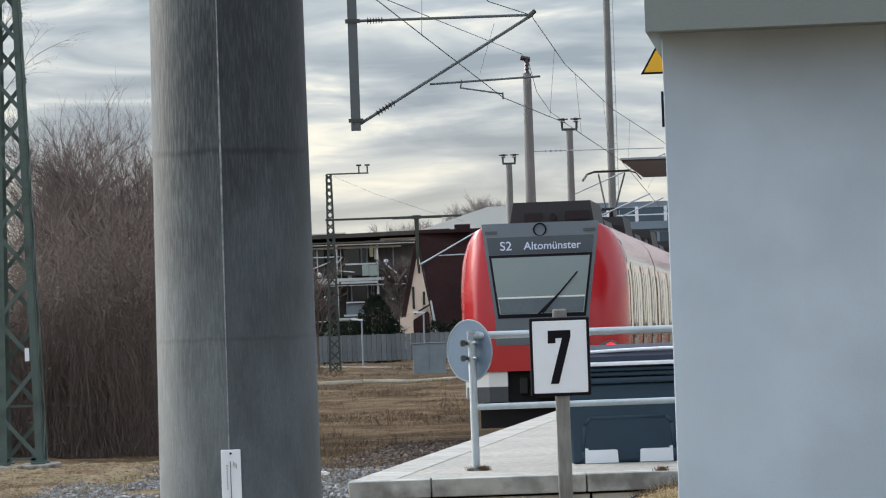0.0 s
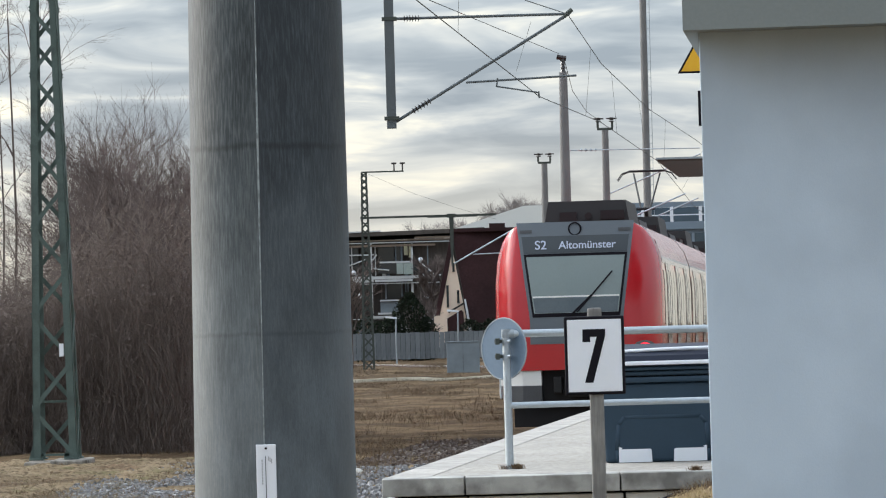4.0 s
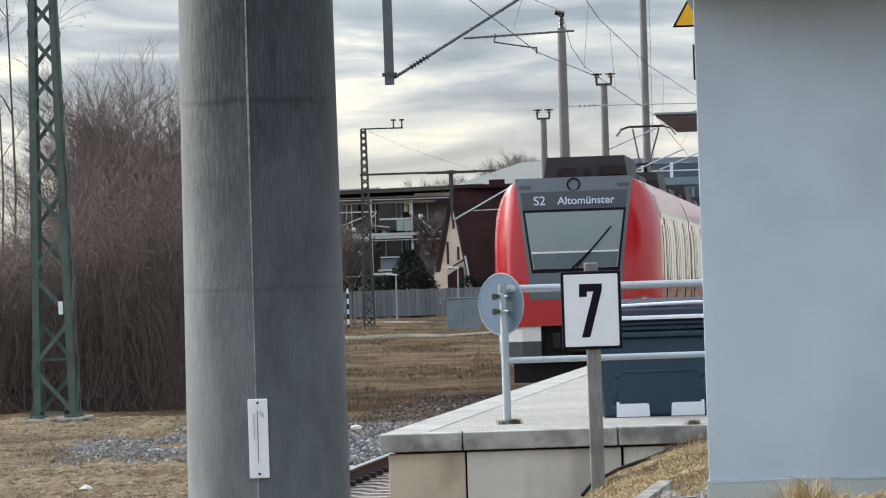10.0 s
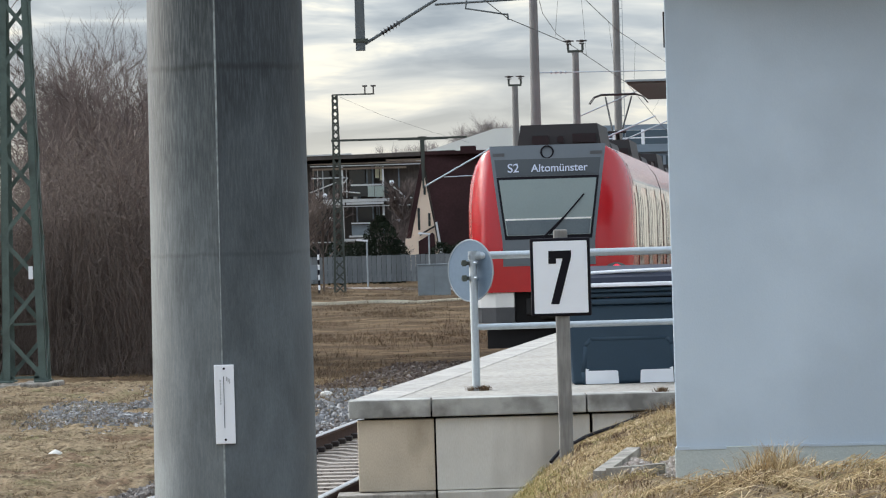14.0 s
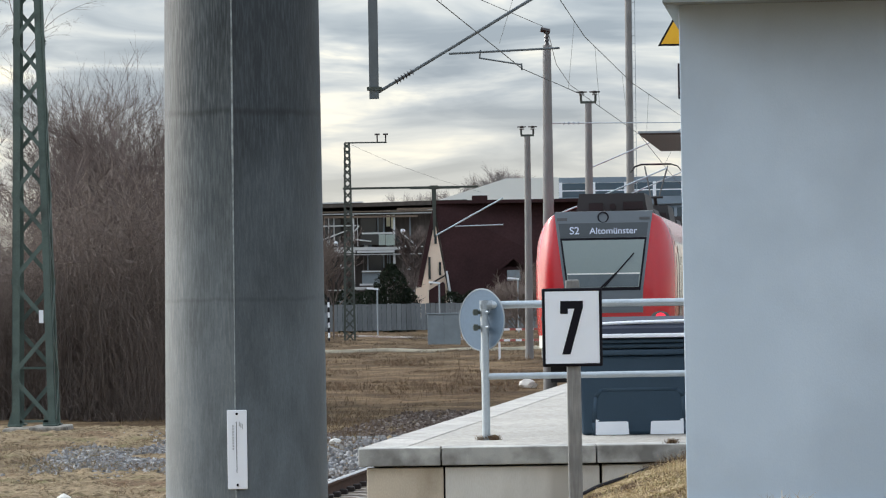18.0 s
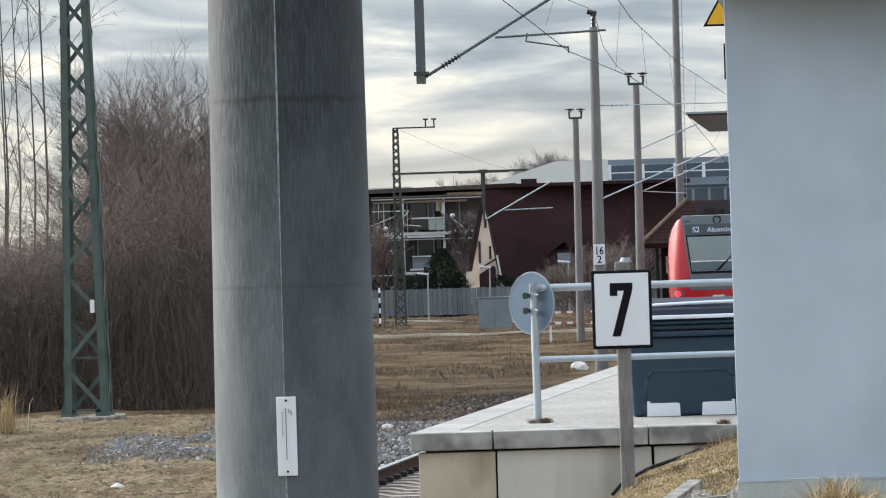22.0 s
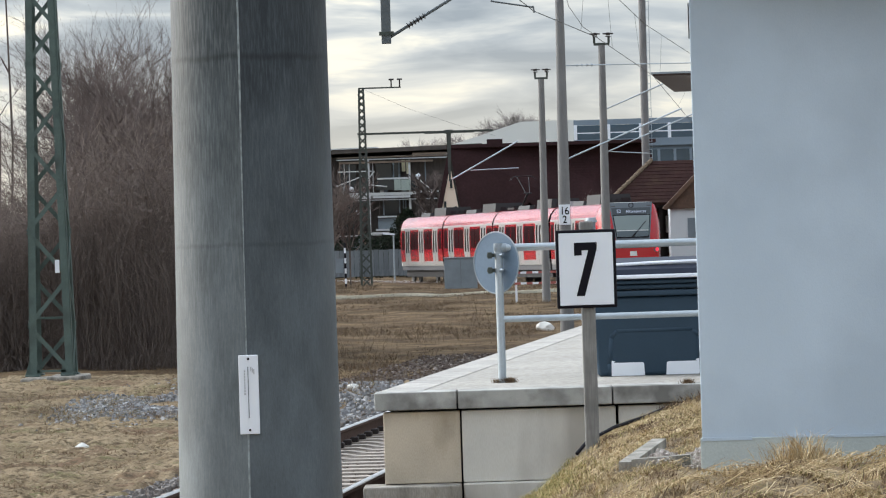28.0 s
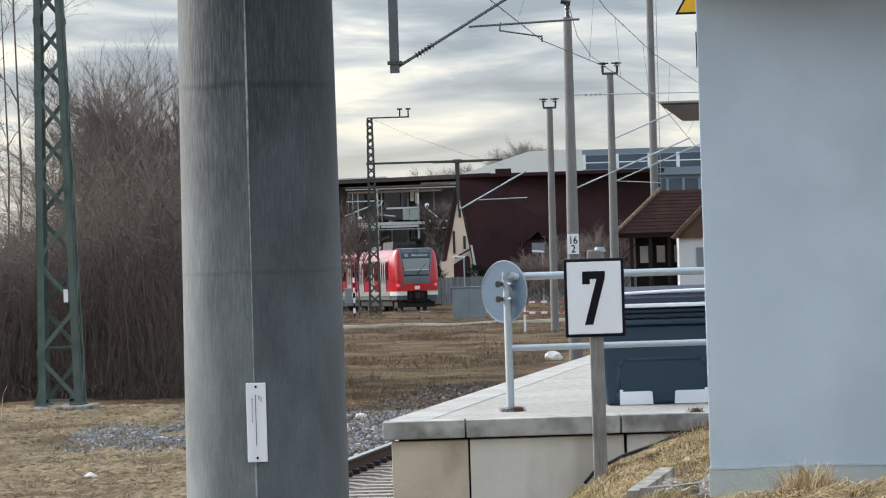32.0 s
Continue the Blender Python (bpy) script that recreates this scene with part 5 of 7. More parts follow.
def build_car(index, end):
    """One car; its own y runs from the end that trails to the end that leads. end: -1 cab behind, 1 cab ahead, 0 none."""
    car = thing("train_car", (0, 0, 0), ("red commuter train car with white doors" + (" and a driver's cab" if end else " and a pantograph" if index == 1 else "")), "train", "cars of the train")
    y0, y1 = -CAR / 2 + .12, CAR / 2 - .12
    if end == -1:
        y0 += 1.55
    if end == 1:
        y1 -= .75
    bm = B()
    side_band(bm, y0, y1, 1.27, 3.22)
    part("side_wall", bm, "sidered", car, smooth=True)
    bm = B()
    side_band(bm, y0, y1, 3.17, 3.29, .006)
    part("cantrail_stripe", bm, "doorwhite", car)
    bm = B()
    side_band(bm, y0, y1, 3.29, 3.44, .005)
    part("gutter_band", bm, "sidered", car)
    bm = B()
    loft(bm, [[(x, y, z) for x, z in [(-a, b) for a, b in between(3.285, 3.95)] + [(a, b) for a, b in reversed(between(3.285, 3.95))][1:]] for y in (y0, y1)])
    part("roof", bm, "gloss_roof", car, "glossy red roof", smooth=True)
    bm = B()
    side_band(bm, y0, y1, 1.0, 1.27, .004)
    part("sole_band", bm, "doorwhite", car)
    bm = B()
    for sx in (-1, 1):
        box(bm, sx * 1.36, sx * 1.44, y0, y1, .74, 1.0)
    box(bm, -1.44, 1.44, y0, y1, .96, 1.02)
    part("skirt", bm, "skirt", car)
    for ya, yb, yy in ((y0 - .1, y0 + .05, y0), (y1 - .05, y1 + .1, y1)):
        bm = B()
        loft(bm, [[(x, y, z) for x, z in ring(.93)] for y in (ya, yb)])
        bm.faces.new([bm.verts.new((x, yy, z)) for x, z in ring(.93)])
        part("gangway_bellows", bm, "under", car)
    L = y1 - y0
    step_ = L / 3
    for i in range(3):
        yc = y0 + step_ * (i + .5)
        for sx in (-1, 1):
            bm = B()
            side_band(bm, yc - .75, yc + .75, 1.02, 3.20, .012, (sx,))
            d = part("door", bm, "doorwhite", car, "pale grey double door", smooth=True)
            for o in (-.34, .34):
                bm = B()
                side_band(bm, yc + o - .15, yc + o + .15, 1.78, 3.06, .018, (sx,))
                part("door_window", bm, "doorglass", d, smooth=True)
            bm = B()
            side_band(bm, yc - .012, yc + .012, 1.02, 3.18, .016, (sx,))
            part("door_gap", bm, "black", d)
    cuts = [y0] + [y0 + step_ * (i + .5) + o for i in range(3) for o in (-.75, .75)] + [y1]
    for a, b in zip(cuts[::2], cuts[1::2]):
        if b - a < .9:
            continue
        k = 2 if b - a > 2.2 else 1
        w = (b - a - .35) / k
        for j in range(k):
            for sx in (-1, 1):
                bm = B()
                side_band(bm, a + .175 + j * w + .05, a + .175 + (j + 1) * w - .05, 1.98, 3.04, .009, (sx,))
                part("window", bm, "glass", car, smooth=True)
    bogies = [y0 + .2] if end != -1 else [y0 + 1.0]
    bogies.append(y1 - .2 if end != 1 else y1 - 1.0)
    for yc in bogies:
        bm = B()
        box(bm, -1.1, 1.1, yc - 1.5, yc + 1.5, .40, .62)
        bg = part("bogie", bm, "under", car)
        for dy in (-1.0, 1.0):
            for sx in (-.75, .75):
                bm = B()
                tube(bm, (sx - .06, yc + dy, .43), (sx + .06, yc + dy, .43), .43, n=20)
                part("wheel", bm, "skirt", bg)
    bm = B()
    box(bm, -1.25, 1.25, y0 + .3, y1 - .3, .34, .78)
    part("underfloor_box", bm, "under", car)
    gear = ((-.82, .80, 2.0, 5.2, .48, "roofgear"), (-.8, .8, L * .55, L * .55 + 2.6, .22, "roofgear"), (-.7, .7, L - 1.3, L - .5, .27, "roofbox"))
    for i, (xa, xb, ya, yb, h, m) in enumerate(gear):
        if m == "roofbox" and index != 0:
            continue
        bm = B()
        slab(bm, [(xa, y0 + ya, 3.93), (xb, y0 + ya, 3.93), (xb - .08, y0 + ya + .1, 3.93 + h), (xa + .08, y0 + ya + .1, 3.93 + h)], (0, yb - ya, 0))
        bx = part("roof_unit", bm, m, car, "dark roof equipment box" if m == "roofgear" else "pale roof equipment box")
        if m == "roofgear":
            bm = B()
            box(bm, xa + .3, xa + .62, y0 + ya - .03, y0 + ya + .05, 4.02, 4.2)
            box(bm, xb - .55, xb - .1, y0 + ya - .03, y0 + ya + .05, 4.05, 4.22)
            tube(bm, (.02, y0 + ya - .02, 4.12), (.02, y0 + ya + .05, 4.12), .07, n=10)
            part("roof_unit_vent", bm, "under", bx)
    if index == 1:
        yb = y0 + 11.3
        bm = B()
        box(bm, -.8, .8, yb - .8, yb + .8, 4.0, 4.1)
        pt = part("pantograph", bm, "roofgear", car, "raised dark pantograph")
        bm = B()
        tube(bm, (0, yb + .8, 4.1), (0, yb - .7, 4.85), .05, n=8)
        for sx in (-1, 1):
            tube(bm, (sx * .11, yb - .7, 4.85), (sx * .32, yb + .3, 5.74), .022, n=6)
        tube(bm, (-.22, yb - .7, 4.85), (.22, yb - .7, 4.85), .035, n=6)
        part("arm", bm, "roofgear", pt)
        bm = B()
        for dy in (-.2, .2):
            tube(bm, (-.42, yb + .3 + dy, 5.8), (.42, yb + .3 + dy, 5.8), .02, n=6)
            for sx in (-1, 1):
                tube(bm, (sx * .42, yb + .3 + dy, 5.8), (sx * .60, yb + .3 + dy, 5.74), .014, n=6)
                tube(bm, (sx * .60, yb + .3 + dy, 5.74), (sx * .72, yb + .3 + dy, 5.58), .012, n=6)
        part("collector", bm, "roofgear", pt)
    if end == -1:
        build_cab(car, -CAR / 2 + .02)
    if end == 1:
        build_far_cab(car)
    return car


def build_far_cab(car):
    """The leading end, seen only along its flank."""
    y1 = CAR / 2 - .87
    for lo, hi, m, nm in ((1.27, 3.95, "red", "cab_shell"), (.74, 1.27, "trainwhite", "cab_apron")):
        bm = B()
        secs = []
        for k in range(6):
            t = k / 5
            s = 1 - .16 * t ** 2.2
            secs.append([(x * s, y1 + .75 * t, min(z, 3.95 - .45 * t ** 2)) for x, z in [(-a, b) for a, b in between(lo, hi)] + [(a, b) for a, b in reversed(between(lo, hi))]])
        rows = loft(bm, secs)
        bm.faces.new(rows[-1])
        part(nm, bm, m, car, smooth=True)


CARS = [build_car(0, -1), build_car(1, 0), build_car(2, 0), build_car(3, 1)]


# ---------------------------------------------------------------- far buildings
def build_far():
    # timber-clad flats with balconies
    a = thing("apartment_building", (-5, 302, 0), "dark timber-clad apartment building with pale balconies", "building")
    bm = B()
    box(bm, -30, 1.6, 303, 315, -.3, 9.55)
    part("wall", bm, "timber", a)
    bm = B()
    slab(bm, [(-30, 301.3, 9.55), (1.8, 301.3, 9.95), (1.8, 301.3, 10.3), (-30, 301.3, 9.75)], (0, 14, 0))
    part("roof", bm, "cladding", a)
    bm = B()
    slab(bm, [(-30, 301.25, 9.78), (-6.5, 301.25, 10.17), (-6.5, 301.25, 10.27), (-30, 301.25, 9.90)], (0, 3, 0))
    part("roof_edge", bm, "slab", a)
    fronts = {
        ("cladding_panel", "cladding", 302.70): ((-3.89, -0.97, 6.68, 9.55),),
        ("soffit_line", "tanwood", 301.50): ((-9.64, -2.15, 8.97, 9.12), (-3.77, -0.93, 9.55, 9.70)),
        ("lit_window", "winlight", 302.60): ((-4.67, -4.37, 8.27, 9.17), (-4.29, -3.96, 8.08, 9.16)),
        ("window", "dkglass", 302.65): ((-9.67, -8.32, 7.06, 8.93), (-6.75, -5.48, 6.82, 8.99), (-5.30, -4.97, 6.79, 8.96), (-6.15, -5.01, 4.82, 6.02), (-9.77, -8.57, 3.77, 6.02)),
        ("balcony_post", "slab", 301.60): ((-7.48, -7.21, 6.93, 9.23), (-4.11, -3.96, 6.58, 9.18), (-7.42, -7.22, 3.49, 6.11), (-4.15, -3.97, 5.23, 6.12)),
        ("window_frame", "greybox", 302.50): ((-5.39, -5.28, 7.55, 9.04), (-4.94, -4.79, 7.65, 9.18), (-6.26, -6.14, 4.81, 6.04), (-4.98, -4.86, 4.98, 6.03), (-4.65, -4.56, 5.27, 5.99), (-4.47, -4.38, 5.27, 5.99), (-8.92, -8.80, 7.21, 8.93)),
        ("hand_rail", "slab", 301.20): ((-6.61, -3.95, 7.65, 7.78), (-3.57, -1.74, 6.55, 6.65), (-6.65, -5.13, 4.62, 4.74), (-6.84, -5.76, 3.57, 3.72), (-7.34, -5.54, 3.28, 3.46), (-3.12, -2.13, 3.64, 3.79), (-9.73, -7.04, 8.30, 8.39)),
        ("balcony_floor", "slab", 301.30): ((-7.17, -3.57, 6.38, 6.62), (-8.85, -7.14, 6.16, 6.64), (-7.02, -4.03, 6.17, 6.35)),
        ("dark_glass_panel", "dkglass", 301.25): ((-6.61, -5.29, 6.81, 7.65), (-3.93, -3.03, 6.74, 7.49)),
        ("glass_panel", "balglass", 301.20): ((-5.27, -4.75, 6.76, 7.62), (-4.72, -3.99, 6.73, 7.60)),
        ("curtain_slat", "timber", 301.60): ((-3.61, -3.48, 3.89, 6.44), (-3.39, -3.25, 3.88, 6.43), (-3.16, -3.03, 3.88, 6.42), (-2.94, -2.80, 3.87, 6.42), (-2.71, -2.58, 3.86, 6.41), (-2.49, -2.35, 3.86, 6.40), (-2.26, -2.13, 3.85, 6.40), (-2.04, -1.90, 3.84, 6.39)),
        ("grey_panel", "greybox", 301.40): ((-6.64, -5.23, 3.67, 4.54),),
        ("doorstep", "slab", 301.00): ((-3.07, -2.11, 3.32, 3.47), (-3.05, -2.33, 3.02, 3.20), (-3.08, -2.39, 2.79, 2.91), (-2.52, -2.31, 2.36, 2.78)),
        ("lower_wall", "cladding", 302.60): ((-4.00, -1.38, 2.97, 6.53),),
    }
    for (name, skin, y), rects in fronts.items():
        for x0, x1, z0, z1 in rects:
            bm = B()
            box(bm, x0, x1, y - .06, y + .06, z0, z1)
            part(name, bm, skin, a)
    for x0, x1, z in ((-30, -11, 6.4), (-30, -11, 3.55)):          # decks and panes further along
        bm = B()
        box(bm, x0, x1, 301.2, 303, z - .14, z + .15)
        part("balcony_floor", bm, "slab", a)
    for k in range(7):
        for z in (7.0, 4.1, 1.2):
            bm = B()
            box(bm, -29.5 + k * 2.7, -28.2 + k * 2.7, 302.93, 303.0, z - .3, z + 2.0)
            part("window", bm, "dkglass", a)
    for xa, za, xb, zb in ((-9.85, 7.21, -7.72, 7.98), (-7.15, 7.23, -5.86, 7.07), (-3.46, 7.71, -2.51, 6.89), (-7.43, 7.61, -6.81, 8.34)):
        bm = B()
        tube(bm, (xa, 301.1, za), (xb, 301.1, zb), .05, n=6)
        part("stay", bm, "slab", a)
    rc = random.Random(8)
    for k in range(54):          # pots and furniture on the decks
        x, z = rc.uniform(-9.5, -2.0), rc.choice((1.1, 2.2, 3.6, 6.75))
        bm = B()
        box(bm, x, x + rc.uniform(.08, .4), 301.7, 302.0, z - .3, z + rc.uniform(.0, .5))
        part("balcony_clutter", bm, rc.choice(("slab", "white", "timber", "greybox", "canopy", "tanwood")), a)
    for k in range(17):          # slim facade battens and drain pipes
        x, (z0, z1) = -9.7 + k * .46 + rc.uniform(-.1, .1), rc.choice(((6.7, 9.0), (3.7, 6.1), (1.0, 3.4)))
        bm = B()
        box(bm, x, x + rc.uniform(.05, .10), 301.9, 302.0, z0, z1)
        part("facade_batten", bm, rc.choice(("tanwood", "slab", "greybox", "cladding")), a)
    for z in (9.25, 9.42, 6.0, 3.2):
        bm = B()
        box(bm, -9.8, -1.0, 301.35, 301.45, z, z + .07)
        part("facade_ledge", bm, "slab" if z < 9.3 else "tanwood", a)
    for x, z in ((-8.7, 6.95), (-8.2, 5.1), (-3.35, 7.85), (-2.9, 4.9)):
        bm = B()
        bmesh.ops.create_icosphere(bm, subdivisions=2, radius=.2, matrix=Matrix.Translation((x, 301.1, z)))
        part("globe_lamp", bm, "white", a, smooth=True)

    # steep brown-roofed house with a cream gable
    h = thing("gable_house", (3, 291, 0), "house with a huge dark brown tiled roof and cream gable", "house")
    bm = B()
    slab(bm, [(-2.35, 289, 1.0), (-.76, 289, 8.3), (.5, 289, 1.0)], (0, .3, 0))
    part("gable_wall", bm, "cream", h)
    bm = B()
    vs = [(-.80, 289.2, 9.75), (.62, 288.8, .9), (16.5, 289.6, .9), (14.5, 292, 9.55)]
    slab(bm, vs, (0, 4, 0))
    part("roof", bm, "brownroof", h)
    for i in range(44):          # rows of tiles
        z = .95 + i * .2
        t = (z - .9) / 8.85
        bm = B()
        y = 288.8 + .4 * t
        xl, xr = .62 - 1.42 * t, 16.5 - 2.0 * t
        slab(bm, [(xl, y - .05, z), (xr, y + .79 + 1.6 * t, z), (xr, y + .84 + 1.6 * t, z + .19), (xl, y - .02, z + .19)], (0, .05, 0))
        part("tile_course", bm, "brownroof", h)
    bm = B()
    slab(bm, [(-2.72, 288.9, 1.0), (-2.38, 288.9, 1.0), (-.70, 288.9, 8.6), (-.82, 288.9, 9.7)], (0, .5, 0))
    part("barge_board", bm, "brownroof", h)
    bm = B()
    box(bm, -1, 15, 289.0, 292, 9.65, 9.9)
    part("ridge", bm, "brownroof", h)
    bm = B()
    box(bm, 2.1, 3.3, 289.3, 290.3, 9.6, 10.25)
    part("chimney", bm, "brownroof", h)
    for x, z0, z1 in ((-1.22, 3.9, 5.6), (-.42, 4.2, 5.2), (-.72, 6.6, 7.3)):
        bm = B()
        box(bm, x - .09, x + .09, 288.9, 289.02, z0, z1)
        part("window", bm, "dkglass", h)
    bm = B()
    slab(bm, [(-1.2, 288.7, 3.6), (.15, 288.7, 4.35), (.15, 288.7, 4.2), (-1.2, 288.7, 3.45)], (0, .1, 0))
    part("stair_rail", bm, "timber", h)
    bm = B()
    slab(bm, [(.02, 288.6, 4.5), (.16, 288.6, 4.5), (.62, 288.6, 1.6), (.40, 288.6, 1.6)], (0, .1, 0))
    part("verge_board", bm, "whitewall", h, "pale verge board beside the gable")
    bm = B()
    slab(bm, [(-1.9, 288.2, 2.7), (-.2, 288.2, 3.7), (-.05, 288.2, 3.5), (.0, 288.2, 1.0), (-1.9, 288.2, 1.0)], (0, .6, 0))
    part("porch", bm, "brownroof", h)
    bm = B()
    box(bm, -2.3, -1.3, 288.1, 288.8, 1.2, 3.3)
    part("porch_wall", bm, "cream", h, "tan boarded porch wall")
    for x, z in ((5.2, 4.6),):
        bm = B()
        slab(bm, [(x - 1.3, 288.4, z), (x, 288.4, z + 1.0), (x + 1.3, 288.4, z), (x + 1.2, 288.4, z - .2), (x, 288.4, z + .75), (x - 1.2, 288.4, z - .2)], (0, 1, 0))
        d = part("dormer", bm, "brownroof", h)
        bm = B()
        box(bm, x - 1.05, x + 1.05, 288.62, 289.4, z - 1.1, z + .1)
        part("dormer_wall", bm, "brownroof", d)
        bm = B()
        box(bm, x - .5, x + .5, 288.45, 288.6, z - .9, z - .1)
        part("dormer_window", bm, "greybox", d)

    w = thing("hall", (6, 332, 0), "low hall with a pale sloping roof", "building")
    bm = B()
    slab(bm, [(-1.6, 330, 10.75), (5.4, 330, 12.85), (10, 330, 12.9), (10, 330, 10.9), (-1.6, 330, 10.5)], (0, 12, 0))
    part("roof", bm, "hallroof", w)
    bm = B()
    box(bm, -1.4, 10, 330.2, 341, -.2, 10.6)
    part("wall", bm, "whitewall", w)

    b = thing("glass_building", (17, 340, 0), "blue-grey office building with a roof terrace railing", "building")
    bm = B()
    box(bm, 6.6, 40, 343, 356, -.2, 11.2)
    part("wall", bm, "blueframe", b)
    bm = B()
    box(bm, 6.5, 40, 342.6, 356, 10.75, 11.45)
    part("terrace_edge", bm, "blueframe", b)
    bm = B()
    box(bm, 6.9, 40, 342.7, 343, 12.75, 13.25)
    part("terrace_roof", bm, "blueframe", b)
    bm = B()
    box(bm, 7.4, 40, 345, 350, 11.4, 12.8)
    part("terrace_room", bm, "blueglass", b)
    for x in (7.6, 10.4, 13.4, 16.3, 18.9, 21.5, 24.1):
        bm = B()
        box(bm, x, x + .28, 342.6, 342.9, 11.4, 12.8)
        part("terrace_post", bm, "white", b)
    for z in (12.0,):
        bm = B()
        box(bm, 7.6, 30, 342.62, 342.7, z, z + .10)
        part("terrace_rail", bm, "white", b)
    for i in range(12):
        x = 13.8 + i * 1.45
        bm = B()
        box(bm, x, x + 1.2, 342.85, 343.0, 6.8, 10.4)
        p = part("window", bm, "blueglass", b)
        bm = B()
        box(bm, x + 1.2, x + 1.45, 342.75, 342.98, 6.6, 10.5)
        part("mullion", bm, "blueframe", p)

    s = thing("shed", (11.5, 201, 0), "small station shed with mossy brown tiled roof", "shed")
    bm = B()
    slab(bm, [(7.65, 199.1, 4.05), (16, 199.1, 4.05), (16, 202, 6.3), (10.2, 202, 6.3)], (0, .06, -.12))
    part("roof", bm, "shedroof", s, "front slope of brown tiles")
    bm = B()
    slab(bm, [(7.65, 205, 4.05), (7.65, 199.1, 4.05), (10.2, 202, 6.3)], (.08, 0, -.1))
    part("hip_slope", bm, "shedroof", s)
    bm = B()
    slab(bm, [(16, 205, 4.05), (7.65, 205, 4.05), (10.2, 202, 6.3), (16, 202, 6.3)], (0, -.06, -.12))
    part("rear_slope", bm, "shedroof", s)
    for k in range(11):          # hip tiles
        a, b = Vector((7.63, 199.08, 4.09)), Vector((10.2, 201.98, 6.36))
        bm = B()
        tube(bm, a.lerp(b, k / 11), a.lerp(b, (k + 1.1) / 11), .13, .10, n=8)
        part("hip_tile", bm, "verge", s, "mossy pale hip tile")
    for k in range(12):
        t = k / 12
        bm = B()
        slab(bm, [(7.65 + 2.55 * t, 199.07 + 2.9 * t, 4.08 + 2.25 * t), (16, 199.07 + 2.9 * t, 4.08 + 2.25 * t), (16, 199.33 + 2.9 * t, 4.26 + 2.25 * t), (7.75 + 2.55 * t, 199.33 + 2.9 * t, 4.26 + 2.25 * t)], (0, .02, -.03))
        part("tile_course", bm, "shedroof", s)
    bm = B()
    box(bm, 7.75, 16, 199.2, 199.45, 3.82, 4.06)
    part("eaves", bm, "shed_shade_wood", s)
    # back wall coloured near black for the shade inside the shed
    bm = B()
    box(bm, 8.9, 16, 203.8, 204, -.2, 4.1)
    part("back_wall", bm, "shed_shade_wood", s)
    for x in (8.5, 9.5, 10.5, 12.4):
        bm = B()
        box(bm, x - .09, x + .09, 199.4, 199.6, -.2, 3.9)
        part("post", bm, "shed_shade_wood", s)
    # white panes stand in for daylight seen through the open shed
    for x in (9.35, 10.25, 11.2):
        bm = B()
        box(bm, x - .22, x + .22, 203.74, 203.8, 2.5, 3.4)
        part("window", bm, "whitewall", s, "white pane standing in for daylight seen through the shed")
    c = thing("white_annex", (12.6, 198, 0), "white rendered annex with a brown tiled roof", "house")
    bm = B()
    box(bm, 10.85, 17, 197, 199, -.2, 3.9)
    part("wall", bm, "whitewall", c)
    bm = B()
    slab(bm, [(10.45, 196.6, 3.75), (10.65, 196.6, 3.65), (13.6, 196.6, 6.6), (13.6, 196.6, 6.9)], (0, .5, 0))
    slab(bm, [(10.6, 196.8, 3.7), (13.5, 196.8, 6.7), (17, 196.8, 6.7), (17, 196.8, 3.7)], (0, .2, 0))
    part("roof", bm, "annexroof", c)
    bm = B()
    box(bm, 11.75, 12.35, 196.9, 197.05, 2.2, 3.2)
    part("window", bm, "greybox", c)

    f = thing("timber_fence", (-3, 276, 0), "long grey vertical-board timber fence", "fence", kind="structure")
    me = None
    x = -24.0
    i = 0
    while x < 14:
        y = 278 + (x + 9) * .12
        bm = B()
        box(bm, -.17, .17, -.03, .03, 0, 1.95)
        if me is None:
            me = finish(bm)
            me.materials.append(M["fence"])
        else:
            bm.free()
        o = new("board", me)
        o.parent = f
        o.matrix_basis = Matrix.Translation((x + 3, y - 276 + (i % 2) * .03, .12 + .02 * math.sin(i * 1.7))) 
        x += .36
        i += 1
    for z in (.55, 1.5):
        bm = B()
        tube(bm, (-24, 278 - 15 * .12 + .08, z), (14, 278 + 23 * .12 + .08, z), .05, n=6)
        part("fence_rail", bm, "fence", f)

    g = thing("relay_cabinet", (-.12, 190.3, -.1), "flat grey trackside cabinet", "cabinet")
    bm = B()
    box(bm, -.946, .703, 190, 190.5, -.08, 1.49, .02)
    part("housing", bm, "greybox", g)
    bm = B()
    box(bm, -.99, .745, 189.96, 190.54, 1.49, 1.55, .02)
    part("roof", bm, "greybox", g)
    bm = B()
    box(bm, -.128, -.118, 189.99, 190.01, .05, 1.45)
    part("door_seam", bm, "skirt", g)

    sp = thing("striped_post", (-6.8, 219, -.15), "black and white banded marker post with a small box", "post")
    for k in range(9):
        bm = B()
        tube(bm, (-6.8, 219, -.15 + k * .295), (-6.8, 219, .145 + k * .295), .062, n=10)
        part("band", bm, "white" if k % 2 else "black", sp)
    bm = B()
    box(bm, -7.35, -6.92, 218.9, 219.1, .75, 1.6, .02)
    part("box", bm, "greybox", sp, "pale grey box on the post")

    p = thing("path_edge", (-2, 166, 0), "pale concrete edge along a field path", "kerb", kind="structure")
    for i in range(26):
        x = -16 + i * 1.0
        bm = B()
        g0, g1 = land(x, 166 + .15 * x), land(x + 1, 166.15 + .15 * x)
        slab(bm, [(x, 166 + .15 * x, g0 - .1), (x + .985, 166 + .15 * (x + 1), g1 - .1), (x + .985, 166.5 + .15 * (x + 1), g1 - .1), (x, 166.5 + .15 * x, g0 - .1)], (0, 0, .235))
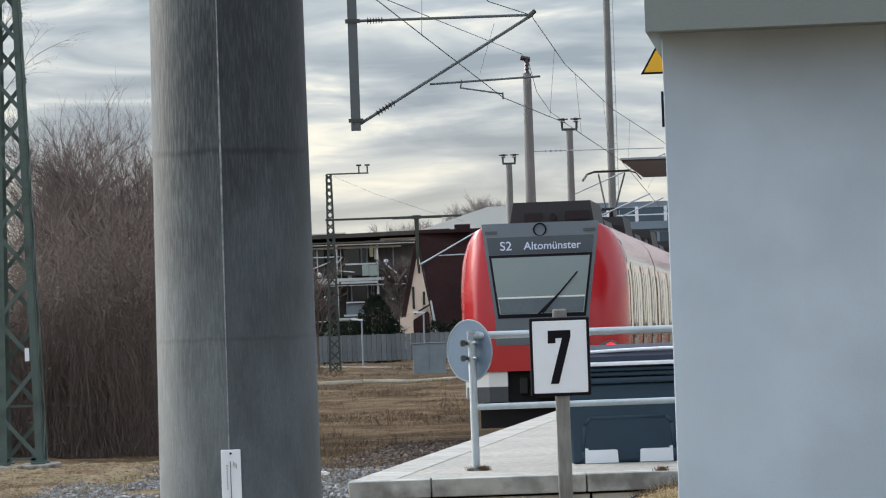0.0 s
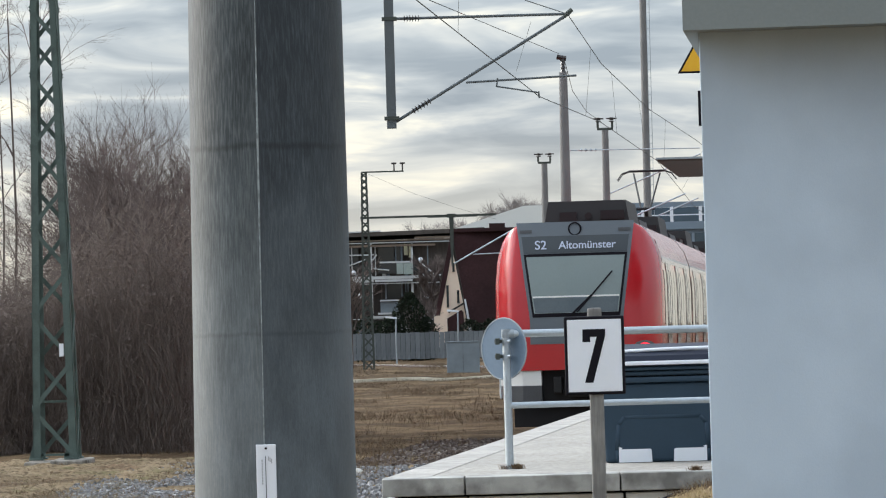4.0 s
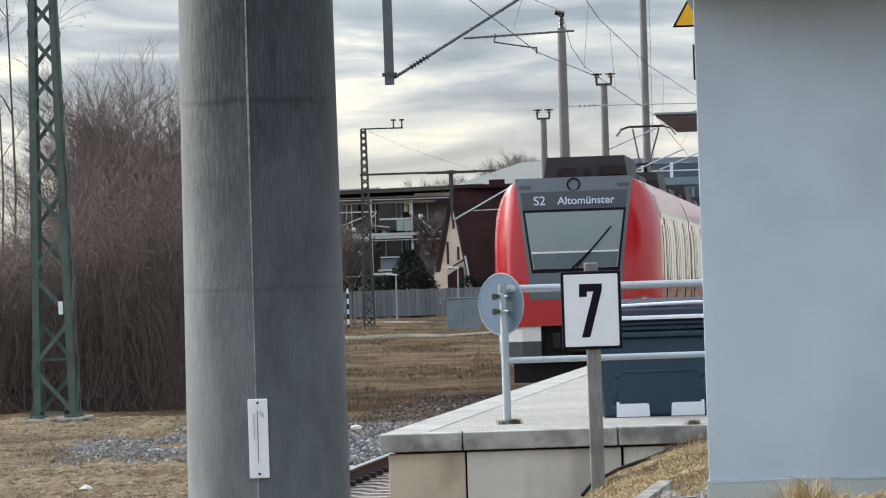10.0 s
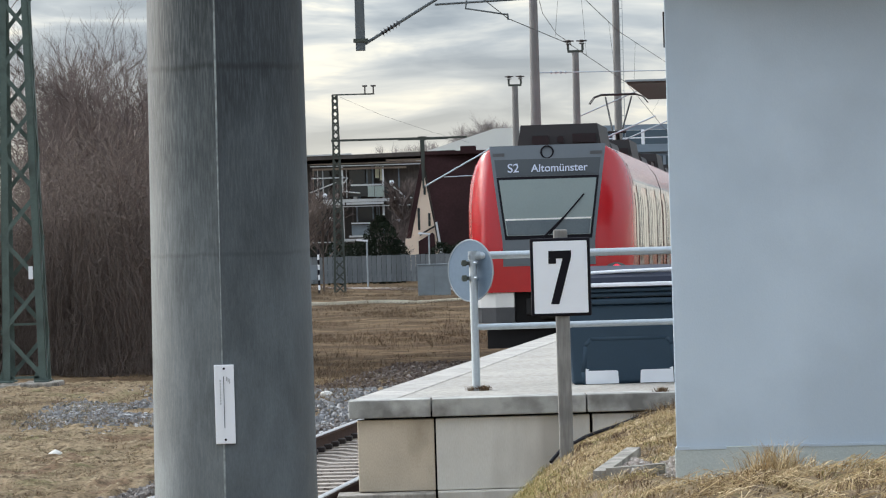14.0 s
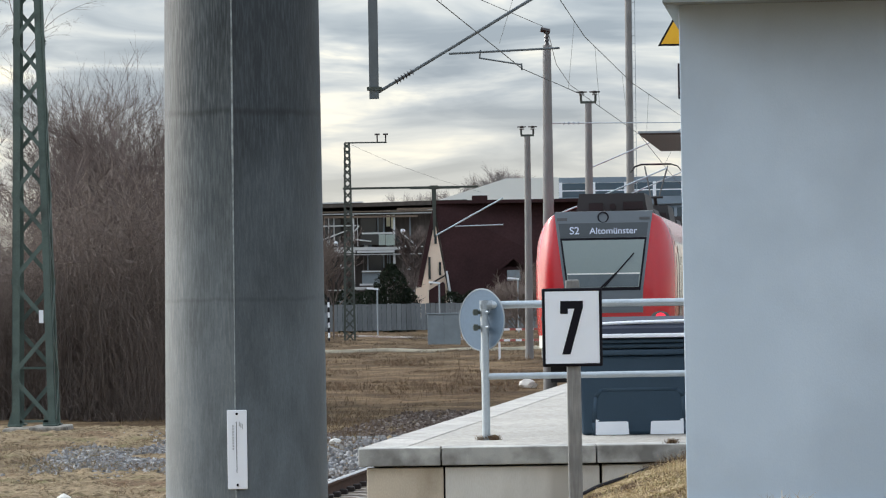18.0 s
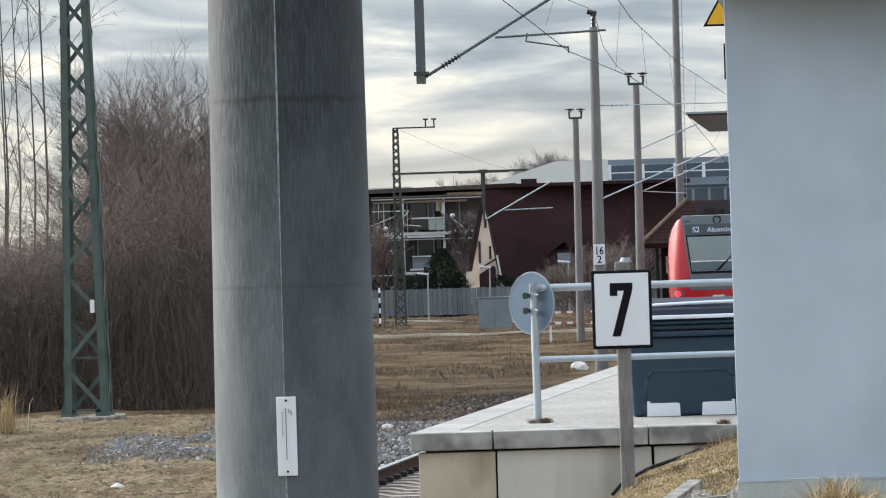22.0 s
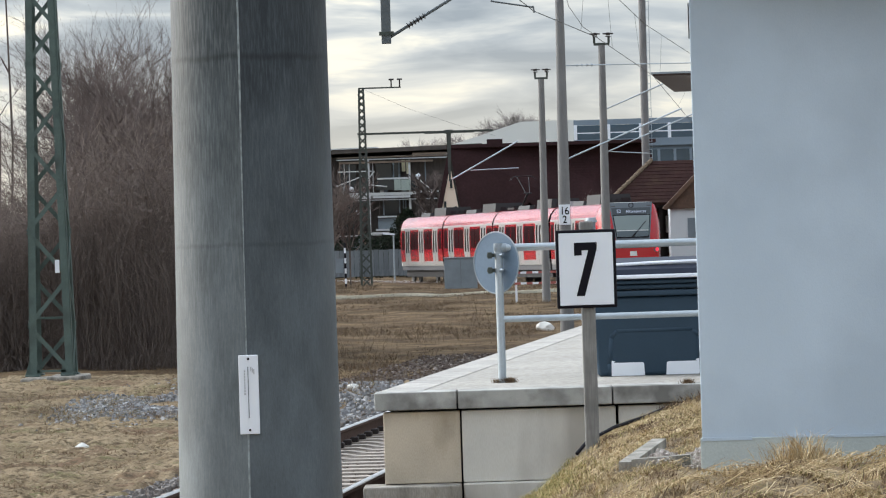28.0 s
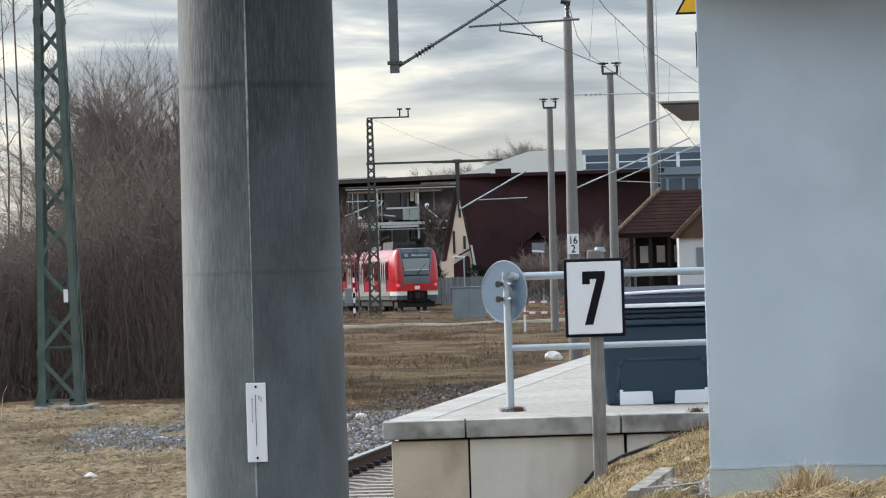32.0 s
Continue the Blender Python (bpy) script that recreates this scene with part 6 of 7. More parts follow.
        part("kerb_stone", bm, "sandy", p)

    b2 = thing("barrier", (3.0, 140, 0), "red and white striped barrier fence", "barrier")
    for z in (.62, 1.02):
        for i in range(8):
            bm = B()
            box(bm, 1.9 + i * .22, 1.9 + (i + 1) * .22, 140, 140.05, z - .04, z + .04)
            part("stripe", bm, "white" if i % 2 else "stripe", b2)
    for x in (1.95, 3.05, 3.55):
        bm = B()
        box(bm, x - .04, x + .04, 140.05, 140.12, -.15, 1.1)
        part("barrier_post", bm, "white", b2)
    for x, y, z in ((-.45, 262, 3.4), (5.0, 262, 3.6), (-4.75, 262, 3.05)):
        l = thing("path_lamp", (x, y, -.1), "slim path lamp with a small white head", "lamp", "path lamps")
        bm = B()
        tube(bm, (x, y, -.1), (x, y, z), .055, n=8)
        part("pole", bm, "galv_dull", l)
        bm = B()
        slab(bm, [(x - .75, y, z + .06), (x + .08, y, z), (x + .08, y, z + .10), (x - .7, y, z + .20)], (0, .3, 0))
        part("head", bm, "white", l)
    l = thing("marker_post", (1.02, 112, -.2), "thin grey pipe post standing in the meadow", "post")
    bm = B()
    tube(bm, (1.02, 112, -.3), (1.02, 112, 1.25), .05, n=8)
    part("pipe", bm, "galv", l)
    r = thing("pipe_cabinet", (4.9, 112, 0), "small pale round-topped trackside cabinet", "cabinet")
    bm = B()
    box(bm, 3.72, 3.96, 112, 112.3, -.1, 2.66, .03)
    part("housing", bm, "greybox", r)
    bm = B()
    tube(bm, (3.84, 112.15, 2.64), (3.84, 112.15, 2.78), .19, .13, n=16)
    part("hood", bm, "galv_dull", r)


build_far()


def build_shelter():
    s = thing("platform_shelter", (6, 60, .95), "platform shelter with a thin flat brown canopy", "shelter")
    pts = [(3.06, 59), (9.2, 59), (9.9, 65.5), (3.76, 65.5)]
    bm = B()
    slab(bm, [(x, y, 4.58) for x, y in pts], (0, 0, .03))
    part("canopy", bm, "canopy", s)
    bm = B()
    slab(bm, [(3.03, 58.97, 4.61), (9.2, 58.97, 4.61), (9.95, 65.53, 4.61), (3.73, 65.53, 4.61)], (0, 0, .03))
    part("canopy_edge", bm, "galv_dull", s)
    for y in (60.5, 64.5):
        bm = B()
        tube(bm, (6.5, y, .95), (6.5, y, 4.6), .08, n=10)
        part("post", bm, "galv_dull", s)


build_shelter()


# ---------------------------------------------------------------- trees and growth
def cone_piece(p, q, r0, r1):
    """A three-sided tapered stick."""
    p, q = Vector(p), Vector(q)
    d = (q - p).normalized()
    s = d.orthogonal().normalized()
    t = d.cross(s)
    v = []
    for c, r in ((p, r0), (q, r1)):
        for k in range(3):
            a = k * 2.0944
            v.append(tuple(c + (s * math.cos(a) + t * math.sin(a)) * r))
    return v, [(0, 1, 4, 3), (1, 2, 5, 4), (2, 0, 3, 5)]


def grow(items, p, d, length, r, depth, rr, droop=0.0, fork=3, jit=0.45, keep=0.72):
    q = Vector(p)
    segs = 3 if depth > 1 else 2
    pts = [q.copy()]
    for i in range(segs):
        d = (d + Vector((rr.uniform(-1, 1), rr.uniform(-1, 1), rr.uniform(-.4, .6) - droop)) * jit * .35).normalized()
        n = q + d * (length / segs)
        r1 = r * (1 - .55 * (i + 1) / segs)
        items.append(cone_piece(q, n, r * (1 - .55 * i / segs), r1))
        q = n
        pts.append(q.copy())
    if depth <= 0:
        return
    for i in range(fork):
        t = rr.uniform(.35, 1.0)
        k = min(segs - 1, int(t * segs))
        b = pts[k].lerp(pts[k + 1], t * segs - k)
        nd = (d + Vector((rr.uniform(-1, 1), rr.uniform(-1, 1), rr.uniform(-.3, .8))) * (jit * 1.9)).normalized()
        grow(items, b, nd, length * keep * rr.uniform(.6, 1.0), r * .5, depth - 1, rr, droop, fork, jit, keep)


def build_growth():
    rr = random.Random(21)
    stems, items = [], []
    for i in range(8200):
        x = -17 + 12.2 * rr.random()
        if x > -5.6 and rr.random() < .5:
            continue
        y = 69.5 + 15 * rr.random() ** 1.5 + (x + 5) * -.22
        h = rr.uniform(3.2, 5.5) * (.75 + .25 * step(x, -16, -8)) * (1 + .16 * noise.noise((x * .9, y * .4, 0)))
        x72 = x * 72 / y          # lower growth where birches stand behind
        h = min(h, (3.35 + 1.75 * step(x72, -8.3, -6.9)) * rr.uniform(.68, 1.06) * y / 72)
        lean = .45 * noise.noise((x * 1.3, y * .5, 6)) + rr.gauss(0, .16)
        p = Vector((x, y, -.2))
        q = p + Vector((lean * .35 * h, rr.gauss(0, .1) * h, h * .5))
        m = q + Vector((lean * .45 * h + rr.gauss(0, .07) * h, rr.gauss(0, .08) * h, h * .32))
        e = m + Vector((lean * .4 * h + rr.gauss(0, .12) * h, rr.gauss(0, .1) * h, h * rr.uniform(.02, .2)))
        r = rr.choice((.005, .005, .006, .007, .011))
        stems += [cone_piece(p, q, r, r * .8), cone_piece(q, m, r * .8, r * .5)]
        items.append(cone_piece(m, e, max(.004, r * .5), .002))
        for k in range(16):
            t = rr.uniform(.08, 1)
            b = p.lerp(q, t) if k < 7 else q.lerp(m, t) if k < 12 else m.lerp(e, t)
            l = rr.uniform(.12, .5)
            items.append(cone_piece(b, b + Vector((rr.gauss(lean * .3, .5), rr.gauss(0, .4), rr.uniform(-.15, 1.0))) * l, .0045, .0022))
    for i in range(42000):          # fine dead undergrowth that hides the stems
        x = -15 + 10.2 * rr.random()
        y = 69.2 + 2.6 * rr.random() ** 1.3 + (x + 5) * -.22
        z = -.2 + 5.2 * rr.random() ** 1.25
        if z > (2.6 + 1.9 * step(x * 72 / y, -8.3, -6.9)) * rr.uniform(.75, 1.1):
            continue
        a, l = rr.gauss(.3 * noise.noise((x * 1.2, z * .8, 41)), .55), rr.uniform(.1, .38)
        items.append(cone_piece((x, y, z), (x + math.sin(a) * l, y + rr.gauss(0, .12), z + math.cos(a) * l), .0048, .0025))
    scatter_mesh("thicket", "thicket", items, "dense brown leafless thicket beside the track", "thicket")
    scatter_mesh("thicket_stems", "stems", stems, "old stems inside the leafless thicket, darkened for its shade", "thicket")
    # bare trees rising out of the thicket
    for i, (x, y, h, r, n) in enumerate(((-5.9, 74, 4.8, .08, 4), (-7.3, 75, 5.0, .07, 4), (-6.6, 80, 5.2, .08, 4), (-5.4, 81, 4.8, .08, 4), (-7.8, 82, 5.3, .08, 4), (-6.9, 72.5, 4.6, .06, 4), (-6.2, 77, 4.9, .07, 4), (-5.75, 78, 5.2, .06, 4), (-7.0, 77.5, 5.3, .06, 4), (-7.6, 79, 5.2, .06, 4), (-6.4, 74.5, 4.8, .06, 4))):
        rr2 = random.Random(40 + i)
        its = []
        tr = thing("bare_tree", (x, y, -.2), "leafless thin-branched tree rising from a thicket", "tree", "bare trees")
        trunk = [cone_piece((x, y, -.2), (x + rr2.uniform(-.2, .2), y, h * .62), r * 1.5, r)]
        for k in range(11):
            z = h * rr2.uniform(.38, .74)
            grow(its, (x, y, z), Vector((rr2.uniform(-.8, .8), rr2.uniform(-.5, .5), 1)).normalized(), h * rr2.uniform(.28, .46), r * .26, 3, rr2, fork=n + 2, jit=.5, keep=.66)
        for nm, ii, mm in (("trunk", trunk, "bark"), ("crown", its, "twig")):
            vs, fs = [], []
            for v, f in ii:
                o = len(vs)
                vs += [(a - x, b - y, c + .2) for a, b, c in v]
                fs += [tuple(o + j for j in q) for q in f]
            ob = raw(nm, vs, fs, mm)
            ob.parent = tr
    # unseen leafless wood off to the side, added to darken train window reflections
    wood = []
    for i in range(5200):
        y = rr.uniform(240, 400)
        x = -.142 * y - 1.5 - 26 * rr.random() ** 1.4
        h = rr.uniform(5, 9.5)
        wood.append(cone_piece((x, y, -.2), (x + rr.gauss(0, .5), y, h), .10, .03))
        for k in range(3):
            z = rr.uniform(.3, 1) * h
            wood.append(cone_piece((x, y, z), (x + rr.gauss(0, 1.2), y + rr.gauss(0, 1), z + rr.uniform(.2, 1.6)), .06, .02))
    scatter_mesh("unseen_wood", "stems", wood, "unseen leafless wood, added as a dark reflection for the train windows", "trees")
    # birches further left
    for i, (x, y) in enumerate(((-13.3, 92), (-12.2, 96), (-14.6, 94), (-11.3, 99), (-11.15, 93), (-11.7, 95), (-12.0, 92), (-11.75, 98), (-12.7, 97), (-10.9, 96))):
        rr2 = random.Random(70 + i)
        its = []
        tr = thing("birch", (x, y, -.2), "tall leafless birch with drooping twigs", "tree", "birches")
        trunk = [cone_piece((x, y, -.2), (x + .2, y, 5), .036, .028), cone_piece((x + .2, y, 5), (x + .1, y, 10.5), .028, .010)]
        for k in range(6 if i < 4 else 4):
            z = rr2.uniform(2.5, 10)
            a = rr2.random() * 6.28
            grow(its, (x + .15, y, z), Vector((math.cos(a) * .5, math.sin(a) * .5, 1.0)).normalized(), rr2.uniform(1.0, 2.0), .015, 3, rr2, droop=.75, fork=4, jit=.5, keep=.7)
        for nm, ii, mm in (("trunk", trunk, "bark"), ("crown", its, "twig")):
            vs, fs = [], []
            for v, f in ii:
                o = len(vs)
                vs += [(a - x, b - y, c + .2) for a, b, c in v]
                fs += [tuple(o + j for j in q) for q in f]
            ob = raw(nm, vs, fs, mm)
            ob.parent = tr
    # far trees and garden shrubs
    for i, (x, y, h, w) in enumerate(((-2.6, 380, 11.5, 2.0), (-.9, 380, 12.0, 2.2), (.7, 380, 12.5, 2.2), (2.2, 380, 12.5, 2.0), (4.3, 380, 13.5, 2.2), (5.8, 380, 14.0, 2.4), (7.2, 380, 13.9, 2.2), (-4.2, 380, 11.6, 2.2), (3.2, 380, 13.4, 2.0), (-2.4, 297, 7.6, 1.9), (-1.6, 298, 7.2, 1.8), (5.9, 262, 4.3, 1.9), (8.2, 264, 5.0, 2.2), (10.3, 268, 6.2, 2.4), (-6.9, 232, 6.6, 1.9), (-7.9, 231, 5.6, 1.6), (-3.4, 284, 6.5, 1.6), (3.9, 268, 4.2, 1.6), (7.2, 266, 5.6, 2.6), (9.2, 270, 5.8, 2.6), (4.9, 266, 4.6, 2.4))):
        rr2 = random.Random(90 + i)
        its = []
        k = 28 if 290 < y < 300 else 44
        for j in range(k):
            a = rr2.random() * 6.28
            z = h * rr2.uniform(.72, .94) if h > 10 else h * rr2.uniform(.3, .85) if y > 290 or y < 240 else h * rr2.uniform(0, .5)
            grow(its, (x + math.cos(a) * w * .3 * rr2.random(), y, z), Vector((math.cos(a) * .9, math.sin(a) * .4, 1.0)).normalized(), w * rr2.uniform(.5, .8), .045 if h > 10 else .075 if y > 290 else .04, 2, rr2, fork=7 if h > 10 else 5, jit=.75 if h < 6 else .5)
        tr = thing("bare_tree" if h > 6 else "bare_shrub", (x, y, -.2), "distant leafless tree with a fine twig crown" if h > 6 else "leafless brown garden shrub", "tree" if h > 6 else "shrub")
        trunk = [cone_piece((x, y, -.2), (x, y, h * .6), .16 if h > 10 else .06, .05)]
        for nm, ii, mm in (("trunk", trunk, "bark"), ("crown", its, "thicket" if h < 6 else "fartwig" if y > 310 else "twig")):
            vs, fs = [], []
            for v, f in ii:
                o = len(vs)
                vs += [(a - x, b - y, c + .2) for a, b, c in v]
                fs += [tuple(o + jj for jj in q) for q in f]
            ob = raw(nm, vs, fs, mm)
            ob.parent = tr
    for i, (x, y, r, h) in enumerate(((-4.05, 282, 1.35, 5.0), (-2.9, 283, 1.0, 3.2), (-7.2, 281, 1.6, 3.3), (-10, 282, 1.5, 3.3), (2.0, 281, 1.5, 2.9), (-5.6, 281.5, 1.3, 3.2), (.4, 280.5, 1.3, 2.9))):
        rr2 = random.Random(120 + i)
        its = []
        for j in range(4200 if i == 0 else 1800):
            a, u = rr2.random() * 6.28, rr2.random()
            z = h * rr2.random()
            w = r * math.sqrt(max(.05, 1 - abs(2 * z / h - .9) ** 3)) * (u ** .4) * (1 + .25 * noise.noise((a, z, i)))
            c = Vector((x + w * math.cos(a), y + w * math.sin(a), z))
            k = .17
            d1 = Vector((rr2.uniform(-k, k), rr2.uniform(-k, k), rr2.uniform(-k, k)))
            d2 = Vector((rr2.uniform(-k, k), rr2.uniform(-k, k), rr2.uniform(-k, k)))
            its.append(([tuple(c), tuple(c + d1), tuple(c + d2)], [(0, 1, 2)]))
        scatter_mesh("evergreen_shrub", "evergreen", its, "dark evergreen garden shrub", "shrub")

    # grass on the bank: short blades, then matted straw, then a few dry tufts
    def on_bank():
        y = 27.3 - 15.5 * rr.random() ** 1.15
        x = rr.uniform(-1.0, 3.4) - .045 * (24 - y) * .6
        u = x + .045 * (24 - y)
        if u < -.75 + .4 * rr.random() or (y > 27.2 and x > -.6):
            return None
        if 1.0 + .104 * (y - 18) < x < 3.95 and 17.75 < y < 20.9:
            return None
        if .78 < x < 1.2 and 18.8 < y < 20.4:
            return None
        return x, y
    def lying(x, y, z, dx, dy, up, w):
        """One stalk lying on the ground, slightly arched."""
        l = math.hypot(dx, dy)
        px, py = -dy / l * w / 2, dx / l * w / 2
        mx, my = x + dx * .5, y + dy * .5
        return ([(x - px, y - py, z), (x + px, y + py, z + w * .5), (mx + px, my + py, z + up + w * .5), (mx - px, my - py, z + up), (x + dx, y + dy, z + up * .3)],
                [(0, 1, 2, 3), (3, 2, 4)])
    def arched(x, y, z, a, l, up, w):
        """One blade bending over from its root towards a."""
        dx, dy = math.cos(a), math.sin(a)
        px, py = -dy * w / 2, dx * w / 2
        return ([(x - px, y - py, z), (x + px, y + py, z), (x + dx * l * .35 + px, y + dy * l * .35 + py, z + up), (x + dx * l * .35 - px, y + dy * l * .35 - py, z + up), (x + dx * l, y + dy * l, z + up * .55)],
                [(0, 1, 2, 3), (3, 2, 4)])
    its, mats, browns, tufts, greens, darks = [], [], [], [], [], []
    for i in range(14500):          # clumps that all lean their own way
        q = on_bank()
        if not q:
            continue
        x, y = q
        d = noise.noise((x * 1.7, y * 1.1, 5))
        lean = noise.noise((x * 1.1, y * .9, 31)) * 5 + rr.gauss(0, .6)
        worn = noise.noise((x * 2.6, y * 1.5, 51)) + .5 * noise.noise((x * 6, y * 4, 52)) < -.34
        near = 1.0 < x < 2.2 and 16.7 < y < 18.0
        for k in range(9):
            a = lean + rr.gauss(0, .75)
            xx, yy = rr.gauss(x, .022), rr.gauss(y, .03)
            s = rr.uniform(.6, 1.25) * (1 + .9 * max(0, d)) * (.42 if near else 1)
            v = noise.noise((x * 2.2, y * 1.4, 77)) + .6 * noise.noise((x * 7, y * 4.5, 78)) + rr.gauss(0, .08)
            dry = v < .05
            (darks if worn else mats if v > .28 else its if v > .05 else browns if v > -.25 else greens if k % 3 else darks).append(arched(xx, yy, land(xx, yy) - .008, a, .062 * s, (.026 if dry else .038) * s, rr.uniform(.002, .0036)))
    for i in range(2600):          # greener grass on the slope that faces the track
        y = rr.uniform(19.5, 27.2)
        u = rr.gauss(.15, .32)
        x = u - .045 * (24 - y)
        if x > .75 or u < -.8 or noise.noise((x * 1.6, y * 1.1, 61)) < -.05:
            continue
        a = rr.random() * 6.28
        for k in range(8):
            xx, yy = rr.gauss(x, .025), rr.gauss(y, .035)
            s = rr.uniform(.6, 1.5)
            greens.append(arched(xx, yy, land(xx, yy) - .008, a + rr.gauss(0, .9), .07 * s, .05 * s, rr.uniform(.0025, .0045)))
    for i in range(330):          # moss and grass at the foot of the platform
        x, y = rr.uniform(-.62, -.15), rr.gauss(27.12, .05)
        greens.append(blade(x, y, land(x, y) - .01, rr.uniform(.03, .13), rr.uniform(.3, 1.2), .004))
    scatter_mesh("green_grass", "greengrass", greens, "greenish winter grass on the bank's slope", "grass")
    hay = []
    for i in range(2300):          # long bent straws, swirled by the wind
        y = 12.2 + 4.6 * rr.random()
        x = rr.uniform(.1, 2.6)
        if noise.noise((x * 1.5, y * 1.1, 71)) < -.15 or (x < 1.1 and rr.random() < .7):
            continue
        a = noise.noise((x * 1.3, y * .9, 72)) * 6 + rr.gauss(0, .7)
        turn, l, w = rr.gauss(0, .75), rr.uniform(.018, .042), rr.uniform(.0018, .003)
        lift = rr.uniform(.008, .04)
        p, pts = Vector((x, y)), []
        for k in range(6):
            pts.append((p.x, p.y, land(p.x, p.y) + .012 + lift * math.sin(math.pi * (k + .6) / 6)))
            p = p + Vector((math.cos(a), math.sin(a))) * l
            a += turn
        vs = [(px, py, pz + o) for px, py, pz in pts for o in (0, w)]
        hay.append((vs, [(2 * k, 2 * k + 2, 2 * k + 3, 2 * k + 1) for k in range(5)]))
    scatter_mesh("loose_straw", "straw", hay, "long pale bent straws lying over the bank", "grass")
    for i in range(900):          # long pale stalks, loose on top
        q = on_bank()
        if not q:
            continue
        x, y = q
        a = rr.uniform(-.5, .5) + (math.pi if rr.random() < .5 else 0)
        its.append(arched(x, y, land(x, y) + .01, a, rr.uniform(.12, .28), rr.uniform(.02, .06), .0032))
    scatter_mesh("dead_grass", "weed", darks, "dark dead grass in scattered patches on the bank", "grass")
    for i in range(24000):
        q = on_bank()
        if not q:
            continue
        x, y = q
        d = noise.noise((x * 2.3, y * 1.3, 15))
        if d < -.12:
            continue
        z = land(x, y) + rr.uniform(.0, .03) + .02 * max(0, d)
        a = noise.noise((x * 1.1, y * .9, 31)) * 4 + rr.gauss(0, .8)
        l = rr.uniform(.05, .14) + .10 * step(y, 18, 15) if y < 18 else rr.uniform(.04, .12)
        (browns if y < 18.5 and rr.random() < .5 else mats).append(lying(x, y, z, math.cos(a) * l, math.sin(a) * l, l * rr.uniform(.05, .3), rr.uniform(.002, .0035)))
    scatter_mesh("brown_hay", "haybrown", browns, "flattened brown hay on the bank", "grass")
    scatter_mesh("matted_straw", "straw", mats, "pale matted straw lying on the bank", "grass")
    for cx, cy, n, hh in ((1.47, 17.3, 260, .11), (1.56, 17.3, 120, .08), (1.2, 16.6, 90, .09), (.35, 22.5, 90, .10), (2.2, 16.4, 90, .09), (1.7, 15.6, 120, .10), (.9, 15.8, 120, .09), (1.55, 26.6, 60, .14), (-.3, 24, 90, .09), (.7, 19.6, 80, .10), (.55, 18.2, 90, .10), (1.95, 17.5, 120, .07), (1.50, 17.15, 520, .21), (1.62, 17.1, 200, .13), (1.38, 17.15, 200, .12), (.1, 20.5, 90, .08), (.95, 14.8, 160, .09), (1.4, 14.6, 160, .08), (.45, 16.5, 130, .09), (.3, 14.9, 150, .08), (1.9, 14.9, 150, .08)):
        for k in range(n):
            x, y = rr.gauss(cx, .06), rr.gauss(cy, .10)
            tufts.append(blade(x, y, land(x, y) - .01, hh * rr.uniform(.3, 1.15), rr.uniform(.3, 1.5), .0035))
    for k in range(170):          # a clump of tall dead grass in the meadow
        x, y = rr.gauss(-7.8, .12), rr.gauss(59.3, .12)
        tufts.append(blade(x, y, land(x, y) - .01, rr.uniform(.3, 1.0), rr.uniform(.1, .6), .011))
    scatter_mesh("dry_tufts", "straw", tufts, "dry pale grass tufts", "grass")
    scatter_mesh("bank_grass", "blade", its, "dry straw-coloured grass on the bank", "grass")
    # lumpy turf between the thicket and the ballast
    ys = [23.5 + .11 * k for k in range(395)]
    us = [k / 110 for k in range(111)]
    vs, fs = [], []
    for y in ys:
        xa, xb = -1.05 * (6.2 + (y - 24) * .12), -1.7 + (y - 32) * .104 - 1.62
        for u in us:
            x = xa + (xb - xa) * u
            g = noise.noise((x * .8, y * .25, 4))
            k = .05 * step(u, .78, .95) + .05 * noise.noise((x * 1.9, y * 1.1, 1)) + .055 * noise.noise((x * 6, y * 3.2, 2)) + .03 * noise.noise((x * 13, y * 7, 3)) + .012
            bare = (1 - step(abs(y - 54), 2.5, 5.5)) * step(g, -.25, .05) + step(u, .965, 1.0) + (1 - step(y, 23.5, 24.5)) + step(y, 65.5, 66.8) + step(y, 49, 53) * step(u, .55, .75)
            vs.append((x, y, land(x, y) + .015 + k - .10 * min(1, bare)))
    w = len(us)
    for j in range(len(ys) - 1):
        for i in range(w - 1):
            fs.append((j * w + i, j * w + i + 1, (j + 1) * w + i + 1, (j + 1) * w + i))
    ob = raw("turf", vs, fs, "turf")
    ob.data.polygons.foreach_set("use_smooth", [True] * len(fs))
    tagged(ob, "lumpy brownish-green turf beside the track", "grass", kind="stuff")
    its = []
    for i in range(9000):
        y = 56 + 205 * rr.random() ** 1.1
        x = rr.uniform(-6.5, 4.5) * (max(y, 60) / 90) - 1
        if abs(x - track(min(y, 136))[0]) < 2.3 and y < 150:
            continue
        d = noise.noise((x * .35, y * .07, 2)) + .7 * noise.noise((x * 1.1, y * .22, 12))
        if d < .05 and rr.random() < .85:
            continue
        s = (.5 + y / 170) * (.7 + 1.3 * max(0, d))
        for k in range(12):
            its.append(blade(rr.gauss(x, .16 * s), rr.gauss(y, .2), land(x, y) - .02, rr.uniform(.02, .13) * s, rr.uniform(.4, 1.9), .007 + y * .00007))
    for i in range(800):          # dead stalks standing above the rest
        y = 58 + 120 * rr.random() ** 1.2
        x = rr.uniform(-6.5, 4.5) * (max(y, 60) / 90) - 1
        if abs(x - track(min(y, 136))[0]) < 2.3 or noise.noise((x * .5, y * .12, 33)) < .0:
            continue
        for k in range(rr.randint(3, 8)):
            its.append(blade(rr.gauss(x, .10), rr.gauss(y, .1), land(x, y) - .02, rr.uniform(.08, .34), rr.uniform(.1, .9), .006 + y * .00006))
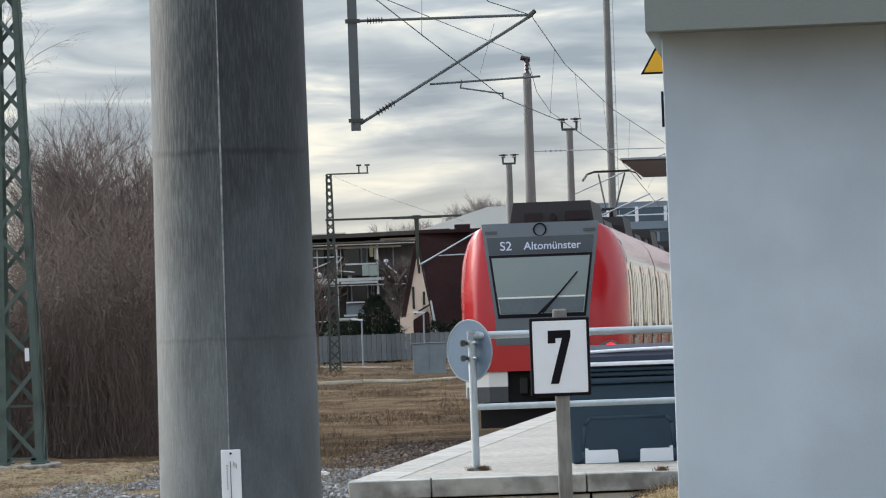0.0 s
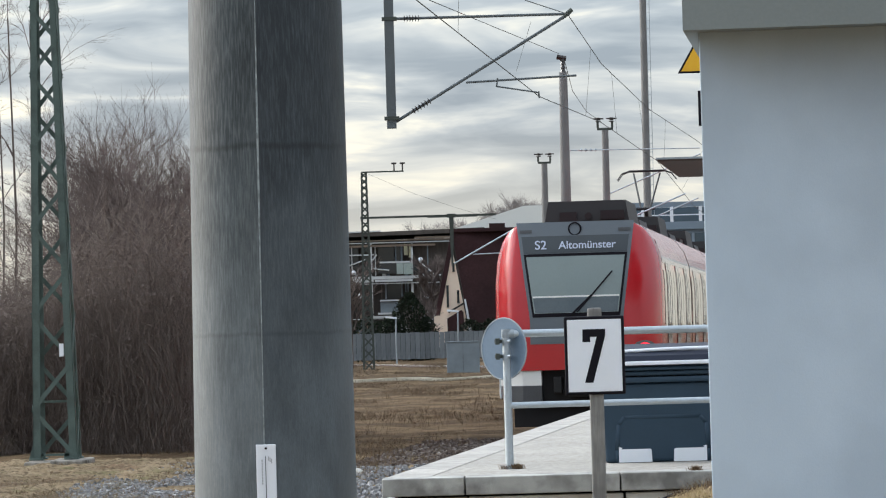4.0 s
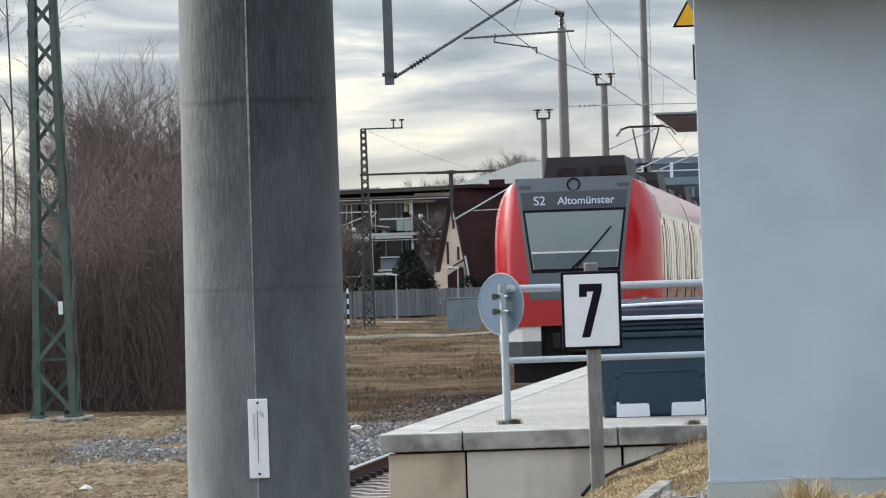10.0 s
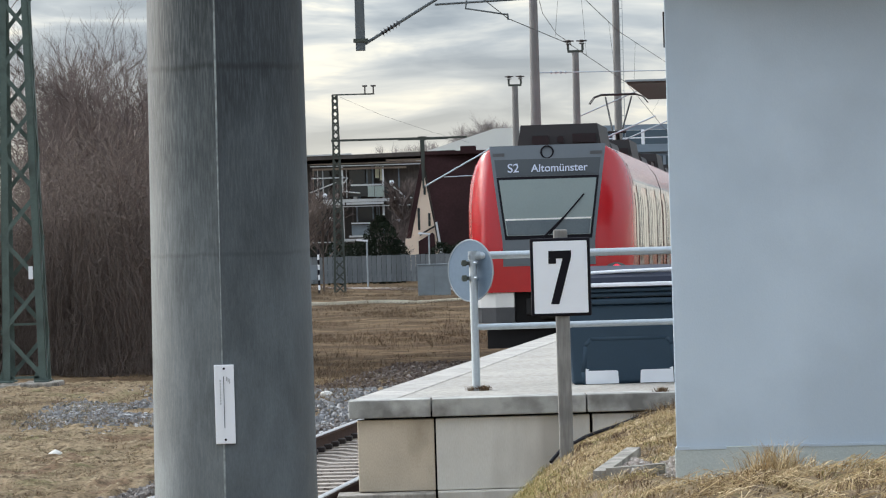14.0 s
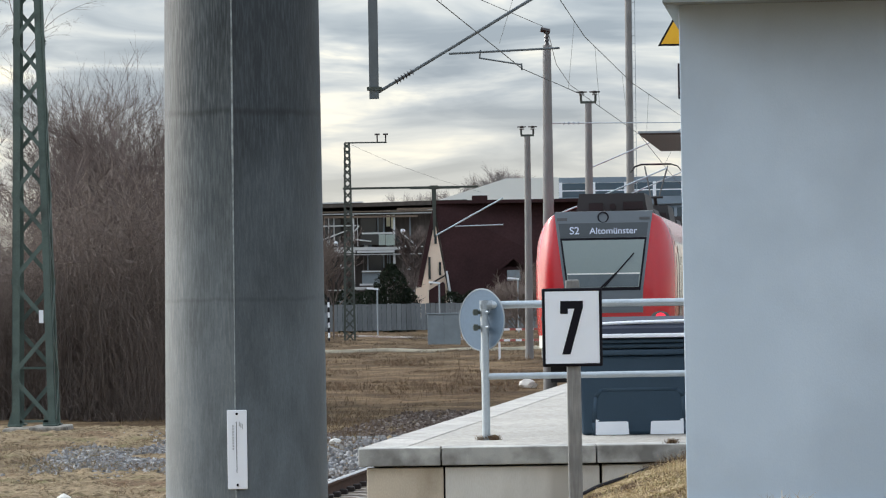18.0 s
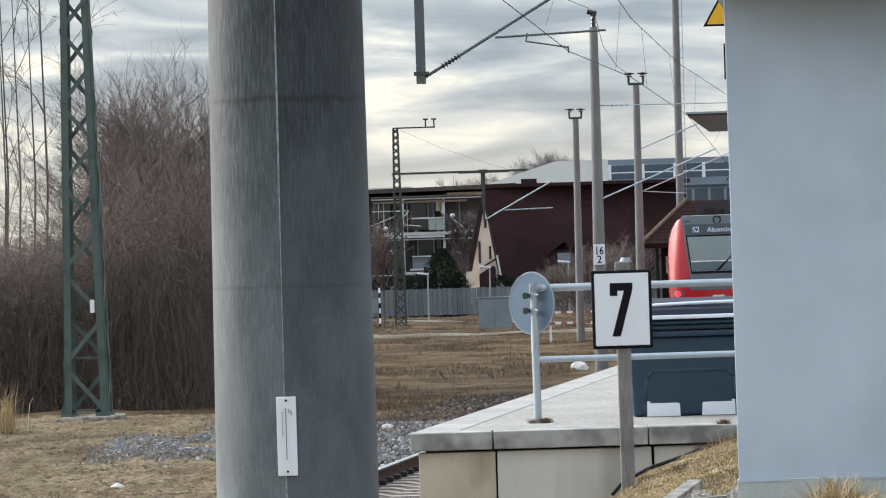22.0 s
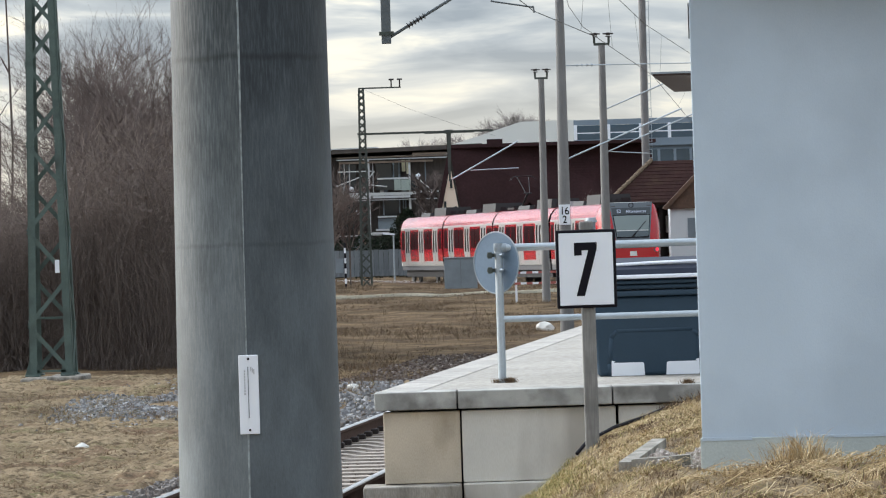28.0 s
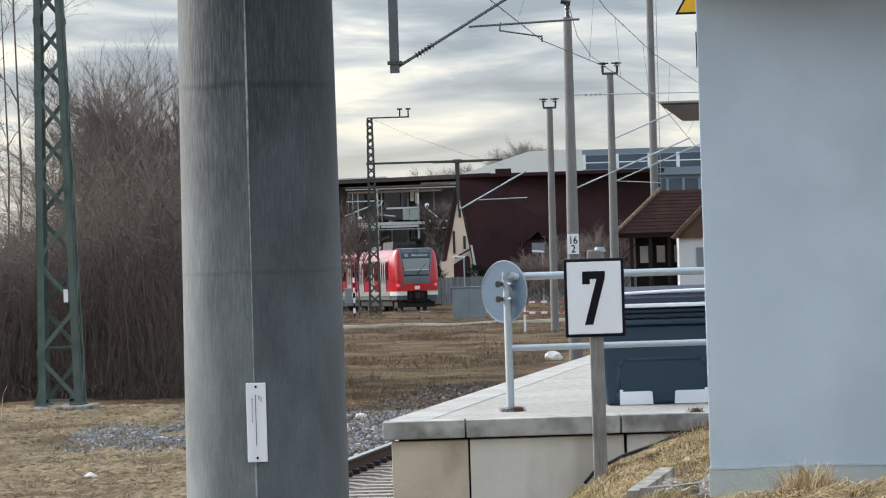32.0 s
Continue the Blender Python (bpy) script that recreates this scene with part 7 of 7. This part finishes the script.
    scatter_mesh("scrub", "scrub", its, "dead brown scrub covering the meadow", "weeds")
    its = []
    for i in range(30000):
        y = 24 + 42 * rr.random() ** .9
        x = rr.uniform(-1.05 * (6.2 + (y - 24) * .12), -1.7 + (y - 32) * .104 - 2.2)
        d = noise.noise((x * .6, y * .25, 9))
        if d < .0 and rr.random() < .7:
            continue
        its.append(blade(x, y, land(x, y) - .01, rr.uniform(.02, .06) * (1 + max(0, d)), rr.uniform(.6, 1.8), .006))
    for i in range(11000):
        y = 24 + 32 * rr.random() ** .9
        x = rr.uniform(-1.05 * (6.2 + (y - 24) * .12), -1.7 + (y - 32) * .104 - 2.3)
        if noise.noise((x * .6, y * .25, 9)) < -.1:
            continue
        a, l = rr.gauss(0, .8), rr.uniform(.08, .28)
        its.append(lying(x, y, land(x, y) + rr.uniform(0, .03), math.cos(a) * l * .6, math.sin(a) * l * .6, l * rr.uniform(.05, .3), .004))
    for i in range(5200):          # low tussocks
        y = 24 + 42 * rr.random() ** .8
        x = rr.uniform(-1.05 * (6.2 + (y - 24) * .12), -1.7 + (y - 32) * .104 - 2.3)
        if noise.noise((x * .9, y * .4, 19)) < .0:
            continue
        s = rr.uniform(.5, 1.3)
        for k in range(12):
            xx, yy = rr.gauss(x, .05 * s), rr.gauss(y, .08 * s)
            its.append(arched(xx, yy, land(xx, yy) + .02, rr.random() * 6.28, rr.uniform(.06, .12) * s, rr.uniform(.01, .03) * s, .004))
    dark = []
    for i in range(2600):          # dark dead tufts
        y = 24 + 40 * rr.random() ** .85
        x = rr.uniform(-1.05 * (6.2 + (y - 24) * .12), -1.7 + (y - 32) * .104 - 2.0)
        if noise.noise((x * 1.2, y * .5, 29)) < -.05:
            continue
        s = rr.uniform(.5, 1.3)
        for k in range(9):
            xx, yy = rr.gauss(x, .045 * s), rr.gauss(y, .05 * s)
            dark.append(arched(xx, yy, land(xx, yy) + .02, rr.random() * 6.28, rr.uniform(.04, .09) * s, rr.uniform(.015, .05) * s, .005))
    scatter_mesh("dead_tufts", "weed", dark, "small dark dead tufts in the turf", "weeds")
    scatter_mesh("meadow_grass", "fallow", its, "short dry meadow grass beside the track", "grass")
    its = []
    for i in range(42000):
        y = 48 + 125 * rr.random() ** .8
        x = rr.uniform(-6.5, 4.5) * (y / 90) - 1
        if abs(x - track(min(y, 136))[0]) < 2.4:
            continue
        d = noise.noise((x * .35, y * .07, 2))
        e = noise.noise((x * 1.1, y * .22, 12))
        if d + .6 * e < .0 and rr.random() < .75:
            continue
        its.append(blade(x, y, land(x, y) - .02, rr.uniform(.03, .12) * (1 + 2.4 * max(0, d)), rr.uniform(.4, 1.8), .008))
    scatter_mesh("meadow_weeds", "weed", its, "brown dead weeds on the meadow", "weeds")
    its = []
    for i in range(6000):
        y = rr.gauss(54.0, 1.7) if i % 5 else rr.uniform(48, 63)
        x = rr.uniform(-6.0, -2.2)
        if y < 45 or x < -4.9 - rr.random():
            continue
        if noise.noise((x * .8, y * .25, 4)) < -.12:
            continue
        its.append(stone(x, y, land(x, y) + .01, rr.uniform(.015, .042)))
    scatter_mesh("gravel_patch", "patchstones", its, "loose blue-grey gravel on the turf", "gravel")
    its, pales = [], []
    for i in range(2600):
        y = rr.uniform(44, 72)
        x = -1.745 + (y - 32) * .104 - rr.uniform(1.6, 3.2) * min(1, .55 + (y - 44) / 30)
        (its if y > 59 else pales).append(stone(x, y, land(x, y) + .02, rr.uniform(.015, .045)))
    scatter_mesh("gravel_patch", "patchstones", pales, "loose pale grey gravel beside the track", "gravel")
    scatter_mesh("gravel_patch", "trackstones", its, "loose brown gravel on the ground", "gravel")
    its = []
    for i in range(1700):
        y = rr.uniform(18.75, 20.25)
        x = rr.uniform(.84 + (y - 18.8) * .16, 1.10 + (y - 18) * .104)
        its.append(stone(x, y, land(x, y) + rr.uniform(.0, .03), rr.uniform(.006, .014)))
    scatter_mesh("drain_gravel", "chips", its, "pale pinkish gravel in the drain beside the wall", "gravel")
    for x, y, r in ((-4.48, 44, .09), (1.95, 92, .22), (-3.3, 61, .10), (-2.6, 52, .08), (-4.9, 60, .06), (-1.7, 57, .09)):
        bm = B()
        bmesh.ops.create_icosphere(bm, subdivisions=2, radius=r)
        for v in bm.verts:
            v.co *= 1 + .35 * noise.noise(v.co * (1.2 / r) + Vector((x, y, 0)))
            v.co.z *= .65
        bmesh.ops.translate(bm, vec=(x, y, land(x, y) + r * .3), verts=bm.verts)
        solid("pale_rock", bm, "pale", "pale rock lying in the grass", "rock", "pale rocks", at=(x, y, land(x, y)))
    k = thing("drain_kerb", (.95, 19.3, .85), "short concrete kerb round a gravel drain on the bank", "kerb")
    for a, b in (((.80, 18.9), (1.05, 20.5)), ((.83, 18.86), (1.12, 18.82))):
        bm = B()
        strip(bm, (*a, land(*a) + .06), (*b, land(*b) + .065), .075, .05)
        part("kerb_stone", bm, "footing", k)
    bm = B()
    pts = [(.76, 26.1, .55), (.84, 26.2, .63), (1.04, 26.6, .70), (1.29, 27.0, .755), (1.5, 27.2, .82)]
    for a, b in zip(pts, pts[1:]):
        tube(bm, a, b, .013, n=8)
    solid("cable", bm, "black", "black cable lying over the bank beside a post", "cable", at=(.8, 26.2, .6))
    its = []
    for j in range(420):
        x = rr.uniform(1.40, 1.75)
        its.append(blade(x, rr.gauss(27.15, .06), .72 + (x - 1.4) * .32, rr.uniform(.04, .16), rr.uniform(.3, 1.2), .006))
    for cx, cy, n in ((.80, 14.3, 900), (1.2, 13.7, 500), (.3, 15.6, 400), (1.75, 14.4, 400), (1.45, 15.9, 300)):          # dark weeds in the hay's hollows, holding part of their shade in colour
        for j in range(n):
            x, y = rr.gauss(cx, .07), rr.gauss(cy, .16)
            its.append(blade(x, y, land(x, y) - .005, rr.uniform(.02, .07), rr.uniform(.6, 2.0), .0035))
    for c in range(70):          # brown dead clumps among the straw
        cx, cy = rr.uniform(-.3, 2.5), rr.uniform(12.6, 17.0)
        for j in range(130):
            x, y = rr.gauss(cx, .045), rr.gauss(cy, .09)
            its.append(blade(x, y, land(x, y) - .005, rr.uniform(.02, .06), rr.uniform(.8, 2.0), .0032))
    scatter_mesh("dead_weeds", "weed", its, "dark dead weeds on the bank, painting shade into its hollows", "weeds")
    for x, y, n in ((.345, 28.87, 260), (1.62, 27.5, 160), (.25, 28.86, 60)):
        its = []
        for j in range(n):
            its.append(blade(rr.gauss(x, .022), rr.gauss(y, .025), .955, rr.uniform(.015, .065), rr.uniform(.4, 1.5), .005))
        scatter_mesh("weed_tuft", "weed", its, "small dry weed growing out of the platform joint", "weed")


build_growth()


# ---------------------------------------------------------------- what moves
# Seconds and the distance along the track of the train's last end.
RUN = ((0, 67.7), (13.0, 67.75), (13.6, 68.0), (14.5, 69.1), (15.5, 71.3), (16.5, 74.1), (17, 76.1), (18, 81.2), (19, 87.0), (20, 93.8), (21, 102.0), (22, 111.4),
       (23, 121.9), (24, 133.1), (25, 144.9), (26, 156.9), (27, 169.2), (28, 181.9), (29, 195.2), (30, 208.9), (31, 223.2), (32, 238.0))


def motions():
    for i, car in enumerate(CARS):
        rows = []
        for t, s in RUN:
            a, b = s + CAR * (i + .12), s + CAR * (i + .88)
            pa, pb = beside(a, 0), beside(b, 0)
            mid = (pa + pb) / 2
            d = pb - pa
            rows.append((t, pose(mid.x, mid.y, 0.01, 0, 0, -math.degrees(math.atan2(d.x, d.y)))))
        walk(car, rows)


motions()
